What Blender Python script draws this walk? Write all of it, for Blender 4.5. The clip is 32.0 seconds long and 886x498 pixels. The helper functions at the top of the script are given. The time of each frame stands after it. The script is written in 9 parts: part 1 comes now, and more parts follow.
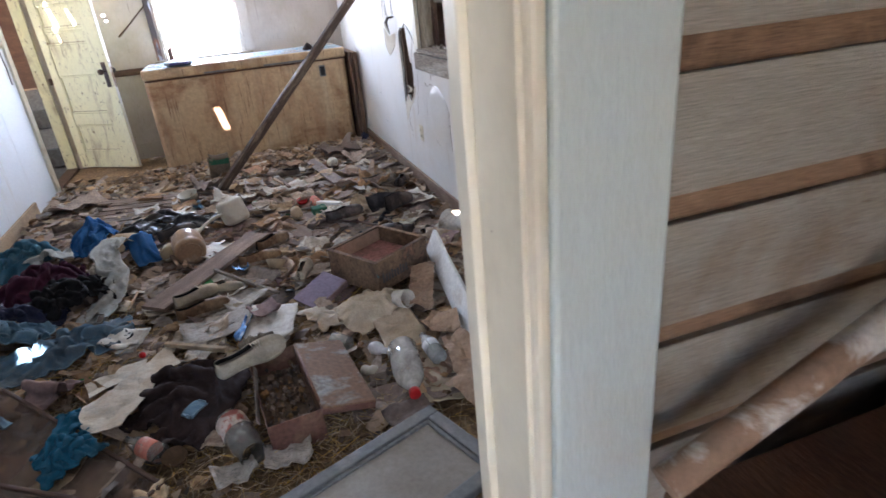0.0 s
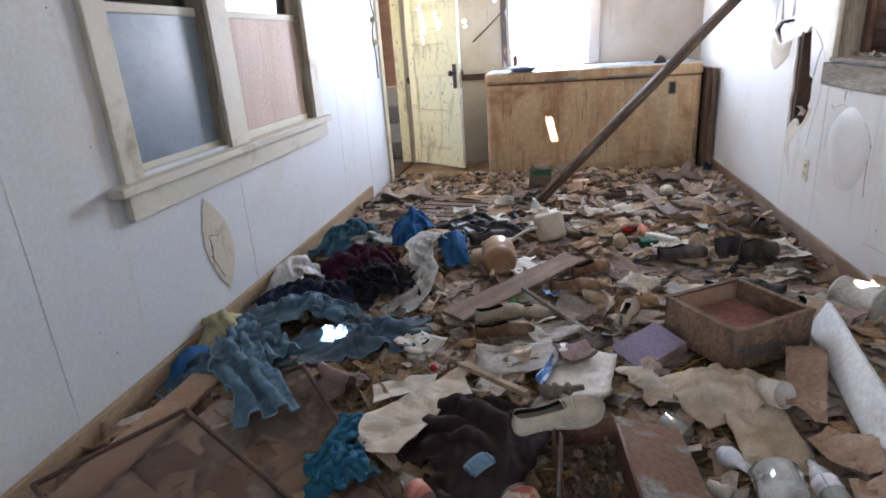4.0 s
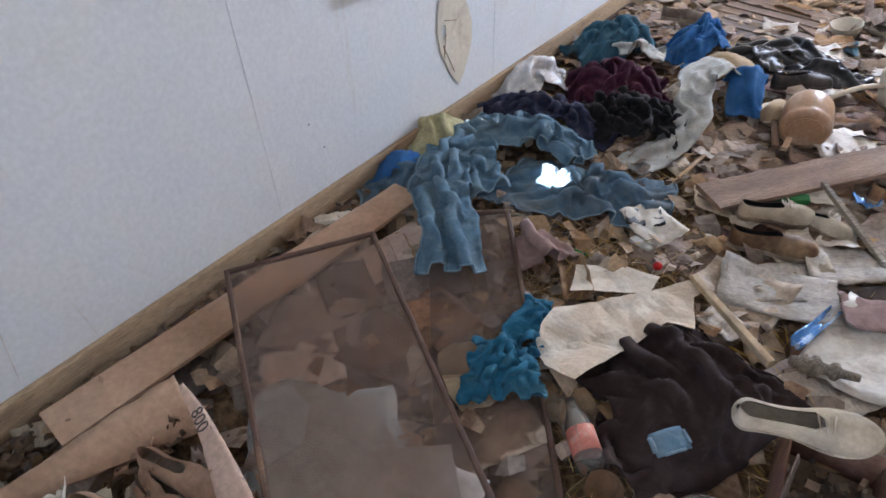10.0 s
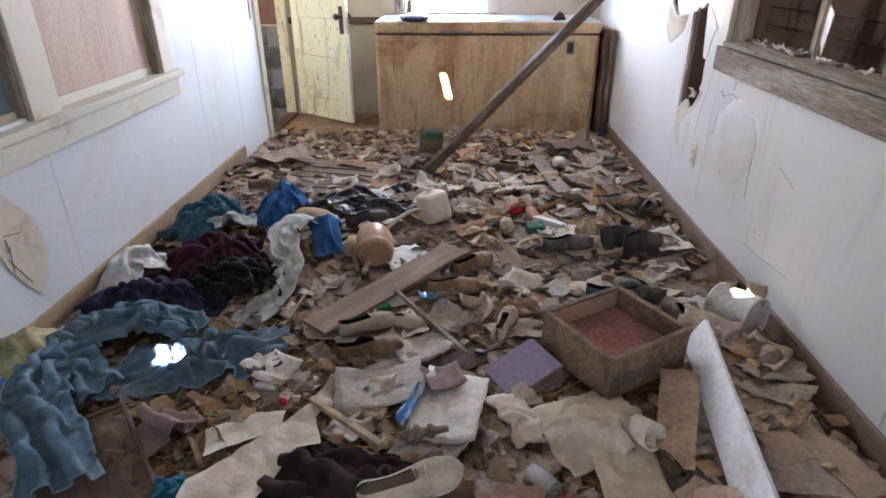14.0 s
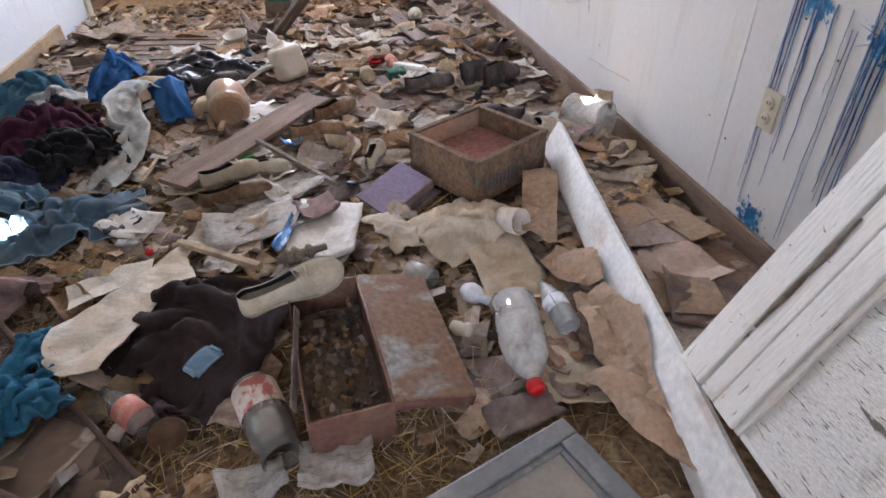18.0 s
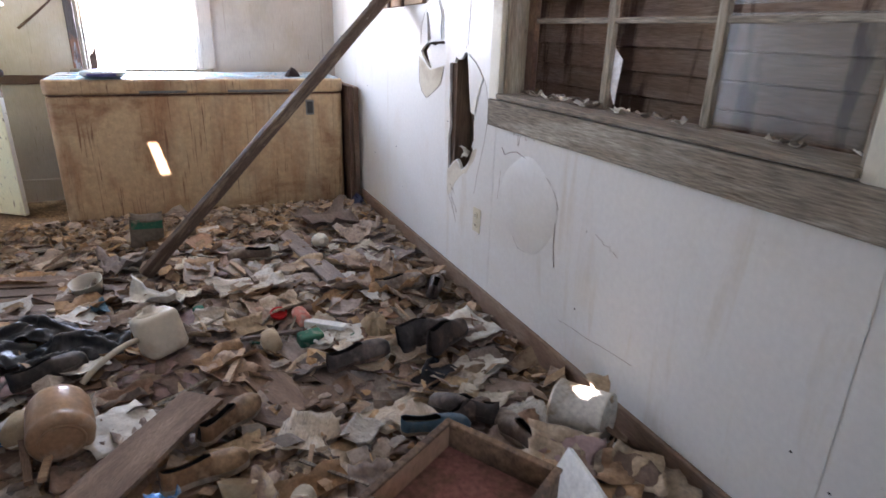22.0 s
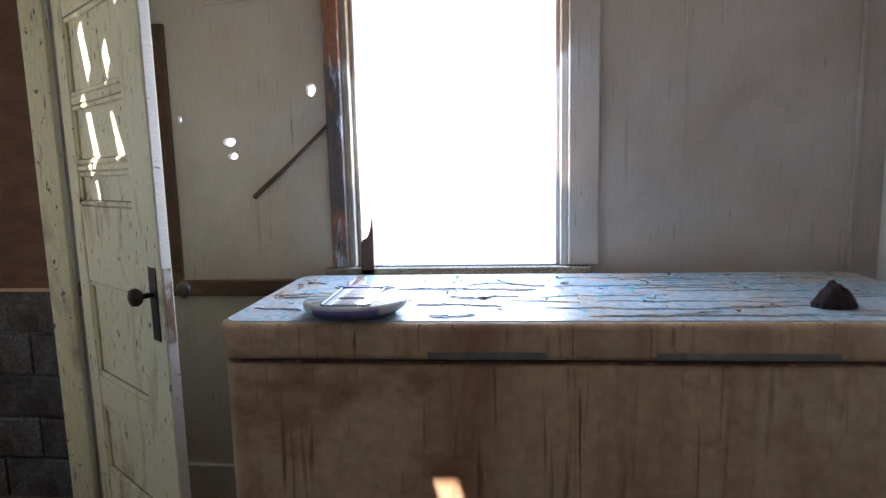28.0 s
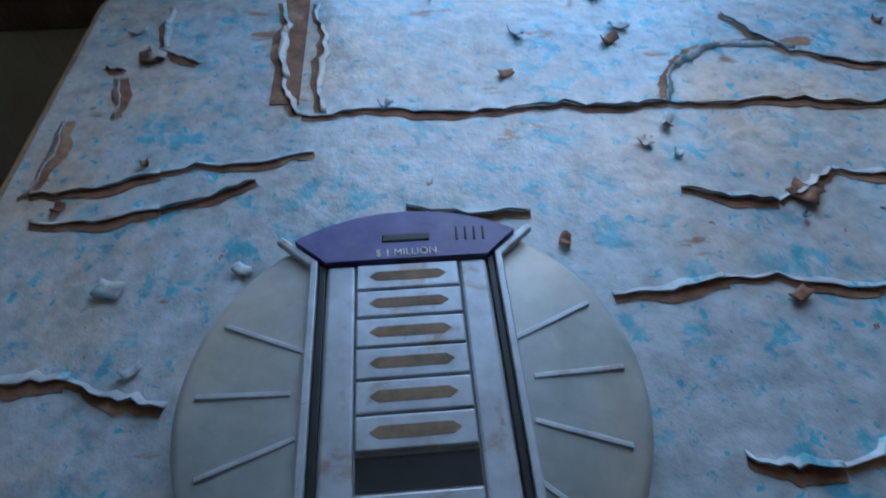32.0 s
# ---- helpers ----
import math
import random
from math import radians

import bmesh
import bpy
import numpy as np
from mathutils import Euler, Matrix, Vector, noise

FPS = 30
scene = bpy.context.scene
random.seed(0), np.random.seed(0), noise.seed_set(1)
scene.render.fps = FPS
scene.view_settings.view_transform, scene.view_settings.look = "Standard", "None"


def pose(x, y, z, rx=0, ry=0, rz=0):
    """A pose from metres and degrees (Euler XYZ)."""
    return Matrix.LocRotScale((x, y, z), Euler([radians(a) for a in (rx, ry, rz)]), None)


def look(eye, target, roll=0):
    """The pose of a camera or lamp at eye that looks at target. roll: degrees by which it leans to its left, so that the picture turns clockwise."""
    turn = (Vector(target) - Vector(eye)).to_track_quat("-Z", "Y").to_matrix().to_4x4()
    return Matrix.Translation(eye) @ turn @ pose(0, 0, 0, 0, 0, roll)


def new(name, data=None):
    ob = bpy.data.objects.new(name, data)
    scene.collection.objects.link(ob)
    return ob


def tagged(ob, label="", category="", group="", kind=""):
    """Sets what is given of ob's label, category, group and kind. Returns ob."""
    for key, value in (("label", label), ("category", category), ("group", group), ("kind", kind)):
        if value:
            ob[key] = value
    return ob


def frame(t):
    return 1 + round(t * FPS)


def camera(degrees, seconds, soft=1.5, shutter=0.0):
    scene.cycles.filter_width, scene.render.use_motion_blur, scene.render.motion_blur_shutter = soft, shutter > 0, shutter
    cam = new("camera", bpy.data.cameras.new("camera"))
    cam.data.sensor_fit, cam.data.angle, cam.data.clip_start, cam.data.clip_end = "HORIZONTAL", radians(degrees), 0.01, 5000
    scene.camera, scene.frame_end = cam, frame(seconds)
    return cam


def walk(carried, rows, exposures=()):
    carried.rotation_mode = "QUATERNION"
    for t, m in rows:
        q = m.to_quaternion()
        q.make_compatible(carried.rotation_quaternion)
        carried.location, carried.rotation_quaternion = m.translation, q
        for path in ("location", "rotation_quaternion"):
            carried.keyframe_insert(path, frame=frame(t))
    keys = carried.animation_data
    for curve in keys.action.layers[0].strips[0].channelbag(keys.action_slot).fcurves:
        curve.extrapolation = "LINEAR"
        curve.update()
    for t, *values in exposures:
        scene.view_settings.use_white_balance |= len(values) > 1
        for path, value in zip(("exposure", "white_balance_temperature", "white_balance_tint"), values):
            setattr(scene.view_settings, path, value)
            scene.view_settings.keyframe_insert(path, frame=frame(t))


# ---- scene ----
cam = camera(74.3, 32.0, shutter=0.22)
PATH = [
    (0, (1.806, 0.125, 1.382), (2.353, 1.862, 0.558), -5.5),
    (0.5, (1.774, 0.201, 1.392), (2.179, 1.997, 0.609), -5.3),
    (1, (1.813, 0.194, 1.426), (2.192, 2.036, 0.743), -5.2),
    (1.5, (1.770, 0.295, 1.400), (2.152, 2.190, 0.885), -4.0),
    (2, (1.689, 0.474, 1.338), (1.979, 2.406, 0.909), -2.8),
    (2.5, (1.679, 0.595, 1.293), (1.804, 2.551, 0.895), -3.5),
    (4.5, (1.569, 0.780, 1.173), (1.079, 2.491, 0.263), -2.5),
    (5, (1.408, 0.955, 1.130), (0.870, 2.478, -0.049), 2.1),
    (5.5, (1.317, 0.975, 1.065), (0.609, 2.285, -0.269), 5.8),
    (6, (1.295, 1.008, 1.055), (0.446, 1.999, -0.461), 7.0),
    (6.5, (1.286, 1.018, 1.046), (0.401, 1.770, -0.581), 7.3),
    (7, (1.285, 1.023, 1.049), (0.377, 1.606, -0.634), 6.1),
    (7.5, (1.292, 1.040, 1.066), (0.367, 1.535, -0.638), 4.8),
    (8, (1.323, 1.084, 1.108), (0.379, 1.568, -0.588), 3.2),
    (8.5, (1.374, 1.132, 1.158), (0.379, 1.703, -0.480), -0.8),
    (9, (1.410, 1.156, 1.204), (0.391, 1.943, -0.327), -2.1),
    (9.5, (1.444, 1.174, 1.240), (0.443, 2.168, -0.178), -2.8),
    (10, (1.478, 1.175, 1.258), (0.539, 2.354, -0.057), -2.3),
    (10.5, (1.512, 1.173, 1.285), (0.634, 2.485, 0.058), -2.2),
    (11, (1.544, 1.175, 1.309), (0.725, 2.597, 0.166), -2.3),
    (11.5, (1.580, 1.173, 1.327), (0.834, 2.693, 0.262), -1.9),
    (12, (1.615, 1.159, 1.332), (0.966, 2.763, 0.327), -1.4),
    (12.5, (1.650, 1.142, 1.338), (1.124, 2.812, 0.372), -1.2),
    (13, (1.696, 1.121, 1.341), (1.317, 2.848, 0.405), -1.0),
    (13.5, (1.723, 1.102, 1.346), (1.500, 2.870, 0.436), -0.7),
    (14, (1.761, 1.086, 1.342), (1.703, 2.879, 0.459), -0.1),
    (14.5, (1.787, 1.067, 1.329), (1.894, 2.867, 0.463), 0.3),
    (16.5, (1.771, 0.995, 1.185), (2.110, 2.746, 0.279), 0.3),
    (17, (1.762, 0.994, 1.157), (2.089, 2.715, 0.191), 0.2),
    (17.5, (1.770, 0.977, 1.139), (2.076, 2.645, 0.080), -0.3),
    (18, (1.799, 0.936, 1.109), (2.112, 2.528, -0.063), -1.2),
    (18.5, (1.845, 0.900, 1.113), (2.245, 2.412, -0.134), -3.4),
    (19, (1.862, 0.887, 1.127), (2.424, 2.320, -0.150), -4.0),
    (19.5, (1.876, 0.915, 1.154), (2.531, 2.296, -0.136), -3.1),
    (20, (1.951, 1.026, 1.148), (2.658, 2.435, -0.084), -2.1),
    (20.5, (1.969, 1.086, 1.151), (2.709, 2.546, 0.001), -1.4),
    (21, (1.970, 1.179, 1.182), (2.731, 2.727, 0.172), -0.8),
    (21.5, (1.873, 1.511, 1.205), (2.665, 3.153, 0.382), 0.7),
    (22, (1.783, 1.829, 1.235), (2.554, 3.539, 0.540), 1.6),
    (22.5, (1.741, 1.966, 1.244), (2.478, 3.721, 0.631), 2.1),
    (23, (1.737, 2.144, 1.225), (2.436, 3.929, 0.653), 2.5),
    (23.5, (1.779, 2.282, 1.240), (2.461, 4.093, 0.734), 2.1),
    (24, (1.844, 2.366, 1.229), (2.518, 4.196, 0.780), 0.8),
    (24.5, (1.939, 2.688, 1.238), (2.669, 4.505, 0.829), -0.3),
    (25, (1.937, 2.914, 1.229), (2.737, 4.711, 0.869), 0.3),
    (25.5, (1.886, 3.112, 1.203), (2.687, 4.913, 0.866), 0.5),
    (26, (1.845, 3.533, 1.200), (2.458, 5.411, 0.882), -0.2),
    (26.5, (1.846, 3.801, 1.185), (2.129, 5.761, 0.908), -2.0),
    (28.5, (1.662, 4.977, 1.276), (1.364, 6.936, 1.015), -0.6),
    (29, (1.552, 5.134, 1.255), (1.099, 7.066, 1.004), -0.3),
    (29.5, (1.330, 5.386, 1.270), (0.789, 7.294, 1.012), -0.5),
    (30, (1.225, 5.555, 1.239), (0.669, 7.458, 0.967), -0.6),
    (30.5, (1.291, 5.732, 1.210), (0.786, 7.626, 0.809), -0.7),
    (31, (1.346, 5.886, 1.229), (1.138, 7.740, 0.509), -1.6),
    (31.5, (1.364, 6.003, 1.257), (1.388, 7.580, 0.029), -2.4),
    (32, (1.376, 6.034, 1.249), (1.490, 7.279, -0.312), 0.7),
]
EXPOSURES = [(0.0, 4.3, 6050, 22), (1.0, 4.0, 6100, 22), (2.0, 3.7, 6250, 22), (2.5, 3.75, 6200, 22), (5.0, 5.0, 6250, 22), (7.5, 5.4, 6150, 20), (9.5, 5.15, 6200, 22), (13.0, 4.5, 6300, 24), (17.0, 4.68, 6350, 25), (18.0, 4.92, 6400, 26), (19.0, 4.9, 6450, 26),
             (21.0, 4.5, 6300, 24), (22.0, 4.15, 6250, 24), (24.0, 3.65, 6150, 22), (26.5, 3.1, 6150, 22), (28.6, 2.42, 5850, 20), (30.0, 2.05, 5250, 12), (31.0, 0.85, 4650, 5), (32.0, 0.47, 5300, 12)]
walk(cam, [(t, look(eye, target, roll)) for t, eye, target, roll in PATH], EXPOSURES)
# light
SUN_WAY = Vector((0.20, 0.50, -0.84)).normalized()
world = bpy.data.worlds.new("sky")
scene.world = world
world.use_nodes = True
sky = world.node_tree.nodes.new("ShaderNodeTexSky")
sky.sky_type, sky.sun_disc = "NISHITA", False
sky.sun_elevation = math.asin(-SUN_WAY.z)
sky.sun_rotation = math.atan2(-SUN_WAY.x, -SUN_WAY.y)
world.node_tree.links.new(sky.outputs[0], world.node_tree.nodes["Background"].inputs[0])
world.node_tree.nodes["Background"].inputs[1].default_value = 0.12
sun = new("sun", bpy.data.lights.new("sun", "SUN"))
sun.data.energy, sun.data.angle, sun.data.color = 5.0, radians(0.5), (1.0, 0.95, 0.88)
sun.matrix_basis = look((0, 0, 0), SUN_WAY)


def sky_panel(name, eye, target, width, height, watts, color):
    ob = new(name, bpy.data.lights.new(name, "AREA"))
    ob.data.shape, ob.data.size, ob.data.size_y = "RECTANGLE", width, height
    ob.data.energy, ob.data.color = watts, color
    ob.matrix_basis = look(eye, target)
    return ob


sky_panel("window_skylight", (1.6, 6.95, 1.42), (1.6, 6.0, 0.80), 0.74, 0.94, 4.5, (0.55, 0.77, 1.0))
sky_panel("window_ground_light", (1.6, 6.96, 1.42), (1.6, 6.0, 2.15), 0.74, 0.94, 2.5, (1.0, 0.86, 0.70))
sky_panel("doorway_skylight", (1.55, 0.62, 1.3), (1.5, 3.0, 0.7), 0.8, 1.5, 0.14, (0.80, 0.90, 1.0))
# fill added to brighten the open door; its opening is unseen
sky_panel("passage_skylight", (-1.24, 5.98, 1.42), (0.2, 6.4, 0.9), 0.6, 0.96, 0.95, (0.92, 0.95, 1.0))
sky_panel("side_window_skylight", (-2.62, 4.62, 1.42), (0, 4.4, 1.2), 1.0, 1.0, 2.5, (0.88, 0.94, 1.0))
# materials
def ramp(nt, fac, stops):
    r = nt.nodes.new("ShaderNodeValToRGB")
    while len(r.color_ramp.elements) < len(stops):
        r.color_ramp.elements.new(0.5)
    for e, (p, c) in zip(r.color_ramp.elements, stops):
        e.position, e.color = p, (*c, 1)
    nt.links.new(fac, r.inputs[0])
    return r.outputs[0]


def texture(nt, kind, scale, stretch=(1, 1, 1), detail=6, rough=0.6, warp=0.0):
    tc = nt.nodes.new("ShaderNodeTexCoord")
    mp = nt.nodes.new("ShaderNodeMapping")
    mp.inputs["Scale"].default_value = stretch
    nt.links.new(tc.outputs["Object"], mp.inputs[0])
    if kind == "wave":
        n = nt.nodes.new("ShaderNodeTexWave")
        n.inputs["Distortion"].default_value = warp
        n.inputs["Detail"].default_value = 3
    elif kind == "voronoi":
        n = nt.nodes.new("ShaderNodeTexVoronoi")
        n.feature = "DISTANCE_TO_EDGE"
    else:
        n = nt.nodes.new("ShaderNodeTexNoise")
        n.inputs["Detail"].default_value = detail
        n.inputs["Roughness"].default_value = rough
        n.inputs["Distortion"].default_value = warp
    n.inputs["Scale"].default_value = scale
    nt.links.new(mp.outputs[0], n.inputs["Vector"])
    return n.outputs["Fac"] if kind == "wave" else n.outputs[0]


def blend(nt, fac, a, b, mode="MIX"):
    m = nt.nodes.new("ShaderNodeMix")
    m.data_type, m.blend_type = "RGBA", mode
    for sock, v in ((m.inputs[0], fac), (m.inputs[6], a), (m.inputs[7], b)):
        if isinstance(v, (int, float)):
            sock.default_value = v
        elif isinstance(v, tuple):
            sock.default_value = (*v, 1)
        else:
            nt.links.new(v, sock)
    return m.outputs[2]


def surface(name, base, spots=None, spot_scale=3.0, spot_at=(0.5, 0.62), spot_stretch=(1, 1, 1), grain=0.12, grain_scale=60.0,
            grain_stretch=(1, 1, 1), rough=0.8, metal=0.0, bump=0.15, bump_scale=40.0, vary=0.0, island=False, more=(), sheen=0.0, clear=0.0, warp=0.4):
    """A worn surface: a base colour, stains of a second colour, fine grain, relief; more holds further stains (colour, scale, (from, to), stretch)."""
    m = bpy.data.materials.new(name)
    m.use_nodes = True
    nt = m.node_tree
    b = nt.nodes["Principled BSDF"]
    col = blend(nt, 0.0, base, base)
    for c, s, (lo, hi), st in ([(spots, spot_scale, spot_at, spot_stretch)] if spots else []) + list(more):
        f = ramp(nt, texture(nt, "noise", s, st, 7, 0.62, warp), [(lo, (0, 0, 0)), (hi, (1, 1, 1))])
        col = blend(nt, f, col, c)
    g = texture(nt, "noise", grain_scale, grain_stretch, 4, 0.6)
    col = blend(nt, 1.0, col, ramp(nt, g, [(0.3, (1 - 2 * grain,) * 3), (0.7, (1 + grain * 0.6,) * 3)]), "MULTIPLY")
    if vary:
        if island:
            src = nt.nodes.new("ShaderNodeNewGeometry").outputs["Random Per Island"]
        else:
            src = nt.nodes.new("ShaderNodeObjectInfo").outputs["Random"]
        hsv = nt.nodes.new("ShaderNodeHueSaturation")
        rm = nt.nodes.new("ShaderNodeMapRange")
        rm.inputs[3].default_value, rm.inputs[4].default_value = 1 - vary, 1 + vary
        nt.links.new(src, rm.inputs[0])
        nt.links.new(rm.outputs[0], hsv.inputs["Value"])
        sat = nt.nodes.new("ShaderNodeMath")
        sat.operation = "FRACT"
        mu = nt.nodes.new("ShaderNodeMath")
        mu.operation = "MULTIPLY"
        mu.inputs[1].default_value = 7.31
        nt.links.new(src, mu.inputs[0])
        nt.links.new(mu.outputs[0], sat.inputs[0])
        rs = nt.nodes.new("ShaderNodeMapRange")
        rs.inputs[3].default_value, rs.inputs[4].default_value = 0.55, 1.25
        nt.links.new(sat.outputs[0], rs.inputs[0])
        nt.links.new(rs.outputs[0], hsv.inputs["Saturation"])
        nt.links.new(col, hsv.inputs["Color"])
        col = hsv.outputs[0]
    nt.links.new(col, b.inputs["Base Color"])
    b.inputs["Roughness"].default_value = rough
    b.inputs["Metallic"].default_value = metal
    b.inputs["Specular IOR Level"].default_value = 0.35
    if sheen:
        b.inputs["Sheen Weight"].default_value = sheen
    if clear:
        b.inputs["Coat Weight"].default_value = clear
    if bump:
        bp = nt.nodes.new("ShaderNodeBump")
        bp.inputs["Strength"].default_value, bp.inputs["Distance"].default_value = bump, 0.01
        nt.links.new(texture(nt, "noise", bump_scale, grain_stretch, 5, 0.6), bp.inputs["Height"])
        nt.links.new(bp.outputs[0], b.inputs["Normal"])
    return m


def glassy(name, color, rough=0.05, dust=0.3, tone=(0.55, 0.5, 0.43), ior=1.45):
    """Thin dusty glass or clear plastic: mostly see-through, with gloss and a film of dust."""
    m = bpy.data.materials.new(name)
    m.use_nodes = True
    nt = m.node_tree
    nt.nodes.remove(nt.nodes["Principled BSDF"])
    out = nt.nodes["Material Output"]
    tr, gl, di = (nt.nodes.new("ShaderNodeBsdf" + k) for k in ("Transparent", "Glossy", "Diffuse"))
    tr.inputs[0].default_value = (*color, 1)
    gl.inputs["Roughness"].default_value = rough
    di.inputs[0].default_value = (*tone, 1)
    fr = nt.nodes.new("ShaderNodeFresnel")
    fr.inputs[0].default_value = ior
    a, c = nt.nodes.new("ShaderNodeMixShader"), nt.nodes.new("ShaderNodeMixShader")
    f = ramp(nt, texture(nt, "noise", 9.0, (1, 1, 1), 6, 0.7, 0.5), [(0.3, (dust * 0.4,) * 3), (0.75, (dust * 1.5,) * 3)])
    nt.links.new(f, a.inputs[0])
    nt.links.new(tr.outputs[0], a.inputs[1])
    nt.links.new(di.outputs[0], a.inputs[2])
    nt.links.new(fr.outputs[0], c.inputs[0])
    nt.links.new(a.outputs[0], c.inputs[1])
    nt.links.new(gl.outputs[0], c.inputs[2])
    nt.links.new(c.outputs[0], out.inputs[0])
    return m


WALL = surface("painted wallboard", (0.71, 0.735, 0.745), (0.64, 0.60, 0.54), 1.3, (0.55, 0.8), grain=0.05, grain_scale=70, rough=0.55, bump=0.14, bump_scale=9,
               more=[((0.55, 0.47, 0.36), 2.2, (0.66, 0.80), (1, 1, 0.25)), ((0.3, 0.27, 0.22), 45, (0.71, 0.76), (1, 1, 0.5)), ((0.58, 0.52, 0.42), 7, (0.60, 0.80), (1, 1, 0.12))])
WALL_R = surface("white painted wallboard", (0.735, 0.72, 0.68), (0.66, 0.60, 0.51), 1.3, (0.5, 0.8), grain=0.03, grain_scale=50, rough=0.42, bump=0.16, bump_scale=5,
                 more=[((0.55, 0.47, 0.36), 2.2, (0.64, 0.80), (1, 1, 0.25)), ((0.3, 0.27, 0.22), 45, (0.71, 0.76), (1, 1, 0.5)), ((0.58, 0.51, 0.40), 7, (0.58, 0.80), (1, 1, 0.12))])
STRIP = surface("dark peeling strip", (0.10, 0.085, 0.085), (0.30, 0.13, 0.07), 2.2, (0.5, 0.56), (1, 1, 0.7), grain=0.2, grain_stretch=(5, 5, 0.6), rough=0.6, bump=0.4, more=[((0.40, 0.44, 0.50), 9, (0.60, 0.64), (3, 3, 0.5))])
PATCH = surface("bare cream gypsum", (0.66, 0.60, 0.48), (0.5, 0.42, 0.32), 9, (0.5, 0.7), grain=0.06, rough=0.9, bump=0.2)
WALL_TORN = surface("torn gypsum edge", (0.60, 0.53, 0.42), (0.42, 0.33, 0.24), 12, rough=0.95, bump=0.4)
FARWALL = surface("far wall boards", (0.56, 0.50, 0.44), (0.40, 0.33, 0.27), 1.6, (0.45, 0.75), grain=0.06, grain_scale=30, grain_stretch=(6, 6, 0.5), rough=0.75, bump=0.12, bump_scale=30,
                  more=[((0.34, 0.27, 0.21), 5, (0.62, 0.8), (5, 5, 0.35)), ((0.26, 0.20, 0.15), 60, (0.64, 0.68), (2, 2, 0.06)), ((0.48, 0.40, 0.28), 1.2, (0.5, 0.75), (1, 1, 1))])
CEILING = surface("ceiling paint", (0.78, 0.76, 0.71), (0.5, 0.4, 0.28), 2.0, (0.55, 0.8), grain=0.05, rough=0.28, bump=0.1, bump_scale=15, grain_stretch=(1, 8, 1))
TRIM = surface("ivory trim paint", (0.70, 0.66, 0.54), (0.42, 0.33, 0.22), 4, (0.56, 0.74), grain=0.08, grain_stretch=(6, 6, 0.6), rough=0.55, bump=0.2, bump_scale=50,
               more=[((0.2, 0.16, 0.12), 14, (0.70, 0.76), (3, 3, 0.4))])
JAMB = surface("smooth cream gloss paint", (0.70, 0.67, 0.53), (0.55, 0.50, 0.38), 2.5, (0.5, 0.8), (1, 1, 0.5), grain=0.03, grain_scale=25, rough=0.42, bump=0.08, bump_scale=18,
               more=[((0.62, 0.62, 0.54), 4, (0.5, 0.75), (1, 1, 0.3)), ((0.22, 0.16, 0.10), 26, (0.72, 0.75), (1, 1, 0.8))])
CASING = surface("pale blue casing paint", (0.52, 0.605, 0.575), (0.52, 0.52, 0.44), 3, (0.5, 0.8), grain=0.025, grain_stretch=(3, 3, 0.8), rough=0.6, bump=0.2,
                 more=[((0.25, 0.2, 0.15), 18, (0.73, 0.78), (1, 1, 0.6))])
SIDING = surface("weathered white siding", (0.33, 0.31, 0.255), (0.23, 0.17, 0.11), 4, (0.45, 0.7), (1, 1, 1), grain=0.14, grain_stretch=(0.5, 4, 9), rough=0.85, bump=0.3,
                 more=[((0.18, 0.13, 0.09), 9, (0.66, 0.74), (0.4, 1, 4))])
STUDWOOD = surface("old brown stud timber", (0.17, 0.11, 0.075), (0.10, 0.065, 0.045), 5, (0.45, 0.65), (3, 3, 0.5), grain=0.25, grain_scale=25, grain_stretch=(8, 8, 0.6), rough=0.9, bump=0.5, bump_scale=20)
RAWWOOD = surface("bare siding edge", (0.27, 0.17, 0.10), (0.16, 0.10, 0.06), 5, grain=0.2, grain_stretch=(0.5, 5, 8), rough=0.9)
OLDWOOD = surface("grey weathered wood", (0.30, 0.25, 0.19), (0.48, 0.43, 0.35), 4, (0.5, 0.66), (1, 0.4, 3), grain=0.3, grain_scale=25, grain_stretch=(8, 0.6, 8), rough=0.9, bump=0.5, bump_scale=20,
                  more=[((0.12, 0.09, 0.06), 10, (0.62, 0.7), (6, 0.5, 6))])
OLDWOOD_Z = surface("upright weathered wood", (0.34, 0.29, 0.22), (0.52, 0.48, 0.38), 4, (0.5, 0.66), (3, 3, 0.5), grain=0.25, grain_scale=25, grain_stretch=(8, 8, 0.6), rough=0.9, bump=0.4, bump_scale=20,
                    more=[((0.13, 0.1, 0.07), 10, (0.62, 0.7), (6, 6, 0.5))])
BASE = surface("brown baseboard paint", (0.24, 0.15, 0.10), (0.36, 0.27, 0.19), 5, (0.5, 0.7), (1, 0.4, 1), grain=0.2, grain_stretch=(6, 0.7, 6), rough=0.7, bump=0.3)
BASE_TAN = surface("dusty tan baseboard", (0.46, 0.33, 0.20), (0.26, 0.17, 0.10), 6, (0.5, 0.7), (2, 0.5, 2), grain=0.22, grain_stretch=(6, 0.7, 6), rough=0.8, bump=0.3)
DARKWOOD = surface("dark stained wood", (0.11, 0.06, 0.04), (0.24, 0.15, 0.09), 5, (0.52, 0.7), (1, 1, 1), grain=0.25, grain_stretch=(4, 4, 1), rough=0.6, bump=0.25)
POLEWOOD = surface("dark timber", (0.13, 0.085, 0.06), (0.40, 0.30, 0.2), 7, (0.55, 0.7), (0.4, 3, 3), grain=0.3, grain_stretch=(0.7, 8, 8), rough=0.65, bump=0.4,
                   more=[((0.55, 0.5, 0.45), 30, (0.68, 0.74), (0.5, 2, 2))])
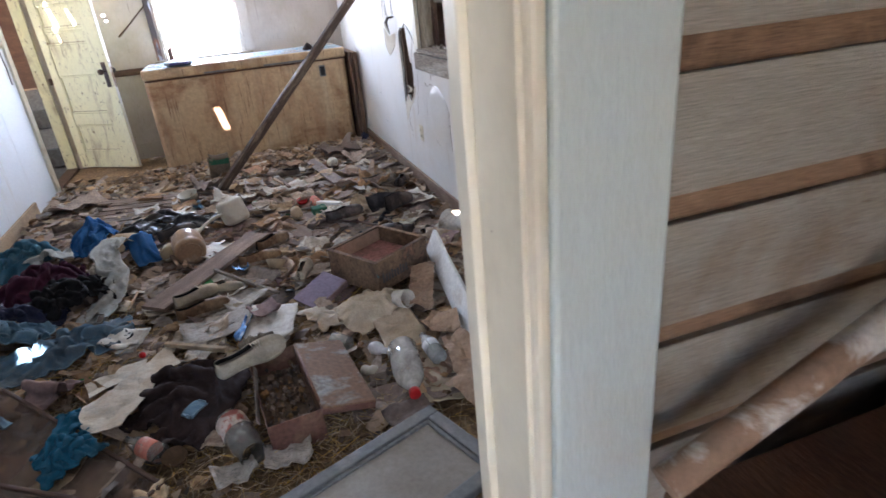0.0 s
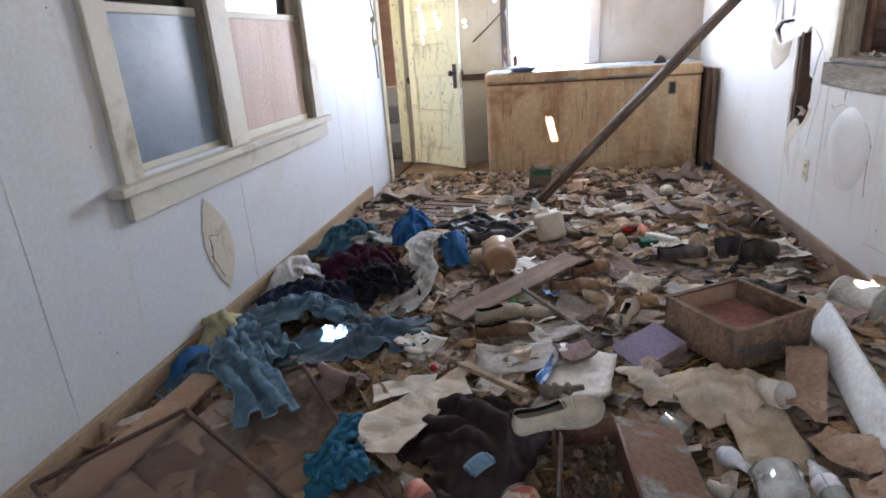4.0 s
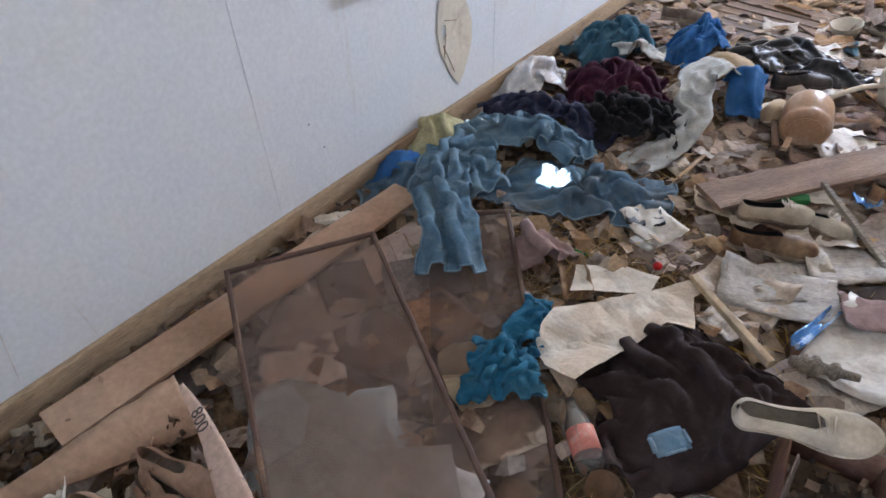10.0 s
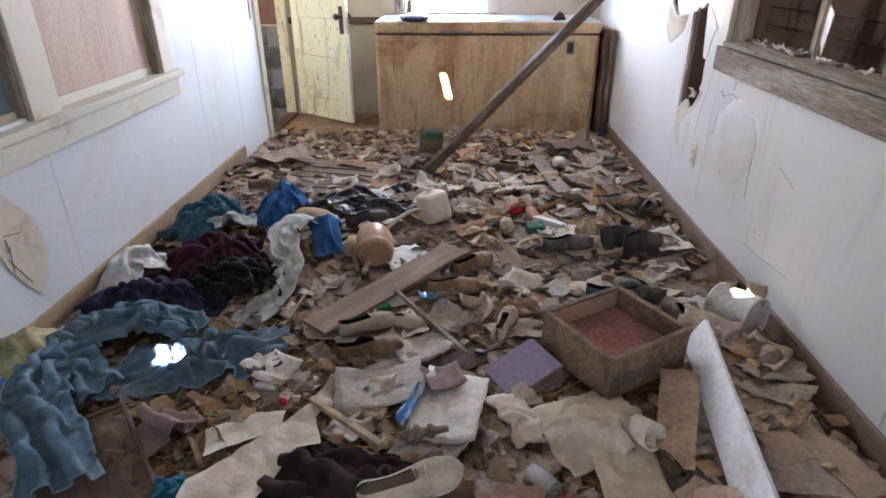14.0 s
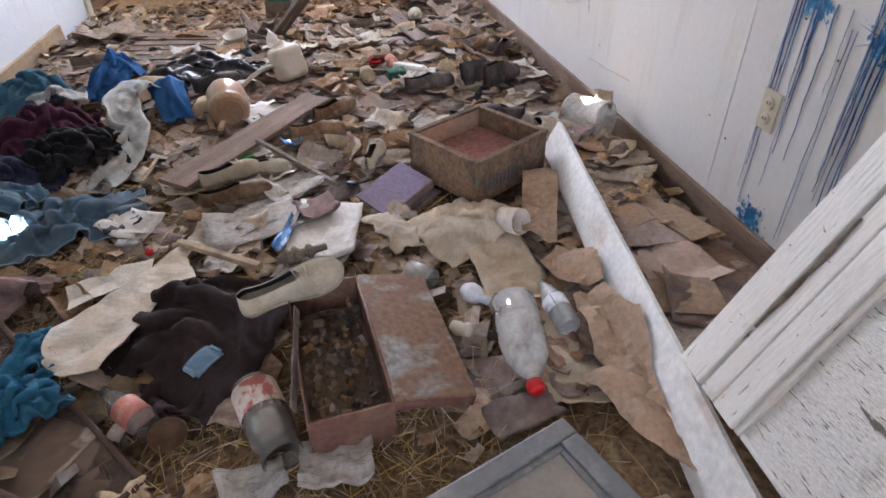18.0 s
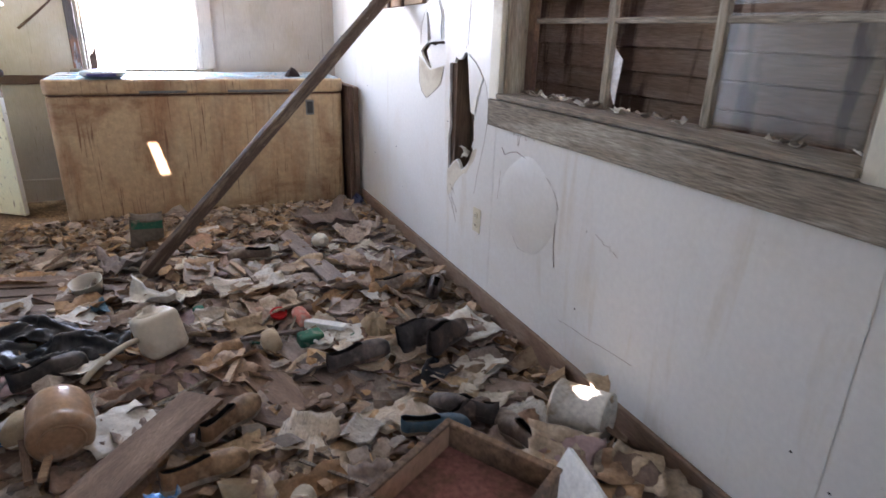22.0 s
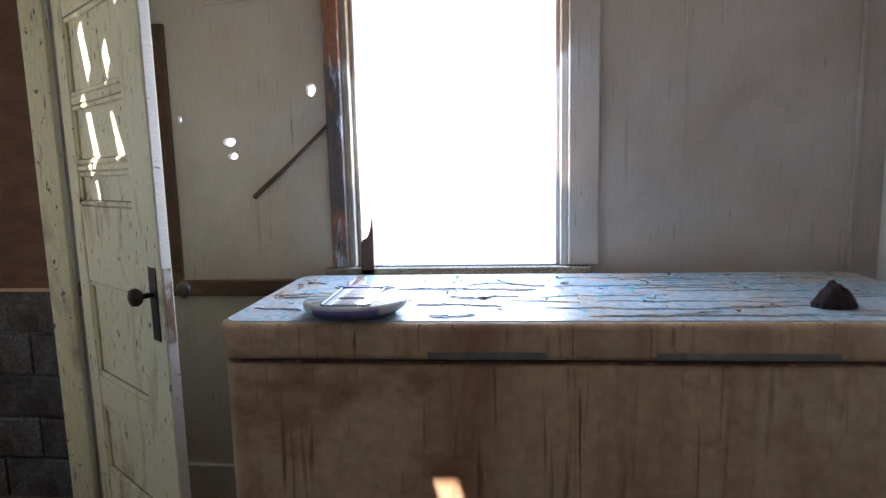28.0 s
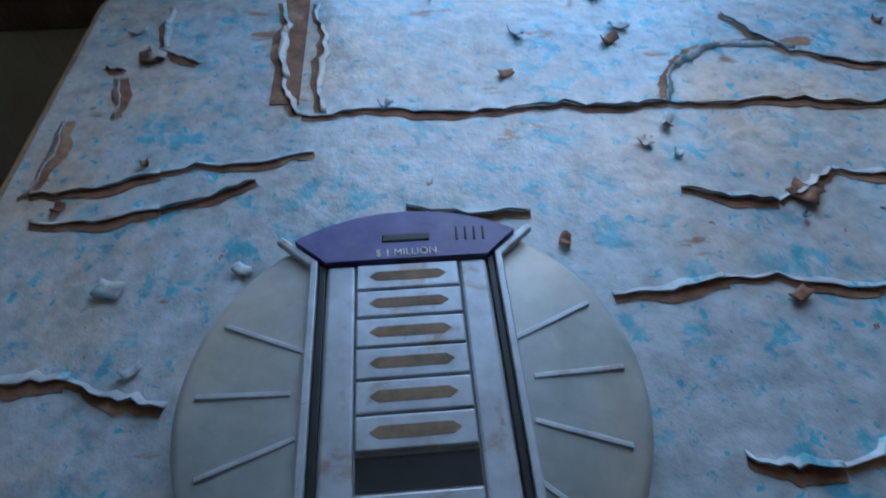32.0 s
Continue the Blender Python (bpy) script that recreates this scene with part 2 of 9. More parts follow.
LATH = surface("fresh lath", (0.52, 0.36, 0.23), (0.2, 0.1, 0.06), 6, (0.6, 0.7), grain=0.2, grain_stretch=(6, 0.8, 6), rough=0.8)
# the dark upright bands are post shadows put into the colour
SHED = surface("stained shed boards", (0.44, 0.33, 0.24), (0.54, 0.44, 0.34), 4, (0.45, 0.7), (1, 0.4, 3), grain=0.2, grain_scale=25, grain_stretch=(4, 0.6, 8), rough=0.9, bump=0.4,
               more=[((0.13, 0.085, 0.06), 2.6, (0.54, 0.62), (1, 1.6, 0.28))])
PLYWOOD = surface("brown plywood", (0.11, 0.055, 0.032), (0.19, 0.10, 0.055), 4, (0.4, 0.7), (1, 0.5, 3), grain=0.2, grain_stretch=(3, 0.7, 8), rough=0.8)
PINKBOARD = surface("pinkish hardboard", (0.52, 0.36, 0.28), (0.66, 0.52, 0.43), 3, (0.4, 0.7), (2, 2, 0.4), grain=0.1, rough=0.6)
BLOCK = surface("concrete block", (0.15, 0.155, 0.135), (0.075, 0.06, 0.05), 7, (0.40, 0.60), grain=0.35, grain_scale=90, rough=0.95, bump=0.6, vary=0.2)
MORTAR = surface("mortar", (0.20, 0.19, 0.17), grain=0.2, rough=0.95)
DIRT = surface("dusty floor", (0.36, 0.23, 0.12), (0.21, 0.13, 0.07), 3, (0.4, 0.65), grain=0.35, grain_scale=55, rough=0.95, bump=0.5, bump_scale=60,
               more=[((0.42, 0.30, 0.16), 9, (0.55, 0.7), (1, 1, 1))])
GROUND = surface("sunlit dry ground", (0.58, 0.53, 0.44), (0.50, 0.44, 0.35), 0.8, grain=0.15, grain_scale=9, rough=0.95)
SIDEWALL = surface("yellowed room paint", (0.60, 0.54, 0.34), (0.45, 0.38, 0.24), 1.5, grain=0.05, rough=0.7)
FREEZER = surface("stained cream enamel", (0.56, 0.395, 0.225), (0.34, 0.17, 0.08), 2.4, (0.46, 0.72), (2.0, 2.0, 0.6), grain=0.1, grain_scale=35, rough=0.5, bump=0.08,
                  more=[((0.17, 0.085, 0.045), 26, (0.60, 0.70), (3, 3, 0.10)), ((0.24, 0.12, 0.06), 12, (0.58, 0.72), (4, 4, 0.2)), ((0.27, 0.13, 0.06), 2.2, (0.54, 0.70), (1, 1, 1.6)), ((0.62, 0.52, 0.34), 1.6, (0.55, 0.8), (1.5, 1.5, 0.5)), ((0.16, 0.08, 0.04), 26, (0.70, 0.76), (1, 1, 0.7))])
# base holds extra blue for the sky reflected in the lid
FREEZER_TOP = surface("peeling pale blue enamel", (0.455, 0.505, 0.53), (0.16, 0.43, 0.53), 38, (0.54, 0.62), grain=0.16, grain_scale=60, rough=0.26, bump=0.30, bump_scale=30,
                      more=[((0.58, 0.48, 0.39), 5, (0.47, 0.64), (1, 1, 1)), ((0.14, 0.43, 0.55), 95, (0.60, 0.64), (1, 1, 1)), ((0.34, 0.20, 0.12), 20, (0.635, 0.68), (0.6, 1.6, 1)), ((0.25, 0.15, 0.10), 70, (0.68, 0.71), (1, 1, 1))])
RUSTBARE = surface("rusty bare metal", (0.24, 0.12, 0.07), (0.40, 0.25, 0.15), 14, grain=0.25, rough=0.85, bump=0.3)
DOOR_Y = surface("peeling yellow-white paint", (0.80, 0.775, 0.50), (0.44, 0.38, 0.24), 4, (0.56, 0.72), (2, 2, 0.6), grain=0.1, grain_stretch=(5, 5, 0.6), rough=0.6, bump=0.35, bump_scale=30,
                 more=[((0.20, 0.15, 0.09), 48, (0.62, 0.65), (1.0, 1.0, 0.45)), ((0.30, 0.24, 0.15), 14, (0.62, 0.68), (2.5, 2.5, 0.35))])
DOOR_W = surface("flaking white paint", (0.78, 0.755, 0.69), (0.52, 0.47, 0.38), 5, (0.55, 0.72), (2.5, 1, 0.8), grain=0.12, grain_stretch=(3, 9, 3), rough=0.62, bump=0.45, bump_scale=22,
                 more=[((0.20, 0.17, 0.14), 150, (0.60, 0.635), (0.18, 1.7, 1)), ((0.18, 0.15, 0.12), 85, (0.64, 0.67), (0.22, 1.9, 1)), ((0.16, 0.13, 0.10), 9, (0.63, 0.66), (0.4, 2.0, 1)), ((0.2, 0.45, 0.55), 8, (0.74, 0.78), (1, 1, 1))])
DOOR_S = surface("worn white gloss paint", (0.78, 0.75, 0.68), (0.55, 0.48, 0.38), 5, (0.56, 0.74), (2.5, 1, 0.8), grain=0.08, grain_stretch=(9, 1, 3), rough=0.55, bump=0.3, bump_scale=14, more=[((0.22, 0.17, 0.12), 30, (0.655, 0.675), (4, 0.35, 1)), ((0.14, 0.11, 0.09), 55, (0.675, 0.69), (0.6, 1.2, 1))])
BLUERUN = surface("dried blue paint runs", (0.012, 0.085, 0.27), (0.02, 0.19, 0.40), 14, rough=0.45, bump=0.1)
BLUEPAINT = surface("spattered blue paint", (0.02, 0.20, 0.42), (0.05, 0.33, 0.52), 20, rough=0.45, bump=0.1)
OUTLETM = surface("ivory plastic", (0.64, 0.58, 0.42), rough=0.4, bump=0.0, grain=0.03)
BLACKM = surface("black plastic", (0.02, 0.02, 0.02), rough=0.45, bump=0.05)
IRON = surface("dark iron", (0.05, 0.04, 0.035), (0.14, 0.07, 0.04), 14, rough=0.55, metal=0.6)
RUSTIRON = surface("rusty pipe", (0.30, 0.20, 0.13), (0.6, 0.57, 0.5), 9, (0.5, 0.6), rough=0.7, metal=0.2)
GREYFRAME = surface("grey painted metal", (0.20, 0.20, 0.19), (0.34, 0.32, 0.29), 6, grain=0.1, rough=0.55, metal=0.3, bump=0.1)
GREYPANEL = surface("dusty grey sheet", (0.37, 0.34, 0.29), (0.27, 0.23, 0.18), 2.5, (0.4, 0.7), grain=0.08, rough=0.5, bump=0.06)
TIN = surface("rusted tin", (0.18, 0.085, 0.06), (0.24, 0.14, 0.08), 8, (0.45, 0.65), grain=0.2, rough=0.6, metal=0.25, bump=0.25)
TINLID = surface("rusted tin lid", (0.22, 0.12, 0.065), (0.32, 0.32, 0.29), 6, (0.5, 0.62), grain=0.2, rough=0.55, metal=0.2, bump=0.25, more=[((0.14, 0.07, 0.04), 7, (0.6, 0.7), (1, 1, 1))])
CRATE = surface("printed crate board", (0.25, 0.155, 0.09), (0.12, 0.08, 0.055), 7, (0.45, 0.62), grain=0.25, rough=0.85, bump=0.3, more=[((0.33, 0.16, 0.10), 6, (0.6, 0.66), (1, 1, 1)), ((0.10, 0.22, 0.22), 8, (0.66, 0.7), (1, 1, 1))])
CRATE_IN = surface("reddish crate floor", (0.36, 0.16, 0.13), (0.25, 0.13, 0.09), 8, grain=0.2, rough=0.9)
PAPER = surface("old paper", (0.53, 0.405, 0.275), (0.36, 0.25, 0.16), 12, (0.5, 0.68), grain=0.2, rough=0.7, bump=0.3, vary=0.34)
NEWS = surface("printed old paper", (0.54, 0.455, 0.335), (0.42, 0.32, 0.21), 7, (0.5, 0.7), grain=0.15, rough=0.7, bump=0.25, vary=0.2, more=[((0.34, 0.29, 0.24), 60, (0.56, 0.60), (0.5, 5, 1))])
CARD = surface("cardboard", (0.32, 0.21, 0.15), (0.21, 0.135, 0.10), 9, (0.45, 0.70), grain=0.16, rough=0.9, bump=0.2, vary=0.42)
KRAFT = surface("kraft paper", (0.42, 0.28, 0.18), (0.32, 0.205, 0.125), 6, grain=0.2, rough=0.85, bump=0.2, vary=0.12)
PACKING = surface("brown packing paper", (0.42, 0.285, 0.185), (0.33, 0.215, 0.135), 6, (0.45, 0.7), grain=0.14, rough=0.85, bump=0.2)
PLANKS = surface("grey-brown plank", (0.22, 0.15, 0.11), (0.32, 0.23, 0.17), 5, (0.45, 0.65), (0.5, 3, 1), grain=0.25, grain_stretch=(0.8, 8, 4), rough=0.85, bump=0.3, vary=0.2)
WHITEBOARD = surface("white painted board", (0.84, 0.83, 0.78), (0.60, 0.50, 0.40), 5, (0.60, 0.76), (0.5, 2, 2), grain=0.1, rough=0.7, bump=0.3)
CHIPS = surface("paint chips and scraps", (0.39, 0.275, 0.175), (0.22, 0.13, 0.075), 9, (0.5, 0.6), grain=0.15, rough=0.85, bump=0.1, vary=0.5, island=True)
LEAFY = surface("dead leaves and crumbs", (0.20, 0.125, 0.07), (0.12, 0.08, 0.05), 9, (0.5, 0.6), grain=0.2, rough=0.95, bump=0.1, vary=0.5, island=True)
STRAW = surface("straw", (0.56, 0.38, 0.16), grain=0.2, rough=0.8, bump=0.0, vary=0.3, island=True)


def cloth_mat(name, base, dirt, vary=0.0):
    return surface(name, base, dirt, 5, (0.5, 0.72), grain=0.08, grain_scale=110, rough=0.95, bump=0.16, bump_scale=55, sheen=0.02, vary=vary,
                   more=[(tuple(0.6 * c for c in base), 9, (0.52, 0.72), (1, 1, 1)), (tuple(0.5 * (p + q) for p, q in zip(base, dirt)), 24, (0.5, 0.66), (1, 1, 1))])


DENIM = cloth_mat("faded denim", (0.100, 0.190, 0.260), (0.22, 0.29, 0.32))
DENIM_D = cloth_mat("grey-blue denim", (0.08, 0.15, 0.21), (0.18, 0.20, 0.20))
TEAL = cloth_mat("teal knit", (0.016, 0.14, 0.23), (0.05, 0.13, 0.17))
TEALGREY = cloth_mat("faded teal denim", (0.035, 0.125, 0.185), (0.10, 0.15, 0.17))
BLUE = cloth_mat("bright blue cloth", (0.022, 0.125, 0.33), (0.06, 0.15, 0.28))
NAVY = cloth_mat("navy cloth", (0.025, 0.03, 0.065), (0.08, 0.07, 0.09))
MAROON = cloth_mat("maroon cloth", (0.065, 0.012, 0.032), (0.05, 0.015, 0.025))
BLACKC = cloth_mat("black cloth", (0.012, 0.011, 0.012), (0.04, 0.035, 0.035))
BROWNC = cloth_mat("dark brown velvet", (0.030, 0.016, 0.014), (0.065, 0.042, 0.036))
WHITEC = cloth_mat("soiled white cloth", (0.70, 0.63, 0.52), (0.54, 0.40, 0.27))
GREYC = cloth_mat("pale grey towel", (0.44, 0.46, 0.44), (0.33, 0.30, 0.25))
YELLOWC = cloth_mat("yellow printed cloth", (0.50, 0.46, 0.26), (0.20, 0.17, 0.10))
CREAMC = cloth_mat("cream woven sacking", (0.56, 0.46, 0.33), (0.42, 0.31, 0.20))
TANC = cloth_mat("tan sacking", (0.48, 0.37, 0.24), (0.33, 0.23, 0.14))
SPIKEB = surface("pale pinkish card", (0.64, 0.46, 0.36), (0.50, 0.35, 0.27), 4, (0.42, 0.7), (1, 0.4, 1), grain=0.12, rough=0.85, bump=0.15, more=[((0.30, 0.23, 0.20), 30, (0.63, 0.68), (1, 3, 1))])
BAREGREY = surface("bare split wood", (0.27, 0.22, 0.17), (0.18, 0.14, 0.10), 12, grain=0.2, rough=0.9, bump=0.3)
DUSTBOARD = surface("dust-coated pinkish board", (0.50, 0.325, 0.215), (0.36, 0.22, 0.135), 4, (0.42, 0.7), (1, 0.4, 1), grain=0.1, rough=0.9, bump=0.15)
DUSTC = cloth_mat("dust-coated leather", (0.44, 0.28, 0.185), (0.31, 0.19, 0.12))
CANVAS = cloth_mat("beige canvas", (0.50, 0.43, 0.32), (0.36, 0.29, 0.2))
LEATHER = surface("old dark leather", (0.06, 0.042, 0.035), (0.16, 0.11, 0.08), 8, grain=0.2, rough=0.6, bump=0.3, vary=0.4)
BROWNLEATHER = surface("old brown leather", (0.16, 0.095, 0.055), (0.28, 0.19, 0.12), 8, grain=0.2, rough=0.7, bump=0.3, vary=0.3)
BLACKFILM = surface("shiny black plastic film", (0.014, 0.014, 0.016), (0.06, 0.055, 0.055), 9, rough=0.28, bump=0.3, bump_scale=60)
PLASTIC_BAG = surface("white plastic film", (0.72, 0.72, 0.72), (0.55, 0.5, 0.45), 6, rough=0.3, bump=0.4)
JUGP = surface("cloudy white plastic", (0.64, 0.58, 0.47), (0.44, 0.33, 0.20), 5, (0.48, 0.70), grain=0.05, rough=0.35, bump=0.05)
AMBERP = surface("amber stained plastic", (0.45, 0.28, 0.165), (0.55, 0.43, 0.32), 5, rough=0.3, bump=0.05)
REDP = surface("red plastic", (0.60, 0.02, 0.02), rough=0.35, bump=0.0, grain=0.04)
GREENP = surface("green plastic", (0.02, 0.22, 0.05), rough=0.4, bump=0.0)
MINT = surface("faded green print", (0.035, 0.15, 0.09), (0.3, 0.28, 0.2), 12, rough=0.8)
LABEL = surface("pink faded label", (0.62, 0.22, 0.16), (0.62, 0.5, 0.4), 14, rough=0.7)
LABEL_W = surface("yellowed label", (0.58, 0.47, 0.38), (0.42, 0.12, 0.09), 22, (0.52, 0.58), rough=0.7)
PURPLE = surface("faded purple cover", (0.255, 0.205, 0.285), (0.24, 0.15, 0.16), 5, rough=0.7)
MAUVE = surface("mauve card", (0.31, 0.21, 0.19), (0.22, 0.14, 0.12), 6, rough=0.9)
BLUESTRIP = surface("blue metallic wrapper", (0.06, 0.20, 0.45), (0.4, 0.5, 0.6), 20, rough=0.25, metal=0.3, bump=0.4)
CARTONM = surface("dusty carton board", (0.20, 0.155, 0.115), (0.12, 0.09, 0.065), 6, grain=0.15, rough=0.9, bump=0.2)
POT = surface("dusty beige plastic", (0.50, 0.34, 0.235), (0.38, 0.26, 0.18), 6, rough=0.7, bump=0.05)
CLEAR = glassy("clear plastic", (0.95, 0.96, 0.95), 0.10, 0.55, tone=(0.74, 0.73, 0.68))
JARGLASS = glassy("dusty jar glass", (0.85, 0.84, 0.80), 0.06, 0.3)
SCREEN = glassy("dusty insect mesh", (0.86, 0.81, 0.77), 0.6, 0.17, tone=(0.42, 0.34, 0.29), ior=1.05)
PANE = glassy("window pane", (0.9, 0.92, 0.92), 0.03, 0.06)
BLUEGLASS = surface("painted-over blue-grey pane", (0.24, 0.31, 0.37), (0.17, 0.22, 0.27), 1.5, grain=0.05, rough=0.35, bump=0.03)
DISC_GREY = surface("pale grey plastic", (0.42, 0.46, 0.45), (0.50, 0.47, 0.40), 7, (0.42, 0.66), grain=0.09, grain_scale=45, rough=0.34, bump=0.05,
                    more=[((0.34, 0.38, 0.36), 18, (0.52, 0.70), (1, 1, 1))])
DISC_SILVER = surface("silver plastic", (0.46, 0.50, 0.54), (0.36, 0.30, 0.26), 40, (0.56, 0.66), rough=0.35, metal=0.2, bump=0.03)
DISC_PURPLE = surface("violet plastic", (0.10, 0.09, 0.27), (0.16, 0.15, 0.3), 9, rough=0.4, bump=0.03)
DISC_DARK = surface("dark teal plastic", (0.06, 0.11, 0.13), rough=0.5, bump=0.03)
DISC_SLOT = surface("dusty brown recess", (0.26, 0.19, 0.13), grain=0.2, rough=0.9)
INK = surface("faded print", (0.10, 0.09, 0.08), rough=0.9, bump=0.0)
WHITEINK = surface("white print", (0.75, 0.75, 0.75), rough=0.6, bump=0.0)
# building blocks
XL, XR, YN, YF, ZC = 0.14, 3.0, 0.80, 6.80, 2.18
rng = random.Random(7)


def solid(bm, x0, x1, y0, y1, z0, z1, bevel=0.0, m=None, taper=0.0):
    """A box with softened edges."""
    vs = [bm.verts.new((x, y, z)) for z in (z0, z1) for x, y in ((x0, y0), (x1, y0), (x1, y1), (x0, y1))]
    fs = [bm.faces.new([vs[i] for i in f]) for f in ((3, 2, 1, 0), (4, 5, 6, 7), (0, 1, 5, 4), (1, 2, 6, 5), (2, 3, 7, 6), (3, 0, 4, 7))]
    made = list(vs)
    if bevel:
        r = bmesh.ops.bevel(bm, geom=list({e for f in fs for e in f.edges}), offset=bevel, segments=2, affect="EDGES", profile=0.5)
        made = list({v for f in r["faces"] for v in f.verts} | {v for v in vs if v.is_valid})
    if m is not None:
        bmesh.ops.transform(bm, matrix=m, verts=[v for v in made if v.is_valid])
    return made


def block(x0, x1, y0, y1, z0, z1, bevel=0.0, m=None):
    bm = bmesh.new()
    solid(bm, x0, x1, y0, y1, z0, z1, bevel, m)
    return bm


def lathe(profile, seg=28, bm=None, m=None, dent=0.0):
    """A turned shape from (radius, height) pairs."""
    bm = bm or bmesh.new()
    rings = []
    for r, z in profile:
        ring = []
        for k in range(seg):
            a = 2 * math.pi * k / seg
            q = r * (1 + dent * noise.noise(Vector((3 * math.cos(a), 3 * math.sin(a), 9 * z + 2))))
            p = Vector((q * math.cos(a), q * math.sin(a), z))
            ring.append(bm.verts.new(m @ p if m is not None else p))
        rings.append(ring)
    for a, b in zip(rings, rings[1:]):
        for k in range(seg):
            f = bm.faces.new((a[k], a[(k + 1) % seg], b[(k + 1) % seg], b[k]))
            f.smooth = True
    if profile[0][0] > 0.0005:
        bm.faces.new(rings[0][::-1])
    if profile[-1][0] > 0.0005:
        bm.faces.new(rings[-1])
    return bm


def tube(points, r, seg=8, bm=None, taper=1.0):
    bm = bm or bmesh.new()
    pts = [Vector(p) for p in points]
    rings = []
    for i, p in enumerate(pts):
        d = (pts[min(i + 1, len(pts) - 1)] - pts[max(i - 1, 0)]).normalized()
        a = d.orthogonal().normalized() if i == 0 else (rings[-1][1] - d * rings[-1][1].dot(d)).normalized()
        b = d.cross(a)
        q = r * (1 + (taper - 1) * i / max(1, len(pts) - 1))
        rings.append(([bm.verts.new(p + q * (math.cos(2 * math.pi * k / seg) * a + math.sin(2 * math.pi * k / seg) * b)) for k in range(seg)], a))
    for (u, _), (v, _) in zip(rings, rings[1:]):
        for k in range(seg):
            bm.faces.new((u[k], u[(k + 1) % seg], v[(k + 1) % seg], v[k])).smooth = True
    bm.faces.new(rings[0][0][::-1])
    bm.faces.new(rings[-1][0])
    return bm


def sag(a, b, drop, n=14, wob=0.0, seed=0):
    """Points of a slack line from a to b."""
    a, b = Vector(a), Vector(b)
    out = []
    for i in range(n + 1):
        t = i / n
        p = a.lerp(b, t) - Vector((0, 0, drop * 4 * t * (1 - t)))
        if wob:
            p += wob * noise.noise_vector(Vector((6 * t, seed, 1.3))) * math.sin(math.pi * t)
        out.append(p)
    return out


def mesh(name, bm):
    bmesh.ops.recalc_face_normals(bm, faces=bm.faces)
    me = bpy.data.meshes.new(name)
    bm.to_mesh(me)
    bm.free()
    return me


def part(name, bm, material, parent, label="", m=None):
    me = bm if isinstance(bm, bpy.types.Mesh) else mesh(name, bm)
    if not me.materials:
        me.materials.append(material)
    ob = new(name, me)
    ob.parent = parent
    if m is not None:
        ob.matrix_basis = m
    return tagged(ob, label)


def thing(name, label, category, m=None, group="", kind=""):
    ob = new(name)
    ob.empty_display_size = 0.05
    ob.matrix_basis = m if m is not None else Matrix()
    return tagged(ob, label, category, group, kind)


def solo(name, bm, material, label, category, m=None, group="", kind=""):
    ob = part(name, bm, material, None, "", m)
    return tagged(ob, label, category, group, kind)


def structure(name, bm, material, label, parent=None):
    ob = part(name, bm, material, parent, label)
    return tagged(ob, kind="structure") if parent is None else ob


def plate(outer, holes, thick, frame_m, step=None):
    """A flat sheet with true openings: loops of (u, v), laid out by frame_m, thickened along its normal."""
    bm = bmesh.new()
    edges = []
    for loop in [outer] + holes:
        vs = [bm.verts.new((u, v, 0)) for u, v in loop]
        edges += [bm.edges.new((vs[i], vs[(i + 1) % len(vs)])) for i in range(len(vs))]
    r = bmesh.ops.triangle_fill(bm, use_beauty=True, use_dissolve=False, edges=edges)
    faces = [g for g in r["geom"] if isinstance(g, bmesh.types.BMFace)]
    if faces[0].normal.z < 0:
        bmesh.ops.reverse_faces(bm, faces=faces)
    ext = bmesh.ops.extrude_face_region(bm, geom=faces)
    bmesh.ops.translate(bm, vec=(0, 0, thick), verts=[g for g in ext["geom"] if isinstance(g, bmesh.types.BMVert)])
    bmesh.ops.transform(bm, matrix=frame_m, verts=bm.verts)
    return bm


def rect(u0, u1, v0, v1):
    return [(u0, v0), (u1, v0), (u1, v1), (u0, v1)]


def torn(cu, cv, ru, rv, seed, n=26, jag=0.22, lean=0.0):
    """An irregular torn outline round (cu, cv)."""
    out = []
    for i in range(n):
        a = 2 * math.pi * i / n
        k = 1 + jag * noise.noise(Vector((2.2 * math.cos(a), 2.2 * math.sin(a), seed))) + 0.5 * jag * noise.noise(Vector((7 * math.cos(a), 7 * math.sin(a), seed + 5)))
        u, v = ru * k * math.cos(a), rv * k * math.sin(a)
        out.append((cu + u + lean * v, cv + v))
    return out


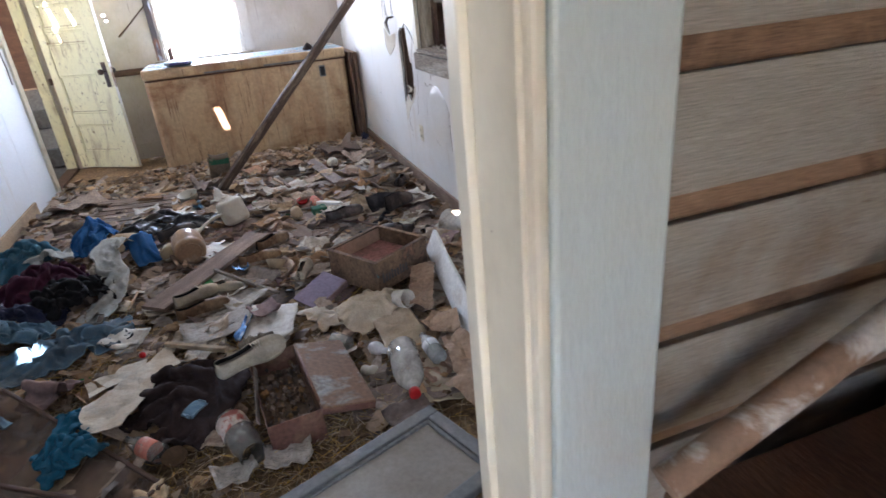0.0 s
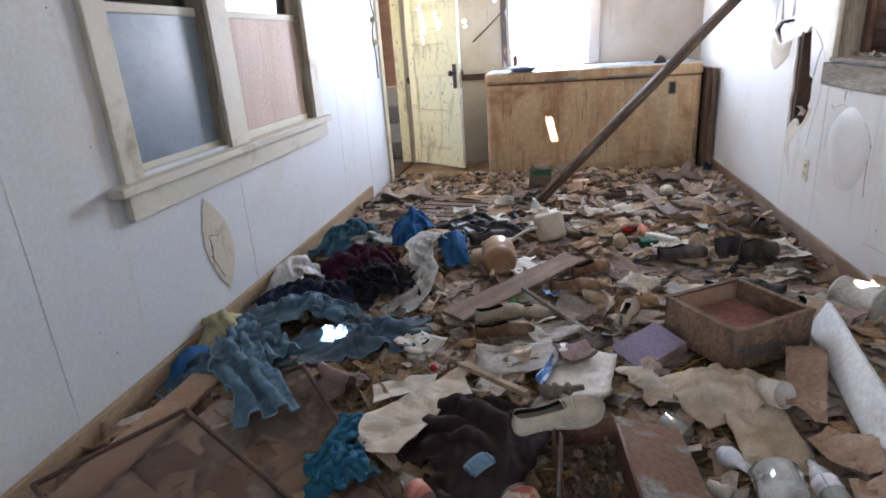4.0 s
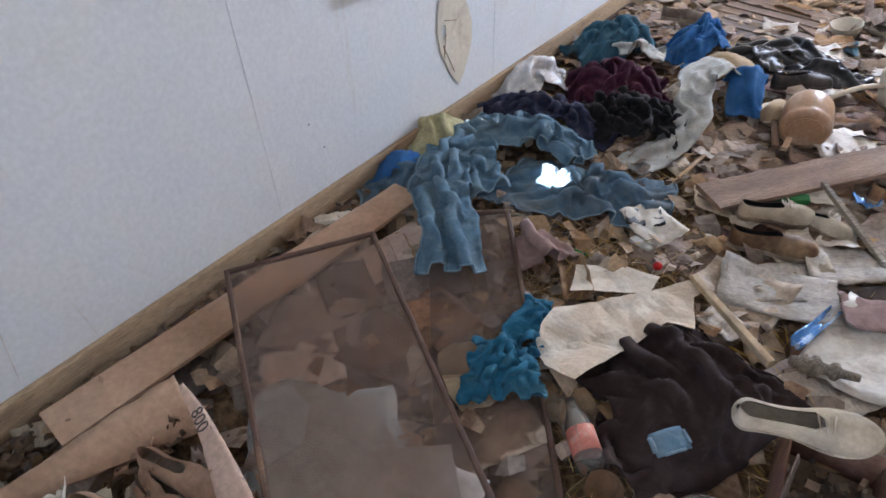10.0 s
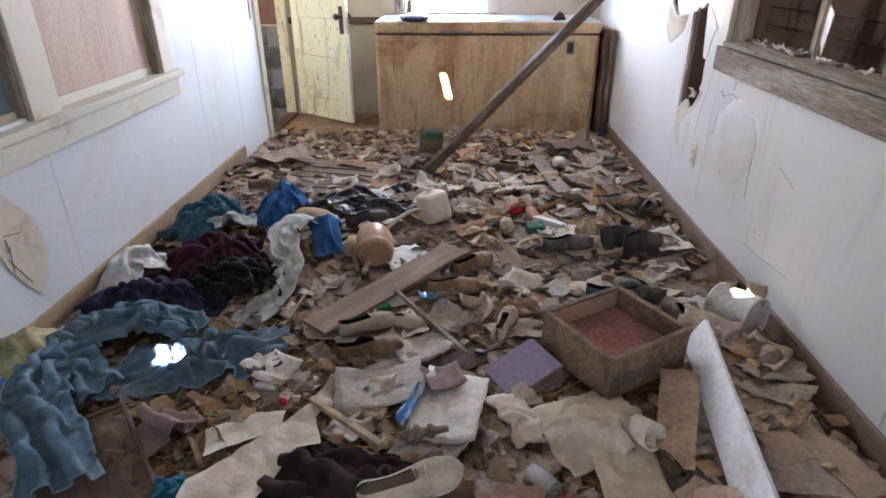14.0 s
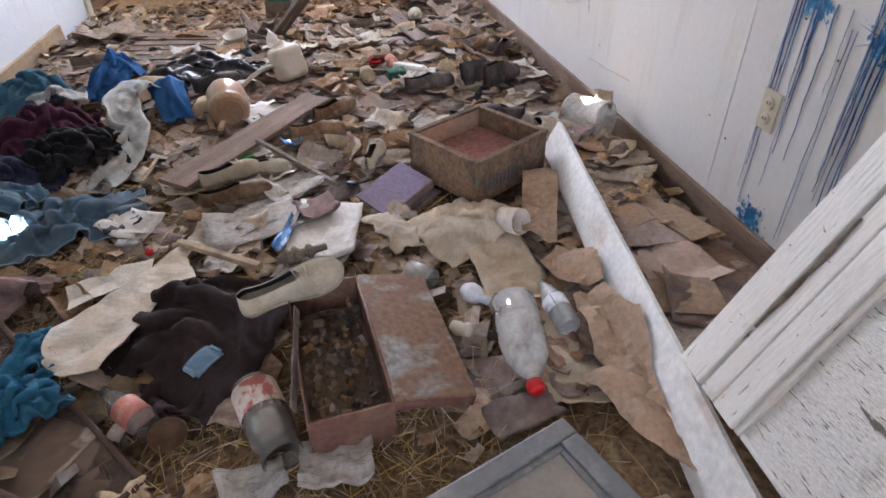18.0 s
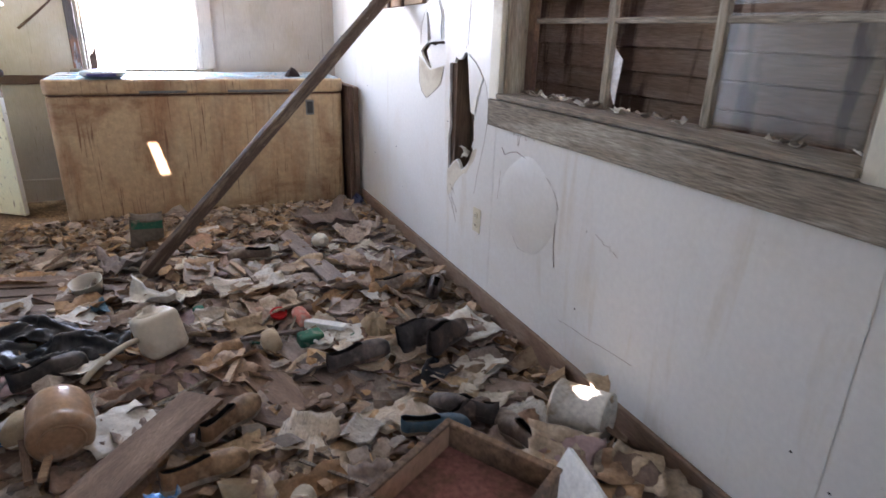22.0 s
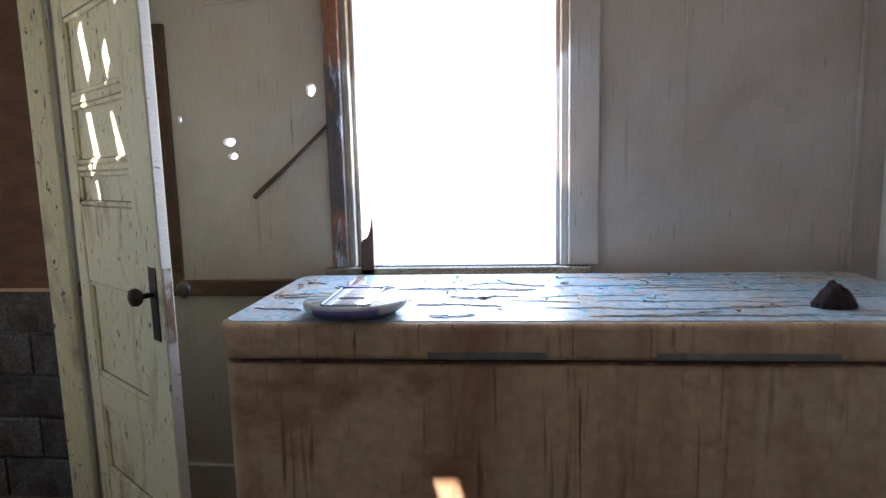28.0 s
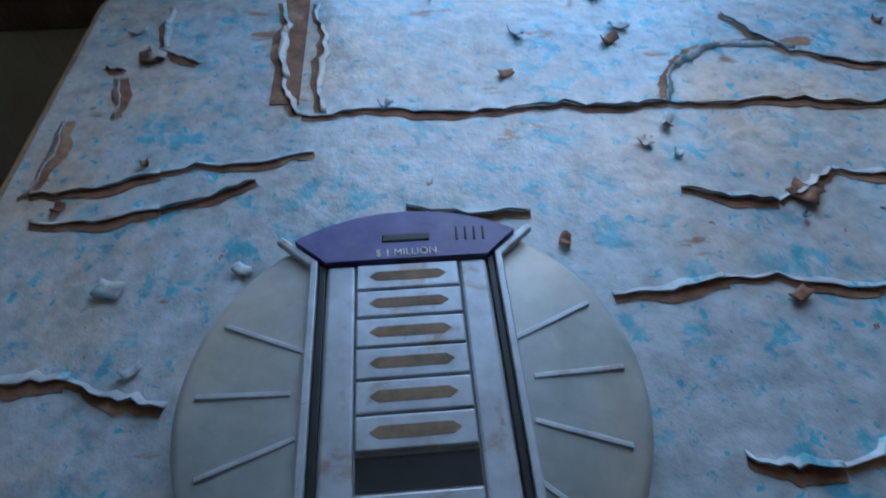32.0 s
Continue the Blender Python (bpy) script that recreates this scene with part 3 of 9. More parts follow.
def cloth(rx, ry, h, seed, n=30, folds=1.0, sharp=2.2, flat=0.35):
    """A dropped garment: uneven outline, piled folds, hem touching the ground."""
    bm = bmesh.new()
    grid = []
    h = min(h, 0.75 * min(rx, ry) + 0.03)
    s = seed * 7.13
    for j in range(n + 1):
        row = []
        for i in range(n + 1):
            u, v = 2 * i / n - 1, 2 * j / n - 1
            # square to disc
            x, y = u * math.sqrt(1 - v * v / 2), v * math.sqrt(1 - u * u / 2)
            a, r = math.atan2(y, x), math.hypot(x, y)
            edge = 1 + 0.30 * noise.noise(Vector((1.6 * math.cos(a), 1.6 * math.sin(a), s))) + 0.14 * noise.noise(Vector((5 * math.cos(a), 5 * math.sin(a), s)))
            px, py = x * rx * edge, y * ry * edge
            w = noise.noise_vector(Vector((3 * x, 3 * y, s))) * 0.9
            ridge = 1 - abs(noise.noise(Vector((1.5 * x + 0.8 * w.x, 2.9 * y + 0.8 * w.y, s + 3)))) * 2.6
            ridge2 = 1 - abs(noise.noise(Vector((4.2 * x + 1.2 * w.x, 2.6 * y + 1.2 * w.y, s + 8)))) * 2.4
            body = (1 - r ** sharp) if r < 1 else 0
            z = h * max(0.0, body) * (flat + folds * (0.60 * max(0, ridge) ** 1.3 + 0.22 * max(0, ridge2) ** 1.3 + 0.35 * noise.noise(Vector((1.4 * x, 1.4 * y, s + 1)))))
            row.append(bm.verts.new((px + 0.12 * rx * w.x * (1 - r), py + 0.12 * ry * w.y * (1 - r), max(0, z) + 0.012 * (1 - r ** 6))))
        grid.append(row)
    for j in range(n):
        for i in range(n):
            bm.faces.new((grid[j][i], grid[j][i + 1], grid[j + 1][i + 1], grid[j + 1][i])).smooth = True
    rim = [grid[0][i] for i in range(n + 1)] + [grid[j][n] for j in range(1, n + 1)] + [grid[n][i] for i in range(n - 1, -1, -1)] + [grid[j][0] for j in range(n - 1, 0, -1)]
    low = [bm.verts.new((v.co.x * 0.985, v.co.y * 0.985, -0.012)) for v in rim]
    for k in range(len(rim)):
        bm.faces.new((rim[k], rim[(k + 1) % len(rim)], low[(k + 1) % len(rim)], low[k]))
    bm.faces.new(low[::-1])
    return bm


HEM = []


def drape(path, width, length, seed, squeeze=0.8, mound=None, taper=1.0, step=0.0125, rounds=30, lift=0.055, fringe=0.05, thick=0.004):
    """Cloth laid along path, gathered to squeeze of its width, then let fall under its own weight over the floor and an optional mound (x, y, rx, ry, h)."""
    pts = np.array(path, float)
    nx_, ny_ = max(6, int(width / step)), max(6, int(length / step))
    cum = np.concatenate([[0], np.cumsum(np.linalg.norm(np.diff(pts[:, :2], axis=0), axis=1))])
    t = np.linspace(0, cum[-1], ny_)
    mid = np.stack([np.interp(t, cum, pts[:, k]) for k in range(3)], 1)
    tan = np.gradient(mid[:, :2], axis=0)
    for _ in range(6):
        tan[1:-1] = (tan[:-2] + tan[1:-1] * 2 + tan[2:]) / 4
    tan /= np.linalg.norm(tan, axis=1)[:, None] + 1e-9
    u = np.linspace(-1, 1, nx_)
    P = np.zeros((ny_, nx_, 3))
    P[..., :2] = mid[:, None, :2] + np.stack([-tan[:, 1], tan[:, 0]], 1)[:, None] * (u[None, :, None] * width / 2 * squeeze * np.linspace(1, taper, ny_)[:, None, None])
    base = np.repeat(mid[:, 2][:, None], nx_, 1)
    P[..., 2] = base + 0.01
    for j in range(ny_):
        for i in range(nx_):
            x, y = P[j, i, 0], P[j, i, 1]
            w = noise.noise_vector(Vector((4.5 * x, 4.5 * y, seed)))
            f = noise.noise_vector(Vector((10 * x + 2 * w.x, 10 * y + 2 * w.y, seed + 3)))
            P[j, i] += (0.5 * lift * w.x + 0.40 * lift * f.x + fringe * 0.4 * w.z * abs(u[i]), 0.5 * lift * w.y + 0.40 * lift * f.y + fringe * 0.4 * w.x * abs(2 * j / ny_ - 1), lift * abs(w.z) * 1.3 + lift * 1.0 * abs(f.z))
    a, b = width / (nx_ - 1) * np.linspace(1, taper, ny_)[:, None, None], length / (ny_ - 1)
    d = np.sqrt(a * a + b * b)

    def hold(A, B, rest, k=0.5, floor_only=False):
        v = B - A
        q = np.sqrt((v * v).sum(-1, keepdims=True)) + 1e-9
        c = (q - rest) / q
        if floor_only:
            c = np.minimum(c, 0)
        v *= c * k
        A += v
        B -= v

    if mound is not None:
        def ground(p):
            r = ((p[..., 0] - mound[0]) / mound[2]) ** 2 + ((p[..., 1] - mound[1]) / mound[3]) ** 2
            return base + mound[4] * np.clip(1 - r, 0, 1) ** 0.7
        P[..., 2] += ground(P) - base
    else:
        def ground(p):
            return base
    last = P.copy()
    first = P.copy()
    for s in range(rounds):
        v = (P - last) * 0.88
        last = P.copy()
        P += v
        P[..., 2] -= 0.0014
        for _ in range(3):
            for k in (0, 1):
                hold(P[:, k:nx_ - 1:2], P[:, k + 1:nx_:2], a)
                hold(P[k:ny_ - 1:2], P[k + 1:ny_:2], b)
                hold(P[k:ny_ - 1:2, :-1], P[k + 1:ny_:2, 1:], d[k:ny_ - 1:2], 0.3)
                hold(P[k:ny_ - 1:2, 1:], P[k + 1:ny_:2, :-1], d[k:ny_ - 1:2], 0.3)
            for q in (2, 4):
                for k in range(2 * q):
                    n1, n2 = len(range(k, nx_ - q, 2 * q)), len(range(k, ny_ - q, 2 * q))
                    hold(P[:, k:nx_ - q:2 * q], P[:, k + q:nx_:2 * q][:, :n1], 0.86 * q * a, 0.2, True) if n1 else None
                    hold(P[k:ny_ - q:2 * q], P[k + q:ny_:2 * q][:n2], 0.86 * q * b, 0.2, True) if n2 else None
        P[..., :2] = 0.86 * P[..., :2] + 0.14 * first[..., :2]
        z = ground(P)
        hit = P[..., 2] < z
        P[..., 2] = np.where(hit, z, P[..., 2])
        for k in (0, 1):
            P[..., k] = np.where(hit, 0.08 * P[..., k] + 0.92 * last[..., k], P[..., k])
    for j in range(ny_):
        for i in range(nx_):
            q = Vector(P[j, i])
            q.z *= 0.5
            P[j, i, 2] += (0.010 if width < 0.25 else 0.009) * max(0, 1 - 2.8 * abs(noise.noise(q * 10 + Vector((seed, 0, 0))))) + 0.0042 * max(0, 1 - 3 * abs(noise.noise(q * 21 + Vector((0, seed, 0)))))
    HEM[:] = [[Vector(p) + Vector((0, 0, 0.001)) for p in line] for line in (P[-1], P[0], P[:, 0])]
    bm = bmesh.new()
    vs = [[bm.verts.new(P[j, i]) for i in range(nx_)] for j in range(ny_)]
    for j in range(ny_ - 1):
        for i in range(nx_ - 1):
            bm.faces.new((vs[j][i], vs[j][i + 1], vs[j + 1][i + 1], vs[j + 1][i])).smooth = True
    bmesh.ops.smooth_vert(bm, verts=bm.verts, factor=0.15, use_axis_x=True, use_axis_y=True, use_axis_z=True)
    ext = bmesh.ops.extrude_face_region(bm, geom=list(bm.faces))
    bmesh.ops.translate(bm, vec=(0, 0, -thick), verts=[g for g in ext["geom"] if isinstance(g, bmesh.types.BMVert)])
    return bm


def strip_cloth(points, widths, h, seed, n=56, k=22):
    """A long piece of cloth (a trouser leg, a towel) laid along points, arched and creased across."""
    pts = [Vector(p) for p in points]
    bm = bmesh.new()
    grid = []
    for j in range(n + 1):
        t = j / n * (len(pts) - 1)
        i = min(int(t), len(pts) - 2)
        f = t - i
        f2 = f * f * (3 - 2 * f) * 0.5 + f * 0.5
        p = pts[i].lerp(pts[i + 1], f2)
        d = (pts[i + 1] - pts[i])
        d = Vector((d.x, d.y, 0)).normalized()
        side = Vector((-d.y, d.x, 0))
        w = (widths[i] * (1 - f) + widths[i + 1] * f) / 2 * (1 + 0.30 * noise.noise(Vector((5 * t, seed, 0))))
        row = []
        for q in range(k + 1):
            u = 2 * q / k - 1
            wob = noise.noise(Vector((2 * t, 2 * u, seed + 2)))
            crease = 1 - abs(noise.noise(Vector((0.9 * t + 0.7 * u + 0.5 * wob, 1.7 * u + 0.4 * t, seed + 4)))) * 2.6
            fine = 1 - abs(noise.noise(Vector((2.0 * t - 1.2 * u + wob, 2.4 * u, seed + 11)))) * 2.4
            z = h * (1 - u ** 6) * (0.30 + 0.70 * max(0, crease) ** 1.2 + 0.28 * max(0, fine) ** 1.2) + 0.010 * noise.noise(Vector((8 * t, 4 * u, seed)))
            end = min(1, 5 * min(j, n - j) / n + 0.25)
            row.append(bm.verts.new(p + side * u * w + Vector((0, 0, max(0.0, z) * end))))
        grid.append(row)
    for j in range(n):
        for q in range(k):
            bm.faces.new((grid[j][q], grid[j][q + 1], grid[j + 1][q + 1], grid[j + 1][q])).smooth = True
    geom = bmesh.ops.extrude_face_region(bm, geom=list(bm.faces))
    bmesh.ops.translate(bm, vec=(0, 0, -0.008), verts=[g for g in geom["geom"] if isinstance(g, bmesh.types.BMVert)])
    return bm


def sheet(w, l, seed, curl=0.03, crumple=0.012, thick=0.0015, n=8, ragged=0.06, bend=0.0):
    """A bent, ragged sheet of paper or card with a thickness."""
    bm = bmesh.new()
    grid = []
    ax = noise.noise(Vector((seed, 1, 0))) * 3
    for j in range(n + 1):
        row = []
        for i in range(n + 1):
            u, v = 2 * i / n - 1, 2 * j / n - 1
            e = 1 + ragged * noise.noise(Vector((2.5 * u, 2.5 * v, seed)))
            x, y = u * w / 2 * e, v * l / 2 * (1 + ragged * noise.noise(Vector((2.5 * v, 2.5 * u, seed + 3))))
            q = u * math.cos(ax) + v * math.sin(ax)
            z = curl * max(0, abs(q) - 0.25) ** 2 + crumple * noise.noise(Vector((2.6 * u, 2.6 * v, seed + 9))) + crumple * 0.7 * abs(noise.noise(Vector((5 * u, 5 * v, seed))))
            z += bend * max(0, u - 0.1)
            row.append(bm.verts.new((x, y, z)))
        grid.append(row)
    faces = []
    for j in range(n):
        for i in range(n):
            f = bm.faces.new((grid[j][i], grid[j][i + 1], grid[j + 1][i + 1], grid[j + 1][i]))
            f.smooth = True
            faces.append(f)
    low = min(v.co.z for v in bm.verts)
    for v in bm.verts:
        v.co.z -= low
    ext = bmesh.ops.extrude_face_region(bm, geom=faces)
    bmesh.ops.translate(bm, vec=(0, 0, thick), verts=[g for g in ext["geom"] if isinstance(g, bmesh.types.BMVert)])
    return bm


def at(x, y, z=0.03, rz=0.0, rx=0.0, ry=0.0):
    return pose(x, y, z, rx, ry, rz)
# the room
ARM = Matrix(((0, 0, 1, 0), (1, 0, 0, 0), (0, 1, 0, 0), (0, 0, 0, 1)))   # (u, v, n) -> (n, u, v): sheets on walls that run along y
WIN_L = [(2.58, 3.22, 0.82, 1.98), (3.39, 4.27, 0.80, 1.98)]
DOOR_L = (5.98, 6.79, 0.0, 1.97)
WIN_R = (2.52, 3.98, 1.00, 2.06)

# floor: trodden dust over boards
bm = bmesh.new()
nx, ny = 40, 84
grid = [[bm.verts.new((XL - 0.02 + (XR - XL + 0.04) * i / nx, YN - 0.1 + (YF - YN + 0.12) * j / ny,
                       0.012 * noise.noise(Vector((i * 0.35, j * 0.35, 2))) + 0.006 * noise.noise(Vector((i, j, 5))) - 0.004)) for i in range(nx + 1)] for j in range(ny + 1)]
for j in range(ny):
    for i in range(nx):
        bm.faces.new((grid[j][i], grid[j][i + 1], grid[j + 1][i + 1], grid[j + 1][i])).smooth = True
structure("floor", bm, DIRT, "dusty brown wooden floor buried under rubbish")
structure("passage_floor", block(-2.7, XL - 0.09, 0.9, 7.4, -0.34, -0.26), DIRT, "dark lower floor beyond the left wall")
structure("floor_slab", block(XL - 0.09, 3.3, -1.8, 7.4, -0.20, -0.03), DIRT, "dark earth under the floor boards")

# right wall: wallboard with torn holes, studs and outer boards behind
GAP = [(4.887, 1.142), (4.789, 1.186), (4.691, 1.192), (4.574, 1.197), (4.568, 1.094), (4.66, 1.078), (4.754, 1.060), (4.793, 1.074), (4.860, 1.116)]
SLOT = [(4.812, 1.330), (4.792, 1.327), (4.765, 1.26), (4.745, 1.198), (4.794, 1.193), (4.800, 1.25)]
SPLIT = [(4.677, 1.416), (4.625, 1.371), (4.584, 1.322), (4.581, 1.209), (4.592, 1.209), (4.602, 1.255), (4.598, 1.317), (4.630, 1.362)]
BIG = [(4.503, 1.096), (4.470, 1.104), (4.453, 1.101), (4.439, 1.129), (4.405, 1.118), (4.375, 1.124), (4.345, 1.150), (4.327, 1.154), (4.305, 1.142), (4.292, 1.08), (4.281, 1.012), (4.262, 0.895), (4.224, 0.890), (4.228, 0.850), (4.220, 0.780), (4.242, 0.742), (4.225, 0.732), (4.250, 0.69), (4.274, 0.658), (4.301, 0.636), (4.338, 0.616), (4.370, 0.645), (4.398, 0.656), (4.44, 0.63), (4.498, 0.586), (4.505, 0.751), (4.486, 0.803), (4.502, 0.916), (4.497, 0.98), (4.505, 1.031)]
HOLES_R = [GAP, SLOT, SPLIT, BIG]
outer = rect(YN, YF, 0.0, ZC)
wr = structure("wall_right", plate(outer, [rect(*WIN_R)] + HOLES_R, 0.014, Matrix.Translation((XR, 0, 0)) @ ARM), WALL_R,
               "white painted wallboard with punched holes and stains")
bm = bmesh.new()
for y in (0.84, 1.35, 1.9, 2.45, 4.05, 4.478, 5.1, 5.6, 6.1, 6.6):
    solid(bm, XR + 0.016, XR + 0.10, y - 0.022, y + 0.022, 0, ZC, 0.003)
structure("wall_studs", bm, STUDWOOD, "old timber studs inside the wall")
bm = plate(outer, [rect(*WIN_R)], 0.02, Matrix.Translation((XR + 0.102, 0, 0)) @ ARM)
structure("wall_right_outer", bm, STUDWOOD, "weathered outer boards of the wall")
# hanging flaps of torn wallboard
def wall_piece(name, loop, d, thick, mat, label):
    part(name, plate(loop, [], thick, Matrix.Translation((XR - d, 0, 0)) @ ARM), mat, wr, label)


part("torn_flap", plate([(4.845, 1.141), (4.789, 1.176), (4.74, 1.168), (4.69, 1.180), (4.560, 1.179), (4.555, 1.085), (4.753, 1.050), (4.805, 1.075)], [], 0.008, Matrix.Translation((XR + 0.018, 0, 0)) @ ARM), WALL_R, wr, "broken piece of wallboard pushed inwards")
wall_piece("torn_flap", [(4.740, 1.325), (4.700, 1.365), (4.660, 1.385), (4.632, 1.350), (4.608, 1.31), (4.618, 1.25), (4.606, 1.203), (4.735, 1.199), (4.752, 1.25)], 0.005, 0.006, WALL_R, "loose piece of wallboard standing proud")
wall_piece("bare_patch", [(4.905, 1.112), (4.85, 1.090), (4.793, 1.062), (4.753, 1.050), (4.66, 1.066), (4.571, 1.084), (4.614, 0.991), (4.66, 0.970), (4.706, 0.946), (4.794, 0.906), (4.854, 0.932), (4.897, 0.982)], 0.0012, 0.002, PATCH, "crushed cream wallboard below the hole")
wall_piece("bare_patch", [(4.497, 0.583), (4.44, 0.62), (4.401, 0.648), (4.370, 0.635), (4.338, 0.608), (4.301, 0.628), (4.267, 0.652), (4.224, 0.729), (4.184, 0.744), (4.195, 0.71), (4.219, 0.676), (4.250, 0.65), (4.284, 0.611), (4.32, 0.60), (4.358, 0.573), (4.41, 0.53), (4.452, 0.471), (4.495, 0.45)], 0.0016, 0.002, PATCH, "cream torn paper face")
wall_piece("torn_flap", [(4.310, 1.148), (4.255, 1.125), (4.200, 1.095), (4.150, 1.050), (4.178, 1.01), (4.20, 0.96), (4.215, 0.90), (4.258, 0.899), (4.285, 1.012), (4.296, 1.08)], 0.004, 0.006, WALL_R, "loose tongue of wallboard beside the hole")
for cy, cz, w, h, s in ((4.27, 0.72, 0.05, 0.05, 3),):
    part("torn_flap", sheet(w, h, s, 0.02, 0.02, 0.004, 6, 0.4), PATCH, wr, "curled torn edge", pose(XR - 0.004, cy, cz, 0, -90 + 16 * (s % 3 - 1), 0))
# dented swelling ringed by a crack
bm = bmesh.new()
n = 30
for k, (r, d) in enumerate(((1.0, 0.0002), (0.97, 0.0022), (0.6, 0.0034), (0.25, 0.004), (0.0001, 0.004))):
    ring = [bm.verts.new((XR - d, 3.73 + 0.205 * r * math.cos(2 * math.pi * i / n) * (1 + 0.05 * math.sin(0.6 * i)), 0.60 + 0.185 * r * math.sin(2 * math.pi * i / n) * (1 + 0.05 * math.cos(0.9 * i)))) for i in range(n)]
    if k:
        for i in range(n):
            bm.faces.new((last[i], last[(i + 1) % n], ring[(i + 1) % n], ring[i])).smooth = True
    last = ring
part("dent", bm, WALL_R, wr, "bulging cracked patch of wallboard")


def crack(name, pts, parent, mat, r=0.002):
    part(name, tube(pts, r, 4), mat, parent)


for s, (y0, z0, y1, z1) in enumerate(((3.88, 0.89, 3.71, 0.86), (4.30, 2.02, 4.31, 1.18), (4.62, 2.1, 4.60, 1.44), (3.30, 0.62, 3.18, 0.58), (3.45, 0.23, 3.05, 0.26), (4.45, 0.47, 4.37, 0.39),
                                      (4.5, 0.5, 4.38, 0.34), (4.46, 0.52, 4.40, 0.47))):
    crack("crack", [(XR - 0.0015, y0 + (y1 - y0) * t / 10 + 0.012 * noise.noise(Vector((t * 0.9, s, 0))) + (0.05 if s == 0 else 0) * math.sin(t / 10 * 3.14), z0 + (z1 - z0) * t / 10 + (0.09 if s == 0 else 0.012) * noise.noise(Vector((t * 0.9, s, 4))) ) for t in range(11)], wr, RAWWOOD, 0.0007)
for s, loop in enumerate((((4.839, 1.423), (4.790, 1.438), (4.741, 1.440), (4.677, 1.414)), ((4.686, 1.397), (4.74, 1.38), (4.80, 1.352), (4.822, 1.341), (4.884, 1.260), (4.887, 1.142)), ((4.905, 1.112), (4.902, 0.978), (4.856, 0.929), (4.794, 0.904), (4.706, 0.942), (4.61, 0.99), (4.568, 1.094)),
                          ((3.955, 0.79), (3.93, 0.765), (3.88, 0.785), (3.834, 0.794), (3.70, 0.77), (3.602, 0.736), (3.548, 0.69), (3.524, 0.648), (3.530, 0.60), (3.529, 0.50), (3.510, 0.40)), ((4.306, 1.152), (4.25, 1.13), (4.196, 1.098), (4.131, 1.039), (4.098, 0.962), (4.096, 0.87), (4.116, 0.779), (4.16, 0.66), (4.20, 0.50)), ((3.956, 0.69), (3.962, 0.62), (3.97, 0.55)), ((3.82, 0.44), (3.77, 0.405), (3.70, 0.41)), ((4.34, 1.16), (4.30, 1.30), (4.29, 1.45), (4.25, 1.62), (4.235, 1.80), (4.21, 2.02)), ((4.46, 0.50), (4.445, 0.47), (4.42, 0.40), (4.37, 0.385)), ((4.46, 0.60), (4.468, 0.45)))):
    pts = []
    for (ya, za), (yb, zb) in zip(loop, loop[1:]):
        pts += [(XR - 0.0012, ya + (yb - ya) * t / 5 + 0.004 * noise.noise(Vector((t + ya * 40, s, 0))), za + (zb - za) * t / 5 + 0.004 * noise.noise(Vector((t + za * 40, s, 4)))) for t in range(5)]
    crack("crack", pts, wr, RAWWOOD, (0.0007, 0.0009, 0.0009, 0.0012, 0.0006)[s] if s < 5 else 0.0005)
for y in (2.46, 4.04):
    part("joint_tape", block(XR - 0.0015, XR + 0.001, y - 0.022, y + 0.022, 0.1, 0.9), WALL_R, wr)

# left wall
bm = plate([(YN, 0), (DOOR_L[0], 0), (DOOR_L[0], DOOR_L[3]), (DOOR_L[1], DOOR_L[3]), (DOOR_L[1], 0), (YF, 0), (YF, ZC), (YN, ZC)],
           [rect(*w) for w in WIN_L] + [], 0.02, Matrix.Translation((XL - 0.02, 0, 0)) @ ARM)
lw = structure("wall_left", bm, WALL, "pale blue-white painted panel wall with joints")
bm = plate([(YN, 0), (DOOR_L[0], 0), (DOOR_L[0], DOOR_L[3]), (DOOR_L[1], DOOR_L[3]), (DOOR_L[1], 0), (YF, 0), (YF, ZC), (YN, ZC)],
           [rect(*w) for w in WIN_L], 0.06, Matrix.Translation((XL - 0.085, 0, 0)) @ ARM)
structure("wall_left_core", bm, SIDEWALL, "yellowed far side of the wall")
for y in (2.035, 3.263, 4.72, 5.35):
    z1 = 0.66 if 2.5 < y < 4.6 else ZC
    part("panel_joint", block(XL - 0.001, XL + 0.0013, y - 0.003, y + 0.003, 0.12, z1, 0.0005), WALL, lw)
LENS = []
for i in range(28):
    v = i / 14 if i < 14 else (28 - i) / 14        # 0 at the upper tip, 1 at the lower
    bow = (0.124 if i < 14 else -0.092) * math.sin(math.pi * v) ** 0.85 if 0 < v < 1 else 0
    LENS.append((2.929 + 0.072 * v + bow + 0.008 * noise.noise(Vector((0.8 * i, 3, 1))), 0.4095 + 0.2215 * (1 - 2 * v) + 0.005 * noise.noise(Vector((i, 7, 1)))))
part("torn_patch", plate(LENS, [torn(2.910, 0.43, 0.010, 0.028, 4, 14, 0.4)], 0.004, Matrix.Translation((XL + 0.0005, 0, 0)) @ ARM), PATCH, lw, "cream lens-shaped torn patch")
for k, (ya, za, yb, zb) in enumerate(((2.91, 0.47, 2.99, 0.45), (2.90, 0.38, 2.97, 0.25), (2.92, 0.42, 2.905, 0.33))):
    part("tear", tube([(XL + 0.0052, ya + (yb - ya) * t / 8 + 0.006 * noise.noise(Vector((t, k, 2))), za + (zb - za) * t / 8) for t in range(9)], 0.0016, 4), RAWWOOD, lw)
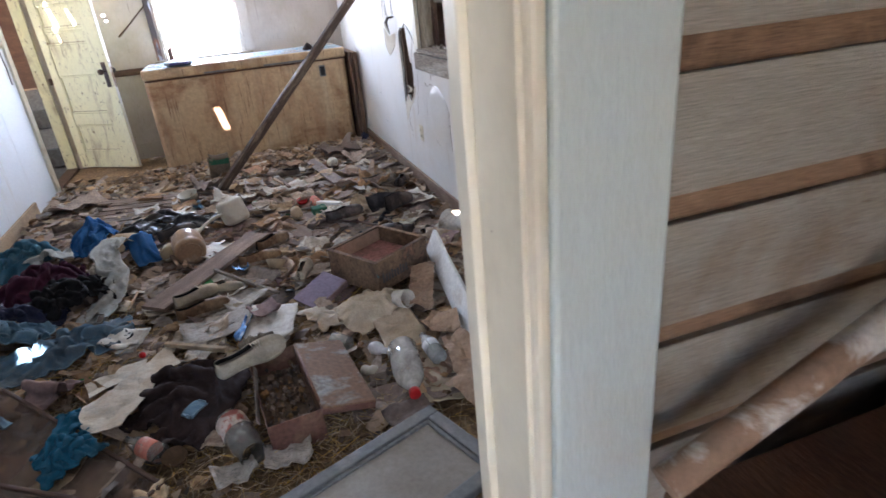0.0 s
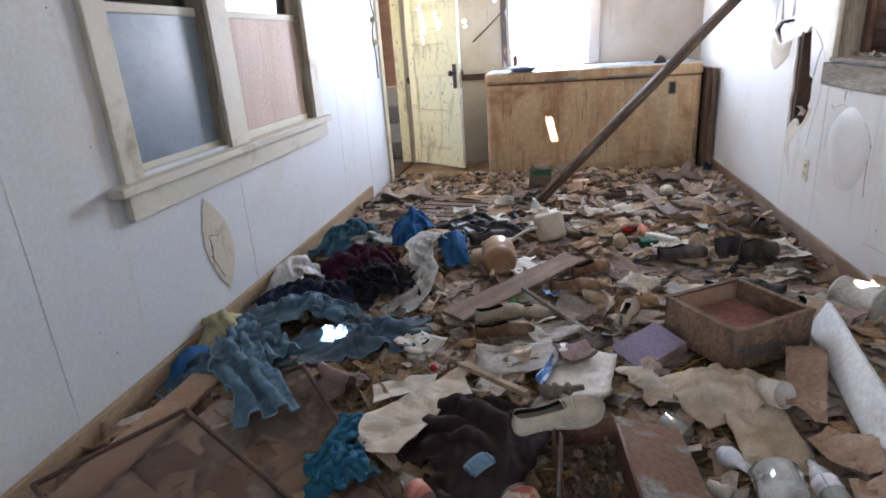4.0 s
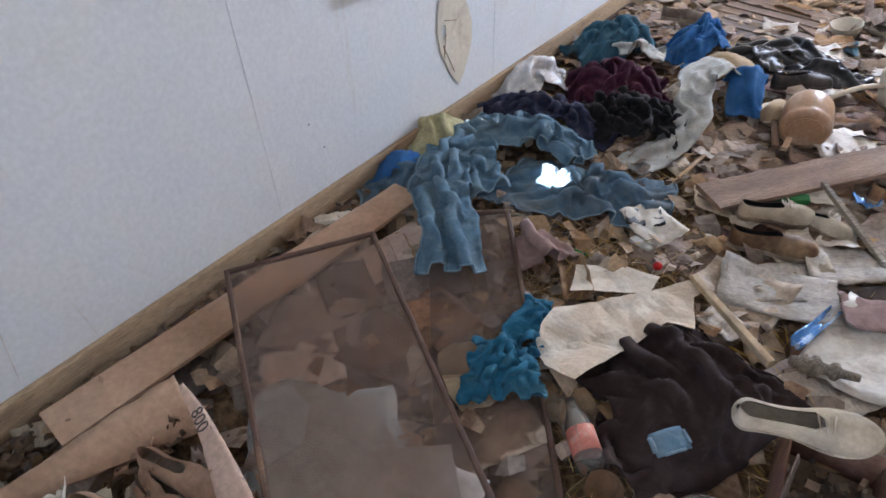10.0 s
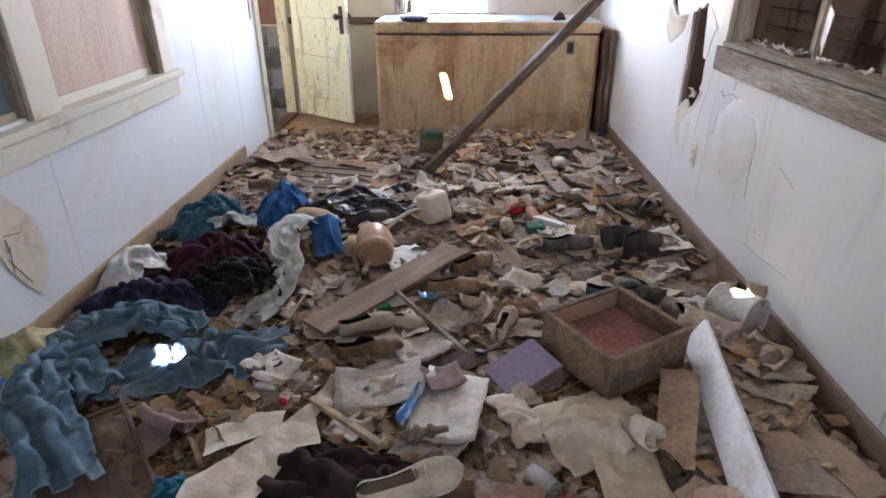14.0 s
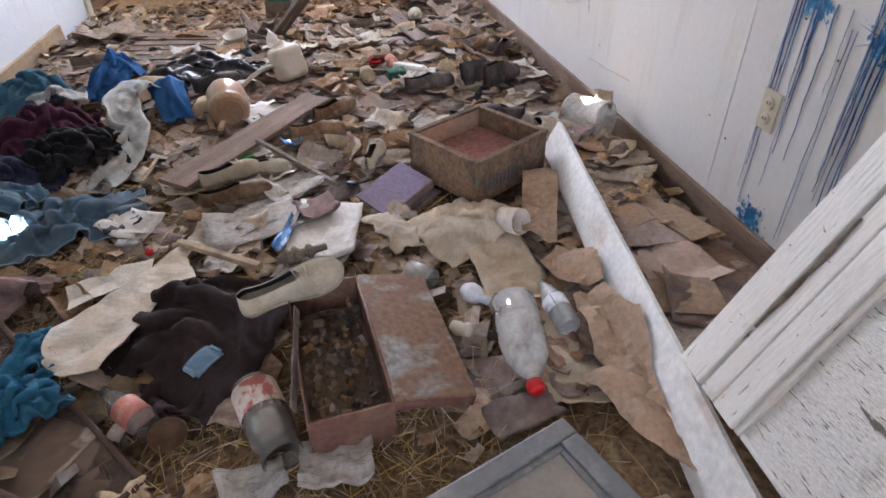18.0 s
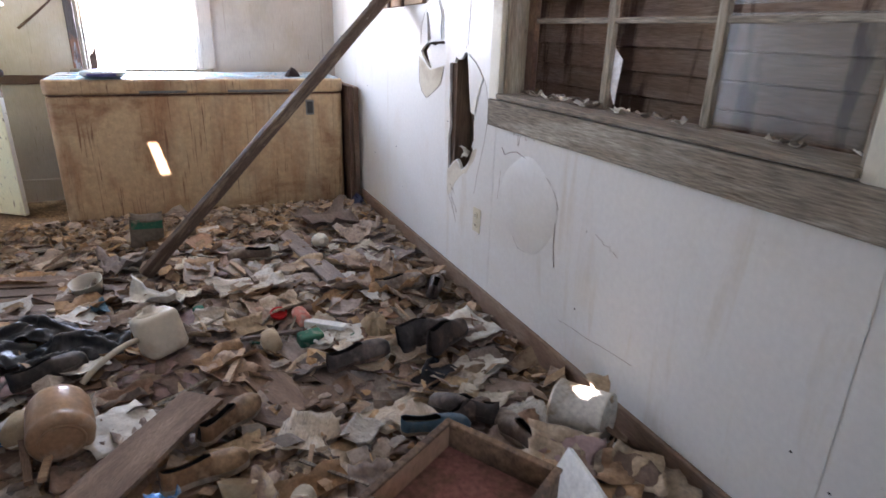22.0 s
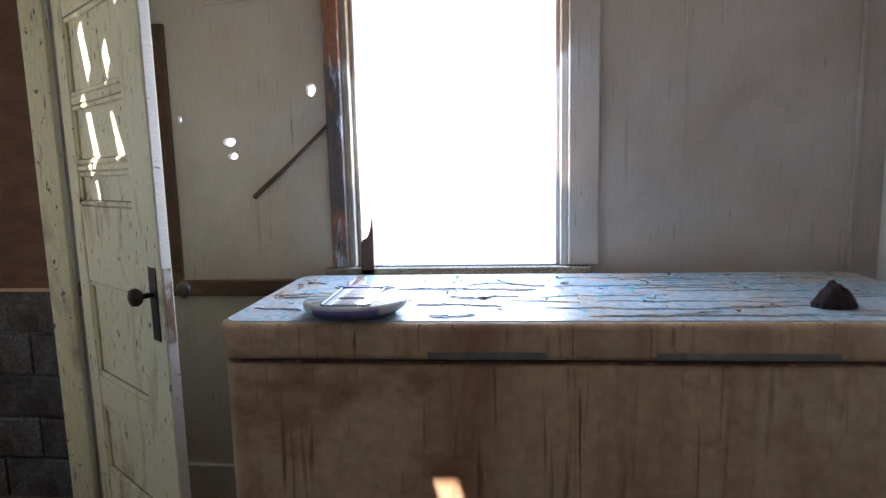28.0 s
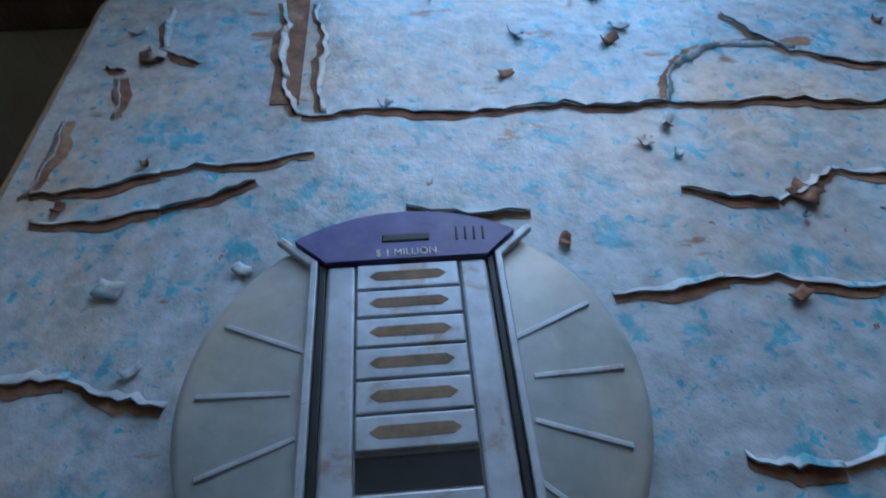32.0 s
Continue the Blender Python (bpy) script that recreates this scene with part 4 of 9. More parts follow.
for s, (y0, z0, y1, z1) in enumerate(((1.12, 0.4, 1.10, 0.2), (1.25, 0.3, 1.22, 0.14), (0.98, 0.34, 0.95, 0.14), (1.40, 0.25, 1.41, 0.13))):
    crack("crack", [(XL + 0.0008, y0 + (y1 - y0) * t / 12 + 0.02 * noise.noise(Vector((t, s, 7))), z0 + (z1 - z0) * t / 12) for t in range(13)], lw, WALL_TORN, 0.0006)

# near wall with the entrance
ENTRY = (1.12, 2.074, 0.0, 2.0)
FLATY = Matrix(((1, 0, 0, 0), (0, 0, 1, 0), (0, 1, 0, 0), (0, 0, 0, 1)))    # (u, v, n) -> (u, n, v)
nw = structure("wall_near", plate([(XL, 0), (ENTRY[0], 0), (ENTRY[0], ENTRY[3]), (ENTRY[1], ENTRY[3]), (ENTRY[1], 0), (XR + 0.1, 0), (XR + 0.1, ZC), (XL, ZC)], [], 0.08, Matrix.Translation((0, YN - 0.08, 0)) @ FLATY), WALL,
               "white painted end wall round the entrance")
for s, (x0, z0, x1, z1) in enumerate(((0.3, 0.55, 0.33, 0.35), (0.55, 0.42, 0.68, 0.34), (0.2, 0.30, 0.36, 0.24), (0.8, 0.6, 0.86, 0.52))):
    crack("crack", [(x0 + (x1 - x0) * t / 12 + 0.03 * noise.noise(Vector((t, s, 9))), YN + 0.001, z0 + (z1 - z0) * t / 12) for t in range(13)], nw, WALL_TORN, 0.0005)
# far wall: boarded, with window and small holes
WIN_F = (1.20, 1.98, 0.925, 1.90)
far_holes = [torn(0.78, 1.385, 0.024, 0.016, 1, 10, 0.2), torn(0.79, 1.335, 0.020, 0.013, 2, 10, 0.2), torn(1.09, 1.555, 0.018, 0.022, 3, 10, 0.3), torn(0.60, 1.47, 0.010, 0.014, 5, 8, 0.3)]
fw = structure("wall_far", plate(rect(XL, XR, 0, ZC), [rect(*WIN_F)] + far_holes, 0.03, Matrix.Translation((0, YF, 0)) @ FLATY), FARWALL, "greyed beige boarded wall pierced by small holes")
part("wall_joint", block(2.90, 2.915, YF - 0.012, YF, 0.9, ZC, 0.003), FARWALL, fw)
for x in (2.36,):
    part("wall_joint", block(x, x + 0.006, YF - 0.004, YF + 0.001, 0.9, ZC), FARWALL, fw)
for k in (2, 6):
    x = 0.30 + 0.095 * k
    part("wall_joint", block(x, x + 0.003, YF - 0.002, YF + 0.001, 0.95, 1.82), FARWALL, fw)
structure("dado_rail", block(XL + 0.02, 1.16, YF - 0.025, YF, 0.825, 0.885, 0.006), DARKWOOD, "dark brown dado rail on the far wall")
structure("cover_strip", block(0.86, 1.18, YF - 0.02, YF - 0.001, 1.80, 1.86, 0.004, Matrix.Translation((0, 0, -0.10)) @ Matrix.Rotation(radians(-4), 4, "Y") @ Matrix.Translation((0, 0, 0.10))), FARWALL, "sagging strip nailed to the far wall")
structure("baseboard_far", block(XL + 0.02, 1.05, YF - 0.02, YF, 0.0, 0.16, 0.004), FARWALL, "grey skirting board of the far wall")
# small stick leaning in the corner of the window casing
solo("stick", tube([(0.862, YF - 0.006, 1.185), (1.0, YF - 0.012, 1.30), (1.155, YF - 0.012, 1.44)], 0.009, 6, taper=0.6), DARKWOOD, "thin splintered dark stick hanging on the boards", "stick")

# ceiling with a fallen strip and holes in the roof through which sun falls
def beam_hole(px, py, pz, wx, wy, z):
    k = (z - pz) / -SUN_WAY.z
    cx, cy = px - SUN_WAY.x * k, py - SUN_WAY.y * k
    return [(cx - wx / 2, cy - wy / 2), (cx + wx / 2, cy - wy / 2), (cx + wx / 2, cy + wy / 2), (cx - wx / 2, cy + wy / 2)]


BEAMS = [(1.622, 6.075, 0.41, 0.065, 0.14), (0.72, 2.74, 0.10, 0.10, 0.10), (0.60, 6.33, 0.01, 0.07, 0.13), (2.845, 3.06, 0.20, 0.065, 0.075), (2.995, 2.00, 1.50, 0.14, 0.095)]
DOOR_SPOTS = [(0.396, 1.412, 0.030, 0.20), (0.385, 1.247, 0.026, 0.115), (0.408, 1.150, 0.024, 0.06), (0.566, 1.42, 0.032, 0.17), (0.390, 1.695, 0.032, 0.15), (0.548, 1.605, 0.030, 0.15), (0.695, 1.63, 0.020, 0.07), (0.66, 1.78, 0.022, 0.10)]
BEAMS += [(x, 6.736 - 0.744 * (x - 0.20), z, w * 1.5, h * 0.95) for x, z, w, h in DOOR_SPOTS]
gap = [(0.82, 6.04), (0.95, 5.98), (1.5, 6.01), (1.98, 5.95), (2.02, 6.16), (1.75, 6.30), (1.2, 6.26), (0.95, 6.34), (0.80, 6.30)]
structure("ceiling", plate(rect(XL - 0.1, XR + 0.1, YN - 0.1, YF + 0.03), [gap] + [beam_hole(*b, ZC) for b in BEAMS], 0.012, Matrix.Translation((0, 0, ZC))), CEILING, "white glossy ceiling with a torn-out strip")
# unseen roof: holes set back along the sun, slit added to light the gap
structure("roof", plate(rect(-2.9, 4.3, -2.6, 7.0), [beam_hole(*b, 2.42) for b in BEAMS] + [rect(3.47, 3.585, 1.9, 5.6)], 0.03, Matrix.Translation((0, 0, 2.42))), DARKWOOD, "dark roof boards, unseen, with small holes and an added slit")
for (x, y, w, l, s) in ((1.1, 6.36, 1.3, 0.10, 1), (1.7, 6.02, 0.5, 0.08, 2), (0.5, 6.1, 0.2, 0.1, 3)):
    structure("ceiling_shred", sheet(w, l, s, 0.03, 0.03, 0.006, 10, 0.4), CEILING, "ragged hanging edge of the ceiling board").matrix_basis = pose(x, y, ZC - 0.045, 6, 0, 2)
structure("ceiling_shred", sheet(0.34, 0.12, 8, 0.03, 0.04, 0.006, 8, 0.5), CARD, "brown peeling patch of ceiling").matrix_basis = pose(2.45, 6.45, ZC - 0.03, 4, 0, -6)
for y in (2.3, 3.5, 4.72, 5.90):
    structure("ceiling_batten", block(XL + 0.01, XR - 0.01, y - 0.02, y + 0.02, ZC - 0.008, ZC - 0.0005, 0.003), CEILING, "flat white ceiling batten")
structure("cornice", block(XL + 0.001, XL + 0.03, YN, YF, ZC - 0.045, ZC - 0.009, 0.006), TRIM, "cream cornice strip")
structure("cornice", block(XL + 0.03, XR, YF - 0.025, YF, ZC - 0.035, ZC - 0.009, 0.006), FARWALL, "thin cornice strip on the far wall")

# skirtings
structure("baseboard_right", block(XR - 0.018, XR, 1.2, 6.05, 0.0, 0.105, 0.005), BASE, "brown painted baseboard")
structure("baseboard_left", block(XL, XL + 0.020, YN + 0.02, 5.28, 0.0, 0.115, 0.005), BASE_TAN, "tan scuffed baseboard with peeling paint")
structure("baseboard_near", block(XL + 0.02, 1.10, YN, YN + 0.018, 0.0, 0.115, 0.005), BASE_TAN, "tan scuffed baseboard")
structure("base_shoe", block(XL + 0.02, XL + 0.036, YN + 0.02, 5.2, 0.0, 0.03, 0.005), DARKWOOD, "dark shoe moulding")

# entrance casing seen from outside, lap siding
structure("door_jamb", block(ENTRY[1] - 0.022, ENTRY[1], YN - 0.17, YN + 0.004, 0, ENTRY[3], 0.003), JAMB, "ivory painted door jamb")
structure("door_stop", block(ENTRY[1] - 0.036, ENTRY[1] - 0.022, YN - 0.06, YN - 0.02, 0, ENTRY[3], 0.003), JAMB, "ivory door stop")
structure("door_jamb_left", block(ENTRY[0], ENTRY[0] + 0.022, YN - 0.17, YN + 0.004, 0, ENTRY[3], 0.003), TRIM, "ivory painted door jamb")
structure("door_head", block(ENTRY[0] + 0.022, ENTRY[1] - 0.022, YN - 0.17, YN + 0.004, ENTRY[3] - 0.03, ENTRY[3], 0.003), TRIM, "ivory door head")
structure("casing_right", block(ENTRY[1] + 0.002, ENTRY[1] + 0.144, YN - 0.195, YN - 0.165, 0, ENTRY[3] + 0.1, 0.006), CASING, "pale blue painted door casing")
structure("casing_bead", block(ENTRY[1] - 0.016, ENTRY[1] + 0.002, YN - 0.188, YN - 0.165, 0, ENTRY[3] + 0.1, 0.006), JAMB, "rounded cream bead between jamb and casing")
for z in (1.50, 1.36, 0.66):
    structure("casing_nail", lathe([(0.0026, 0), (0.0022, 0.0010), (0.0002, 0.0012)], 10, m=pose(ENTRY[1] + 0.075, YN - 0.1952, z, 90, 0, 0)), IRON, "rusty nail head in the casing")
structure("casing_left", block(ENTRY[0] - 0.11, ENTRY[0] + 0.006, YN - 0.195, YN - 0.165, 0, ENTRY[3] + 0.1, 0.006), CASING, "pale blue painted door casing")
structure("outer_wall", block(XL - 2.7, ENTRY[0], YN - 0.165, YN - 0.085, 0, 2.42), SIDING, "outer wall beside the entrance")
ow = structure("outer_wall_right", block(ENTRY[1], 3.8, YN - 0.16, YN - 0.085, 0, 2.42), RAWWOOD, "outer wall under the siding")
for k in range(13):
    z = -0.030 + 0.168 * k
    m = Matrix.Translation((0, YN - 0.168, z)) @ Matrix.Rotation(radians(-4), 4, "X")
    part("siding_board", block(ENTRY[1] + 0.145, 3.8, -0.014, 0.0, 0, 0.130, 0.002, m), SIDING, ow)
structure("porch_floor", block(-2.7, 3.8, -2.2, YN - 0.17, -0.05, 0.0), DIRT, "dusty porch floor")
# unseen wall added to cut the daylight falling on the siding
pf = structure("porch_front", plate([(-2.7, 0), (0.1, 0), (0.1, 2.0), (0.9, 2.0), (0.9, 0), (3.8, 0), (3.8, 2.42), (-2.7, 2.42)], [], 0.06, Matrix.Translation((0, -2.26, 0)) @ FLATY), SIDING, "weathered front wall added out of view to dim the porch")
structure("panel_trim", block(0.525, 0.572, YF - 0.018, YF, 0.886, 1.80, 0.004), DARKWOOD, "dark upright trim on the far wall")
# side walls out of view, added to keep the porch dim
structure("porch_side", block(3.8, 3.86, -2.2, 7.4, 0, 2.42), SIDING, "weathered side wall added out of view to dim the porch")
structure("porch_side", block(-2.76, -2.70, -2.2, 0.9, 0, 2.42), SIDING, "weathered side wall of the lean-to, added out of view to block daylight")

# ground and distance
bm = bmesh.new()
solid(bm, -400, 400, -400, 400, -0.5, -0.35)
structure("ground", bm, GROUND, "sunlit dry ground")
# windows and doors
def casing(parent, name, x0, x1, y0, y1, z0, z1, mat, b=0.005):
    return part(name, block(x0, x1, y0, y1, z0, z1, b), mat, parent)


# far window
w = thing("window_far", "empty window opening with weathered wooden frame, glass gone", "window", pose(1.6, YF, 0.92), kind="structure")
o = Matrix.Translation((-1.6, -YF, -0.92))
for n, a in (("frame_strip", (1.145, 1.20, YF - 0.022, YF, 0.93, 2.0)), ("frame_side", (1.98, 2.08, YF - 0.022, YF, 0.93, 2.0)), ("frame_head", (1.08, 2.10, YF - 0.026, YF, 1.92, 2.02)),
             ("sill", (1.12, 2.06, YF - 0.03, YF + 0.06, 0.885, 0.925)), ("jamb", (1.20, 1.225, YF + 0.0, YF + 0.12, 0.925, 1.90)), ("jamb", (1.955, 1.98, YF + 0.0, YF + 0.12, 0.925, 1.90)),
             ("jamb_bead", (1.225, 1.24, YF + 0.035, YF + 0.055, 0.925, 1.90)), ("jamb_bead", (1.94, 1.955, YF + 0.035, YF + 0.055, 0.925, 1.90)), ("head", (1.225, 1.955, YF, YF + 0.11, 1.875, 1.90))):
    bm = block(*a, 0.004)
    bmesh.ops.transform(bm, matrix=o, verts=bm.verts)
    part(n, bm, STRIP if n == "frame_strip" else (OLDWOOD_Z if a[0] < 1.5 and n in ("jamb", "jamb_bead") else FARWALL) if n not in ("sill",) else OLDWOOD, w)
# splinter left in the frame
shard = plate([(0, 0), (0.045, 0), (0.046, 0.14), (0.045, 0.215), (0.041, 0.185), (0.034, 0.150), (0.022, 0.128), (0.012, 0.126), (0.002, 0.112)], [], 0.022, Matrix.Translation((1.250, YF - 0.03, 0.905)) @ FLATY)
solo("splinter", shard, DARKWOOD, "broken splinter of sash standing on the sill", "splinter")

# left double window: frames, sashes, panes
w = thing("window_left", "double sash window with cream frame, one light boarded", "window", pose(XL, 3.43, 0.78), kind="structure")
o = Matrix.Translation((-XL, -3.43, -0.78))


def wl(name, x0, x1, y0, y1, z0, z1, mat, b=0.004, label=""):
    bm = block(x0, x1, y0, y1, z0, z1, b)
    bmesh.ops.transform(bm, matrix=o, verts=bm.verts)
    return part(name, bm, mat, w, label)


wl("casing", XL, XL + 0.022, 2.47, 2.58, 0.805, 2.06, TRIM)
wl("casing", XL, XL + 0.022, 4.27, 4.39, 0.805, 2.06, TRIM)
wl("casing_head", XL, XL + 0.026, 2.45, 4.41, 1.98, 2.08, TRIM)
wl("mullion", XL - 0.085, XL + 0.018, 3.22, 3.39, 0.80, 1.98, TRIM)
wl("sill", XL - 0.085, XL + 0.06, 2.40, 4.44, 0.770, 0.805, TRIM)
wl("apron", XL, XL + 0.03, 2.462, 4.41, 0.672, 0.770, TRIM)
for y0, y1 in ((2.58, 3.22), (3.39, 4.27)):
    wl("reveal", XL - 0.085, XL, y0, y0 + 0.02, 0.80, 1.98, OLDWOOD_Z)
    wl("reveal", XL - 0.085, XL, y1 - 0.02, y1, 0.80, 1.98, OLDWOOD_Z)
    wl("meeting_rail", XL - 0.055, XL - 0.03, y0 + 0.02, y1 - 0.02, 1.38, 1.415, TRIM)
    wl("bottom_rail", XL - 0.055, XL - 0.03, y0 + 0.02, y1 - 0.02, 0.80, 0.845, TRIM)
    wl("top_rail", XL - 0.075, XL - 0.05, y0 + 0.02, y1 - 0.02, 1.93, 1.98, TRIM)
    p = wl("pane", XL - 0.066, XL - 0.062, y0 + 0.02, y1 - 0.02, 1.415, 1.93, PANE, 0)
    p.visible_shadow = False
wl("pane", XL - 0.046, XL - 0.040, 2.60, 3.20, 0.845, 1.38, BLUEGLASS, 0, "blue-grey painted-over pane")
wl("board", XL - 0.046, XL - 0.036, 3.41, 4.25, 0.845, 1.38, PINKBOARD, 0.002, "pinkish board in place of glass")
bm = bmesh.new()

# right window: deep casing, rotten sill, iron glazing bars
w = thing("window_right", "deep window with weathered casing, rotten sill and broken panes", "window", pose(XR, 3.25, 1.0), kind="structure")
o = Matrix.Translation((-XR, -3.25, -1.0))
y0, y1, z0, z1 = WIN_R
wl("casing", XR - 0.022, XR, y0 - 0.10, y0, z0 - 0.02, z1 + 0.1, TRIM)
wl("casing", XR - 0.022, XR, y1, y1 + 0.08, z0 - 0.02, z1 + 0.1, TRIM)
wl("casing_head", XR - 0.024, XR, y0 - 0.1, y1 + 0.08, z1, z1 + 0.1, TRIM)
wl("apron", XR - 0.035, XR, y0 - 0.12, y1 + 0.06, z0 - 0.125, z0 - 0.018, OLDWOOD, 0.006, "grey weathered sill board")
wl("sill", XR - 0.034, XR + 0.13, y0 + 0.001, y1 - 0.001, z0 - 0.012, z0 + 0.008, OLDWOOD)
for y in (y0, y1 - 0.02):
    wl("reveal", XR, XR + 0.12, y, y + 0.02, z0, z1, OLDWOOD_Z)
wl("reveal_head", XR, XR + 0.12, y0, y1, z1 - 0.02, z1, OLDWOOD)
wl("sash_stile", XR + 0.085, XR + 0.11, y0 + 0.02, y0 + 0.07, z0 + 0.008, z1 - 0.02, DARKWOOD)
wl("sash_stile", XR + 0.085, XR + 0.11, y1 - 0.07, y1 - 0.02, z0 + 0.008, z1 - 0.02, DARKWOOD)
for y in (3.46, 3.02):
    wl("glazing_bar", XR + 0.088, XR + 0.108, y - 0.016, y + 0.016, z0 + 0.008, z1 - 0.02, OLDWOOD_Z, 0.004)
for z in (1.285, 1.64):
    wl("glazing_bar", XR + 0.092, XR + 0.104, y0 + 0.07, y1 - 0.07, z - 0.009, z + 0.009, OLDWOOD, 0.003)
for (ya, yb, za, zb) in ((2.60, 3.0, 1.02, 1.30), (2.60, 3.0, 1.32, 1.69), (3.04, 3.44, 1.72, 2.02), (3.50, 3.9, 1.72, 2.02)):
    p = wl("pane", XR + 0.097, XR + 0.100, ya, yb, za, zb, PANE, 0)
    p.visible_shadow = False
for s, (y, z, a, b) in enumerate(((3.44, 1.62, 0.05, 0.16), (3.44, 1.42, 0.03, 0.10), (3.42, 1.12, 0.04, 0.16), (3.38, 2.0, 0.10, 0.10))):
    bm = bmesh.new()
    vs = [bm.verts.new((XR + 0.097, y + u * a, z + v * b)) for u, v in ((0.3, 0.5), (-0.7, 0.3), (-0.3, -0.6), (0.4, -0.3))]
    f = bm.faces.new(vs)
    ext = bmesh.ops.extrude_face_region(bm, geom=[f])
    bmesh.ops.translate(bm, vec=(0.003, 0, 0), verts=[g for g in ext["geom"] if isinstance(g, bmesh.types.BMVert)])
    bmesh.ops.transform(bm, matrix=o, verts=bm.verts)
    part("glass_shard", bm, PLASTIC_BAG, w, "dusty glass shard")
for k in range(26):
    r = random.Random(k)
    m = pose(XR + 0.04 + 0.05 * r.random() - XR, r.uniform(y0 + 0.05, y1 - 0.05) - 3.25, 0.010, 0, 0, r.uniform(0, 180))
    part("flake", sheet(r.uniform(0.03, 0.09), r.uniform(0.02, 0.04), k, 0.02, 0.012, 0.002, 3, 0.4), TRIM if k % 2 else OLDWOOD, w, "", m)
# siding of the neighbouring shed close outside the right window
sw = structure("shed_wall", block(3.62, 3.66, 1.6, 7.0, 0, 2.42), SHED, "grey weathered boards of the neighbouring shed")
for k in range(24):
    z = 0.1 * k
    part("shed_board", block(3.60, 3.618, 1.6, 7.0, z, z + 0.094, 0.003, Matrix.Translation((3.61, 0, z)) @ Matrix.Rotation(radians(5), 4, "Y") @ Matrix.Translation((-3.61, 0, -z))), SHED, sw)


def panel_door(name, width, height, thick, mat, label, m, panels):
    """A framed door with stiles, rails and sunk panels (from, to); hinge edge at x = 0, face towards -y."""
    d = thing(name, label, "door", m)
    st, wide = 0.095, 0.165
    part("stile", block(0, st, 0, thick, 0, height, 0.004), mat, d)
    part("stile", block(width - wide, width, 0, thick, 0, height, 0.004), mat, d)
    low = 0.0
    for z0, z1 in panels + [(height, height)]:
        if z0 - low > 0.004:
            part("rail", block(st + 0.0015, width - wide - 0.0015, 0.002, thick - 0.001, low, z0 - 0.002, 0.004), mat, d)
        low = z1 + 0.002
        if z1 > z0:
            p = part("panel", block(st - 0.005, width - wide + 0.005, 0.016, thick - 0.010, z0 - 0.004, z1 + 0.004, 0.002), mat, d)
            for q in ((st, width - wide, 0.004, 0.0165, z0, z0 + 0.016), (st, width - wide, 0.004, 0.0165, z1 - 0.016, z1), (st, st + 0.016, 0.004, 0.0165, z0 + 0.017, z1 - 0.017), (width - wide - 0.016, width - wide, 0.004, 0.0165, z0 + 0.017, z1 - 0.017)):
                part("moulding", block(*q, 0.005), mat, p)
            part("crack", block(st + 0.018, width - wide - 0.018, 0.0148, 0.0158, z0 + 0.0165, z0 + 0.0195), RAWWOOD, p, "dark gap below the moulding")
            part("crack", block(width - wide - 0.0195, width - wide - 0.0165, 0.0148, 0.0158, z0 + 0.0165, z1 - 0.0165), RAWWOOD, p, "dark gap beside the moulding")
    return d


HINGE = Vector((0.200, 6.738, 0))
ang = math.degrees(math.atan2(6.310 - 6.738, 0.775 - 0.200))
d = panel_door("door_open", 0.716, 1.93, 0.035, DOOR_Y, "peeling yellow-white five-panel door standing ajar", pose(*HINGE, 0, 0, ang) @ pose(0, 0, 0.025), [(0.16, 0.42), (0.53, 0.88), (1.15, 1.265), (1.29, 1.49), (1.52, 1.78)])
part("latch_edge", block(0.7165, 0.719, 0.004, 0.031, 0.01, 1.92, 0.001), DOOR_S, d, "worn white painted latch edge")
p = part("lock_plate", block(0.638, 0.688, -0.004, 0.0005, 0.76, 0.98, 0.002), IRON, d, "rusty lock plate")
part("knob", lathe([(0.008, 0), (0.008, 0.03), (0.020, 0.036), (0.027, 0.048), (0.024, 0.062), (0.010, 0.068), (0.0002, 0.069)], 20, m=pose(0.663, -0.003, 0.90, 90, 0, 0)), IRON, p, "dark round knob")
part("knob", lathe([(0.008, 0), (0.008, 0.03), (0.020, 0.036), (0.027, 0.048), (0.024, 0.062), (0.010, 0.068), (0.0002, 0.069)], 20, m=pose(0.663, 0.036, 0.90, -90, 0, 0)), IRON, d, "dark round knob")
part("latch", block(0.718, 0.722, 0.006, 0.029, 0.76, 0.98, 0.001), RUSTIRON, d, "rusted latch plate")
# door surround in the left wall
s = thing("door_surround", "yellowed painted door surround in the left wall", "door frame", pose(XL, 6.34, 0), kind="structure")
o = Matrix.Translation((-XL, -6.34, 0))
w = s
wl("jamb", XL - 0.088, XL + 0.004, DOOR_L[1] - 0.025, DOOR_L[1], 0, DOOR_L[3], DOOR_Y)
wl("jamb", XL - 0.088, XL + 0.004, DOOR_L[0], DOOR_L[0] + 0.025, 0, DOOR_L[3], DARKWOOD)
wl("head", XL - 0.088, XL + 0.004, DOOR_L[0], DOOR_L[1], DOOR_L[3] - 0.025, DOOR_L[3], DOOR_Y)
wl("casing", XL, XL + 0.02, DOOR_L[0] - 0.09, DOOR_L[0], 0, DOOR_L[3] + 0.02, TRIM)
wl("casing_head", XL, XL + 0.024, DOOR_L[0] - 0.10, DOOR_L[1] + 0.06, DOOR_L[3], DOOR_L[3] + 0.09, TRIM)
wl("threshold", XL - 0.088, XL + 0.02, DOOR_L[0] + 0.025, DOOR_L[1] - 0.025, 0, 0.02, DARKWOOD)

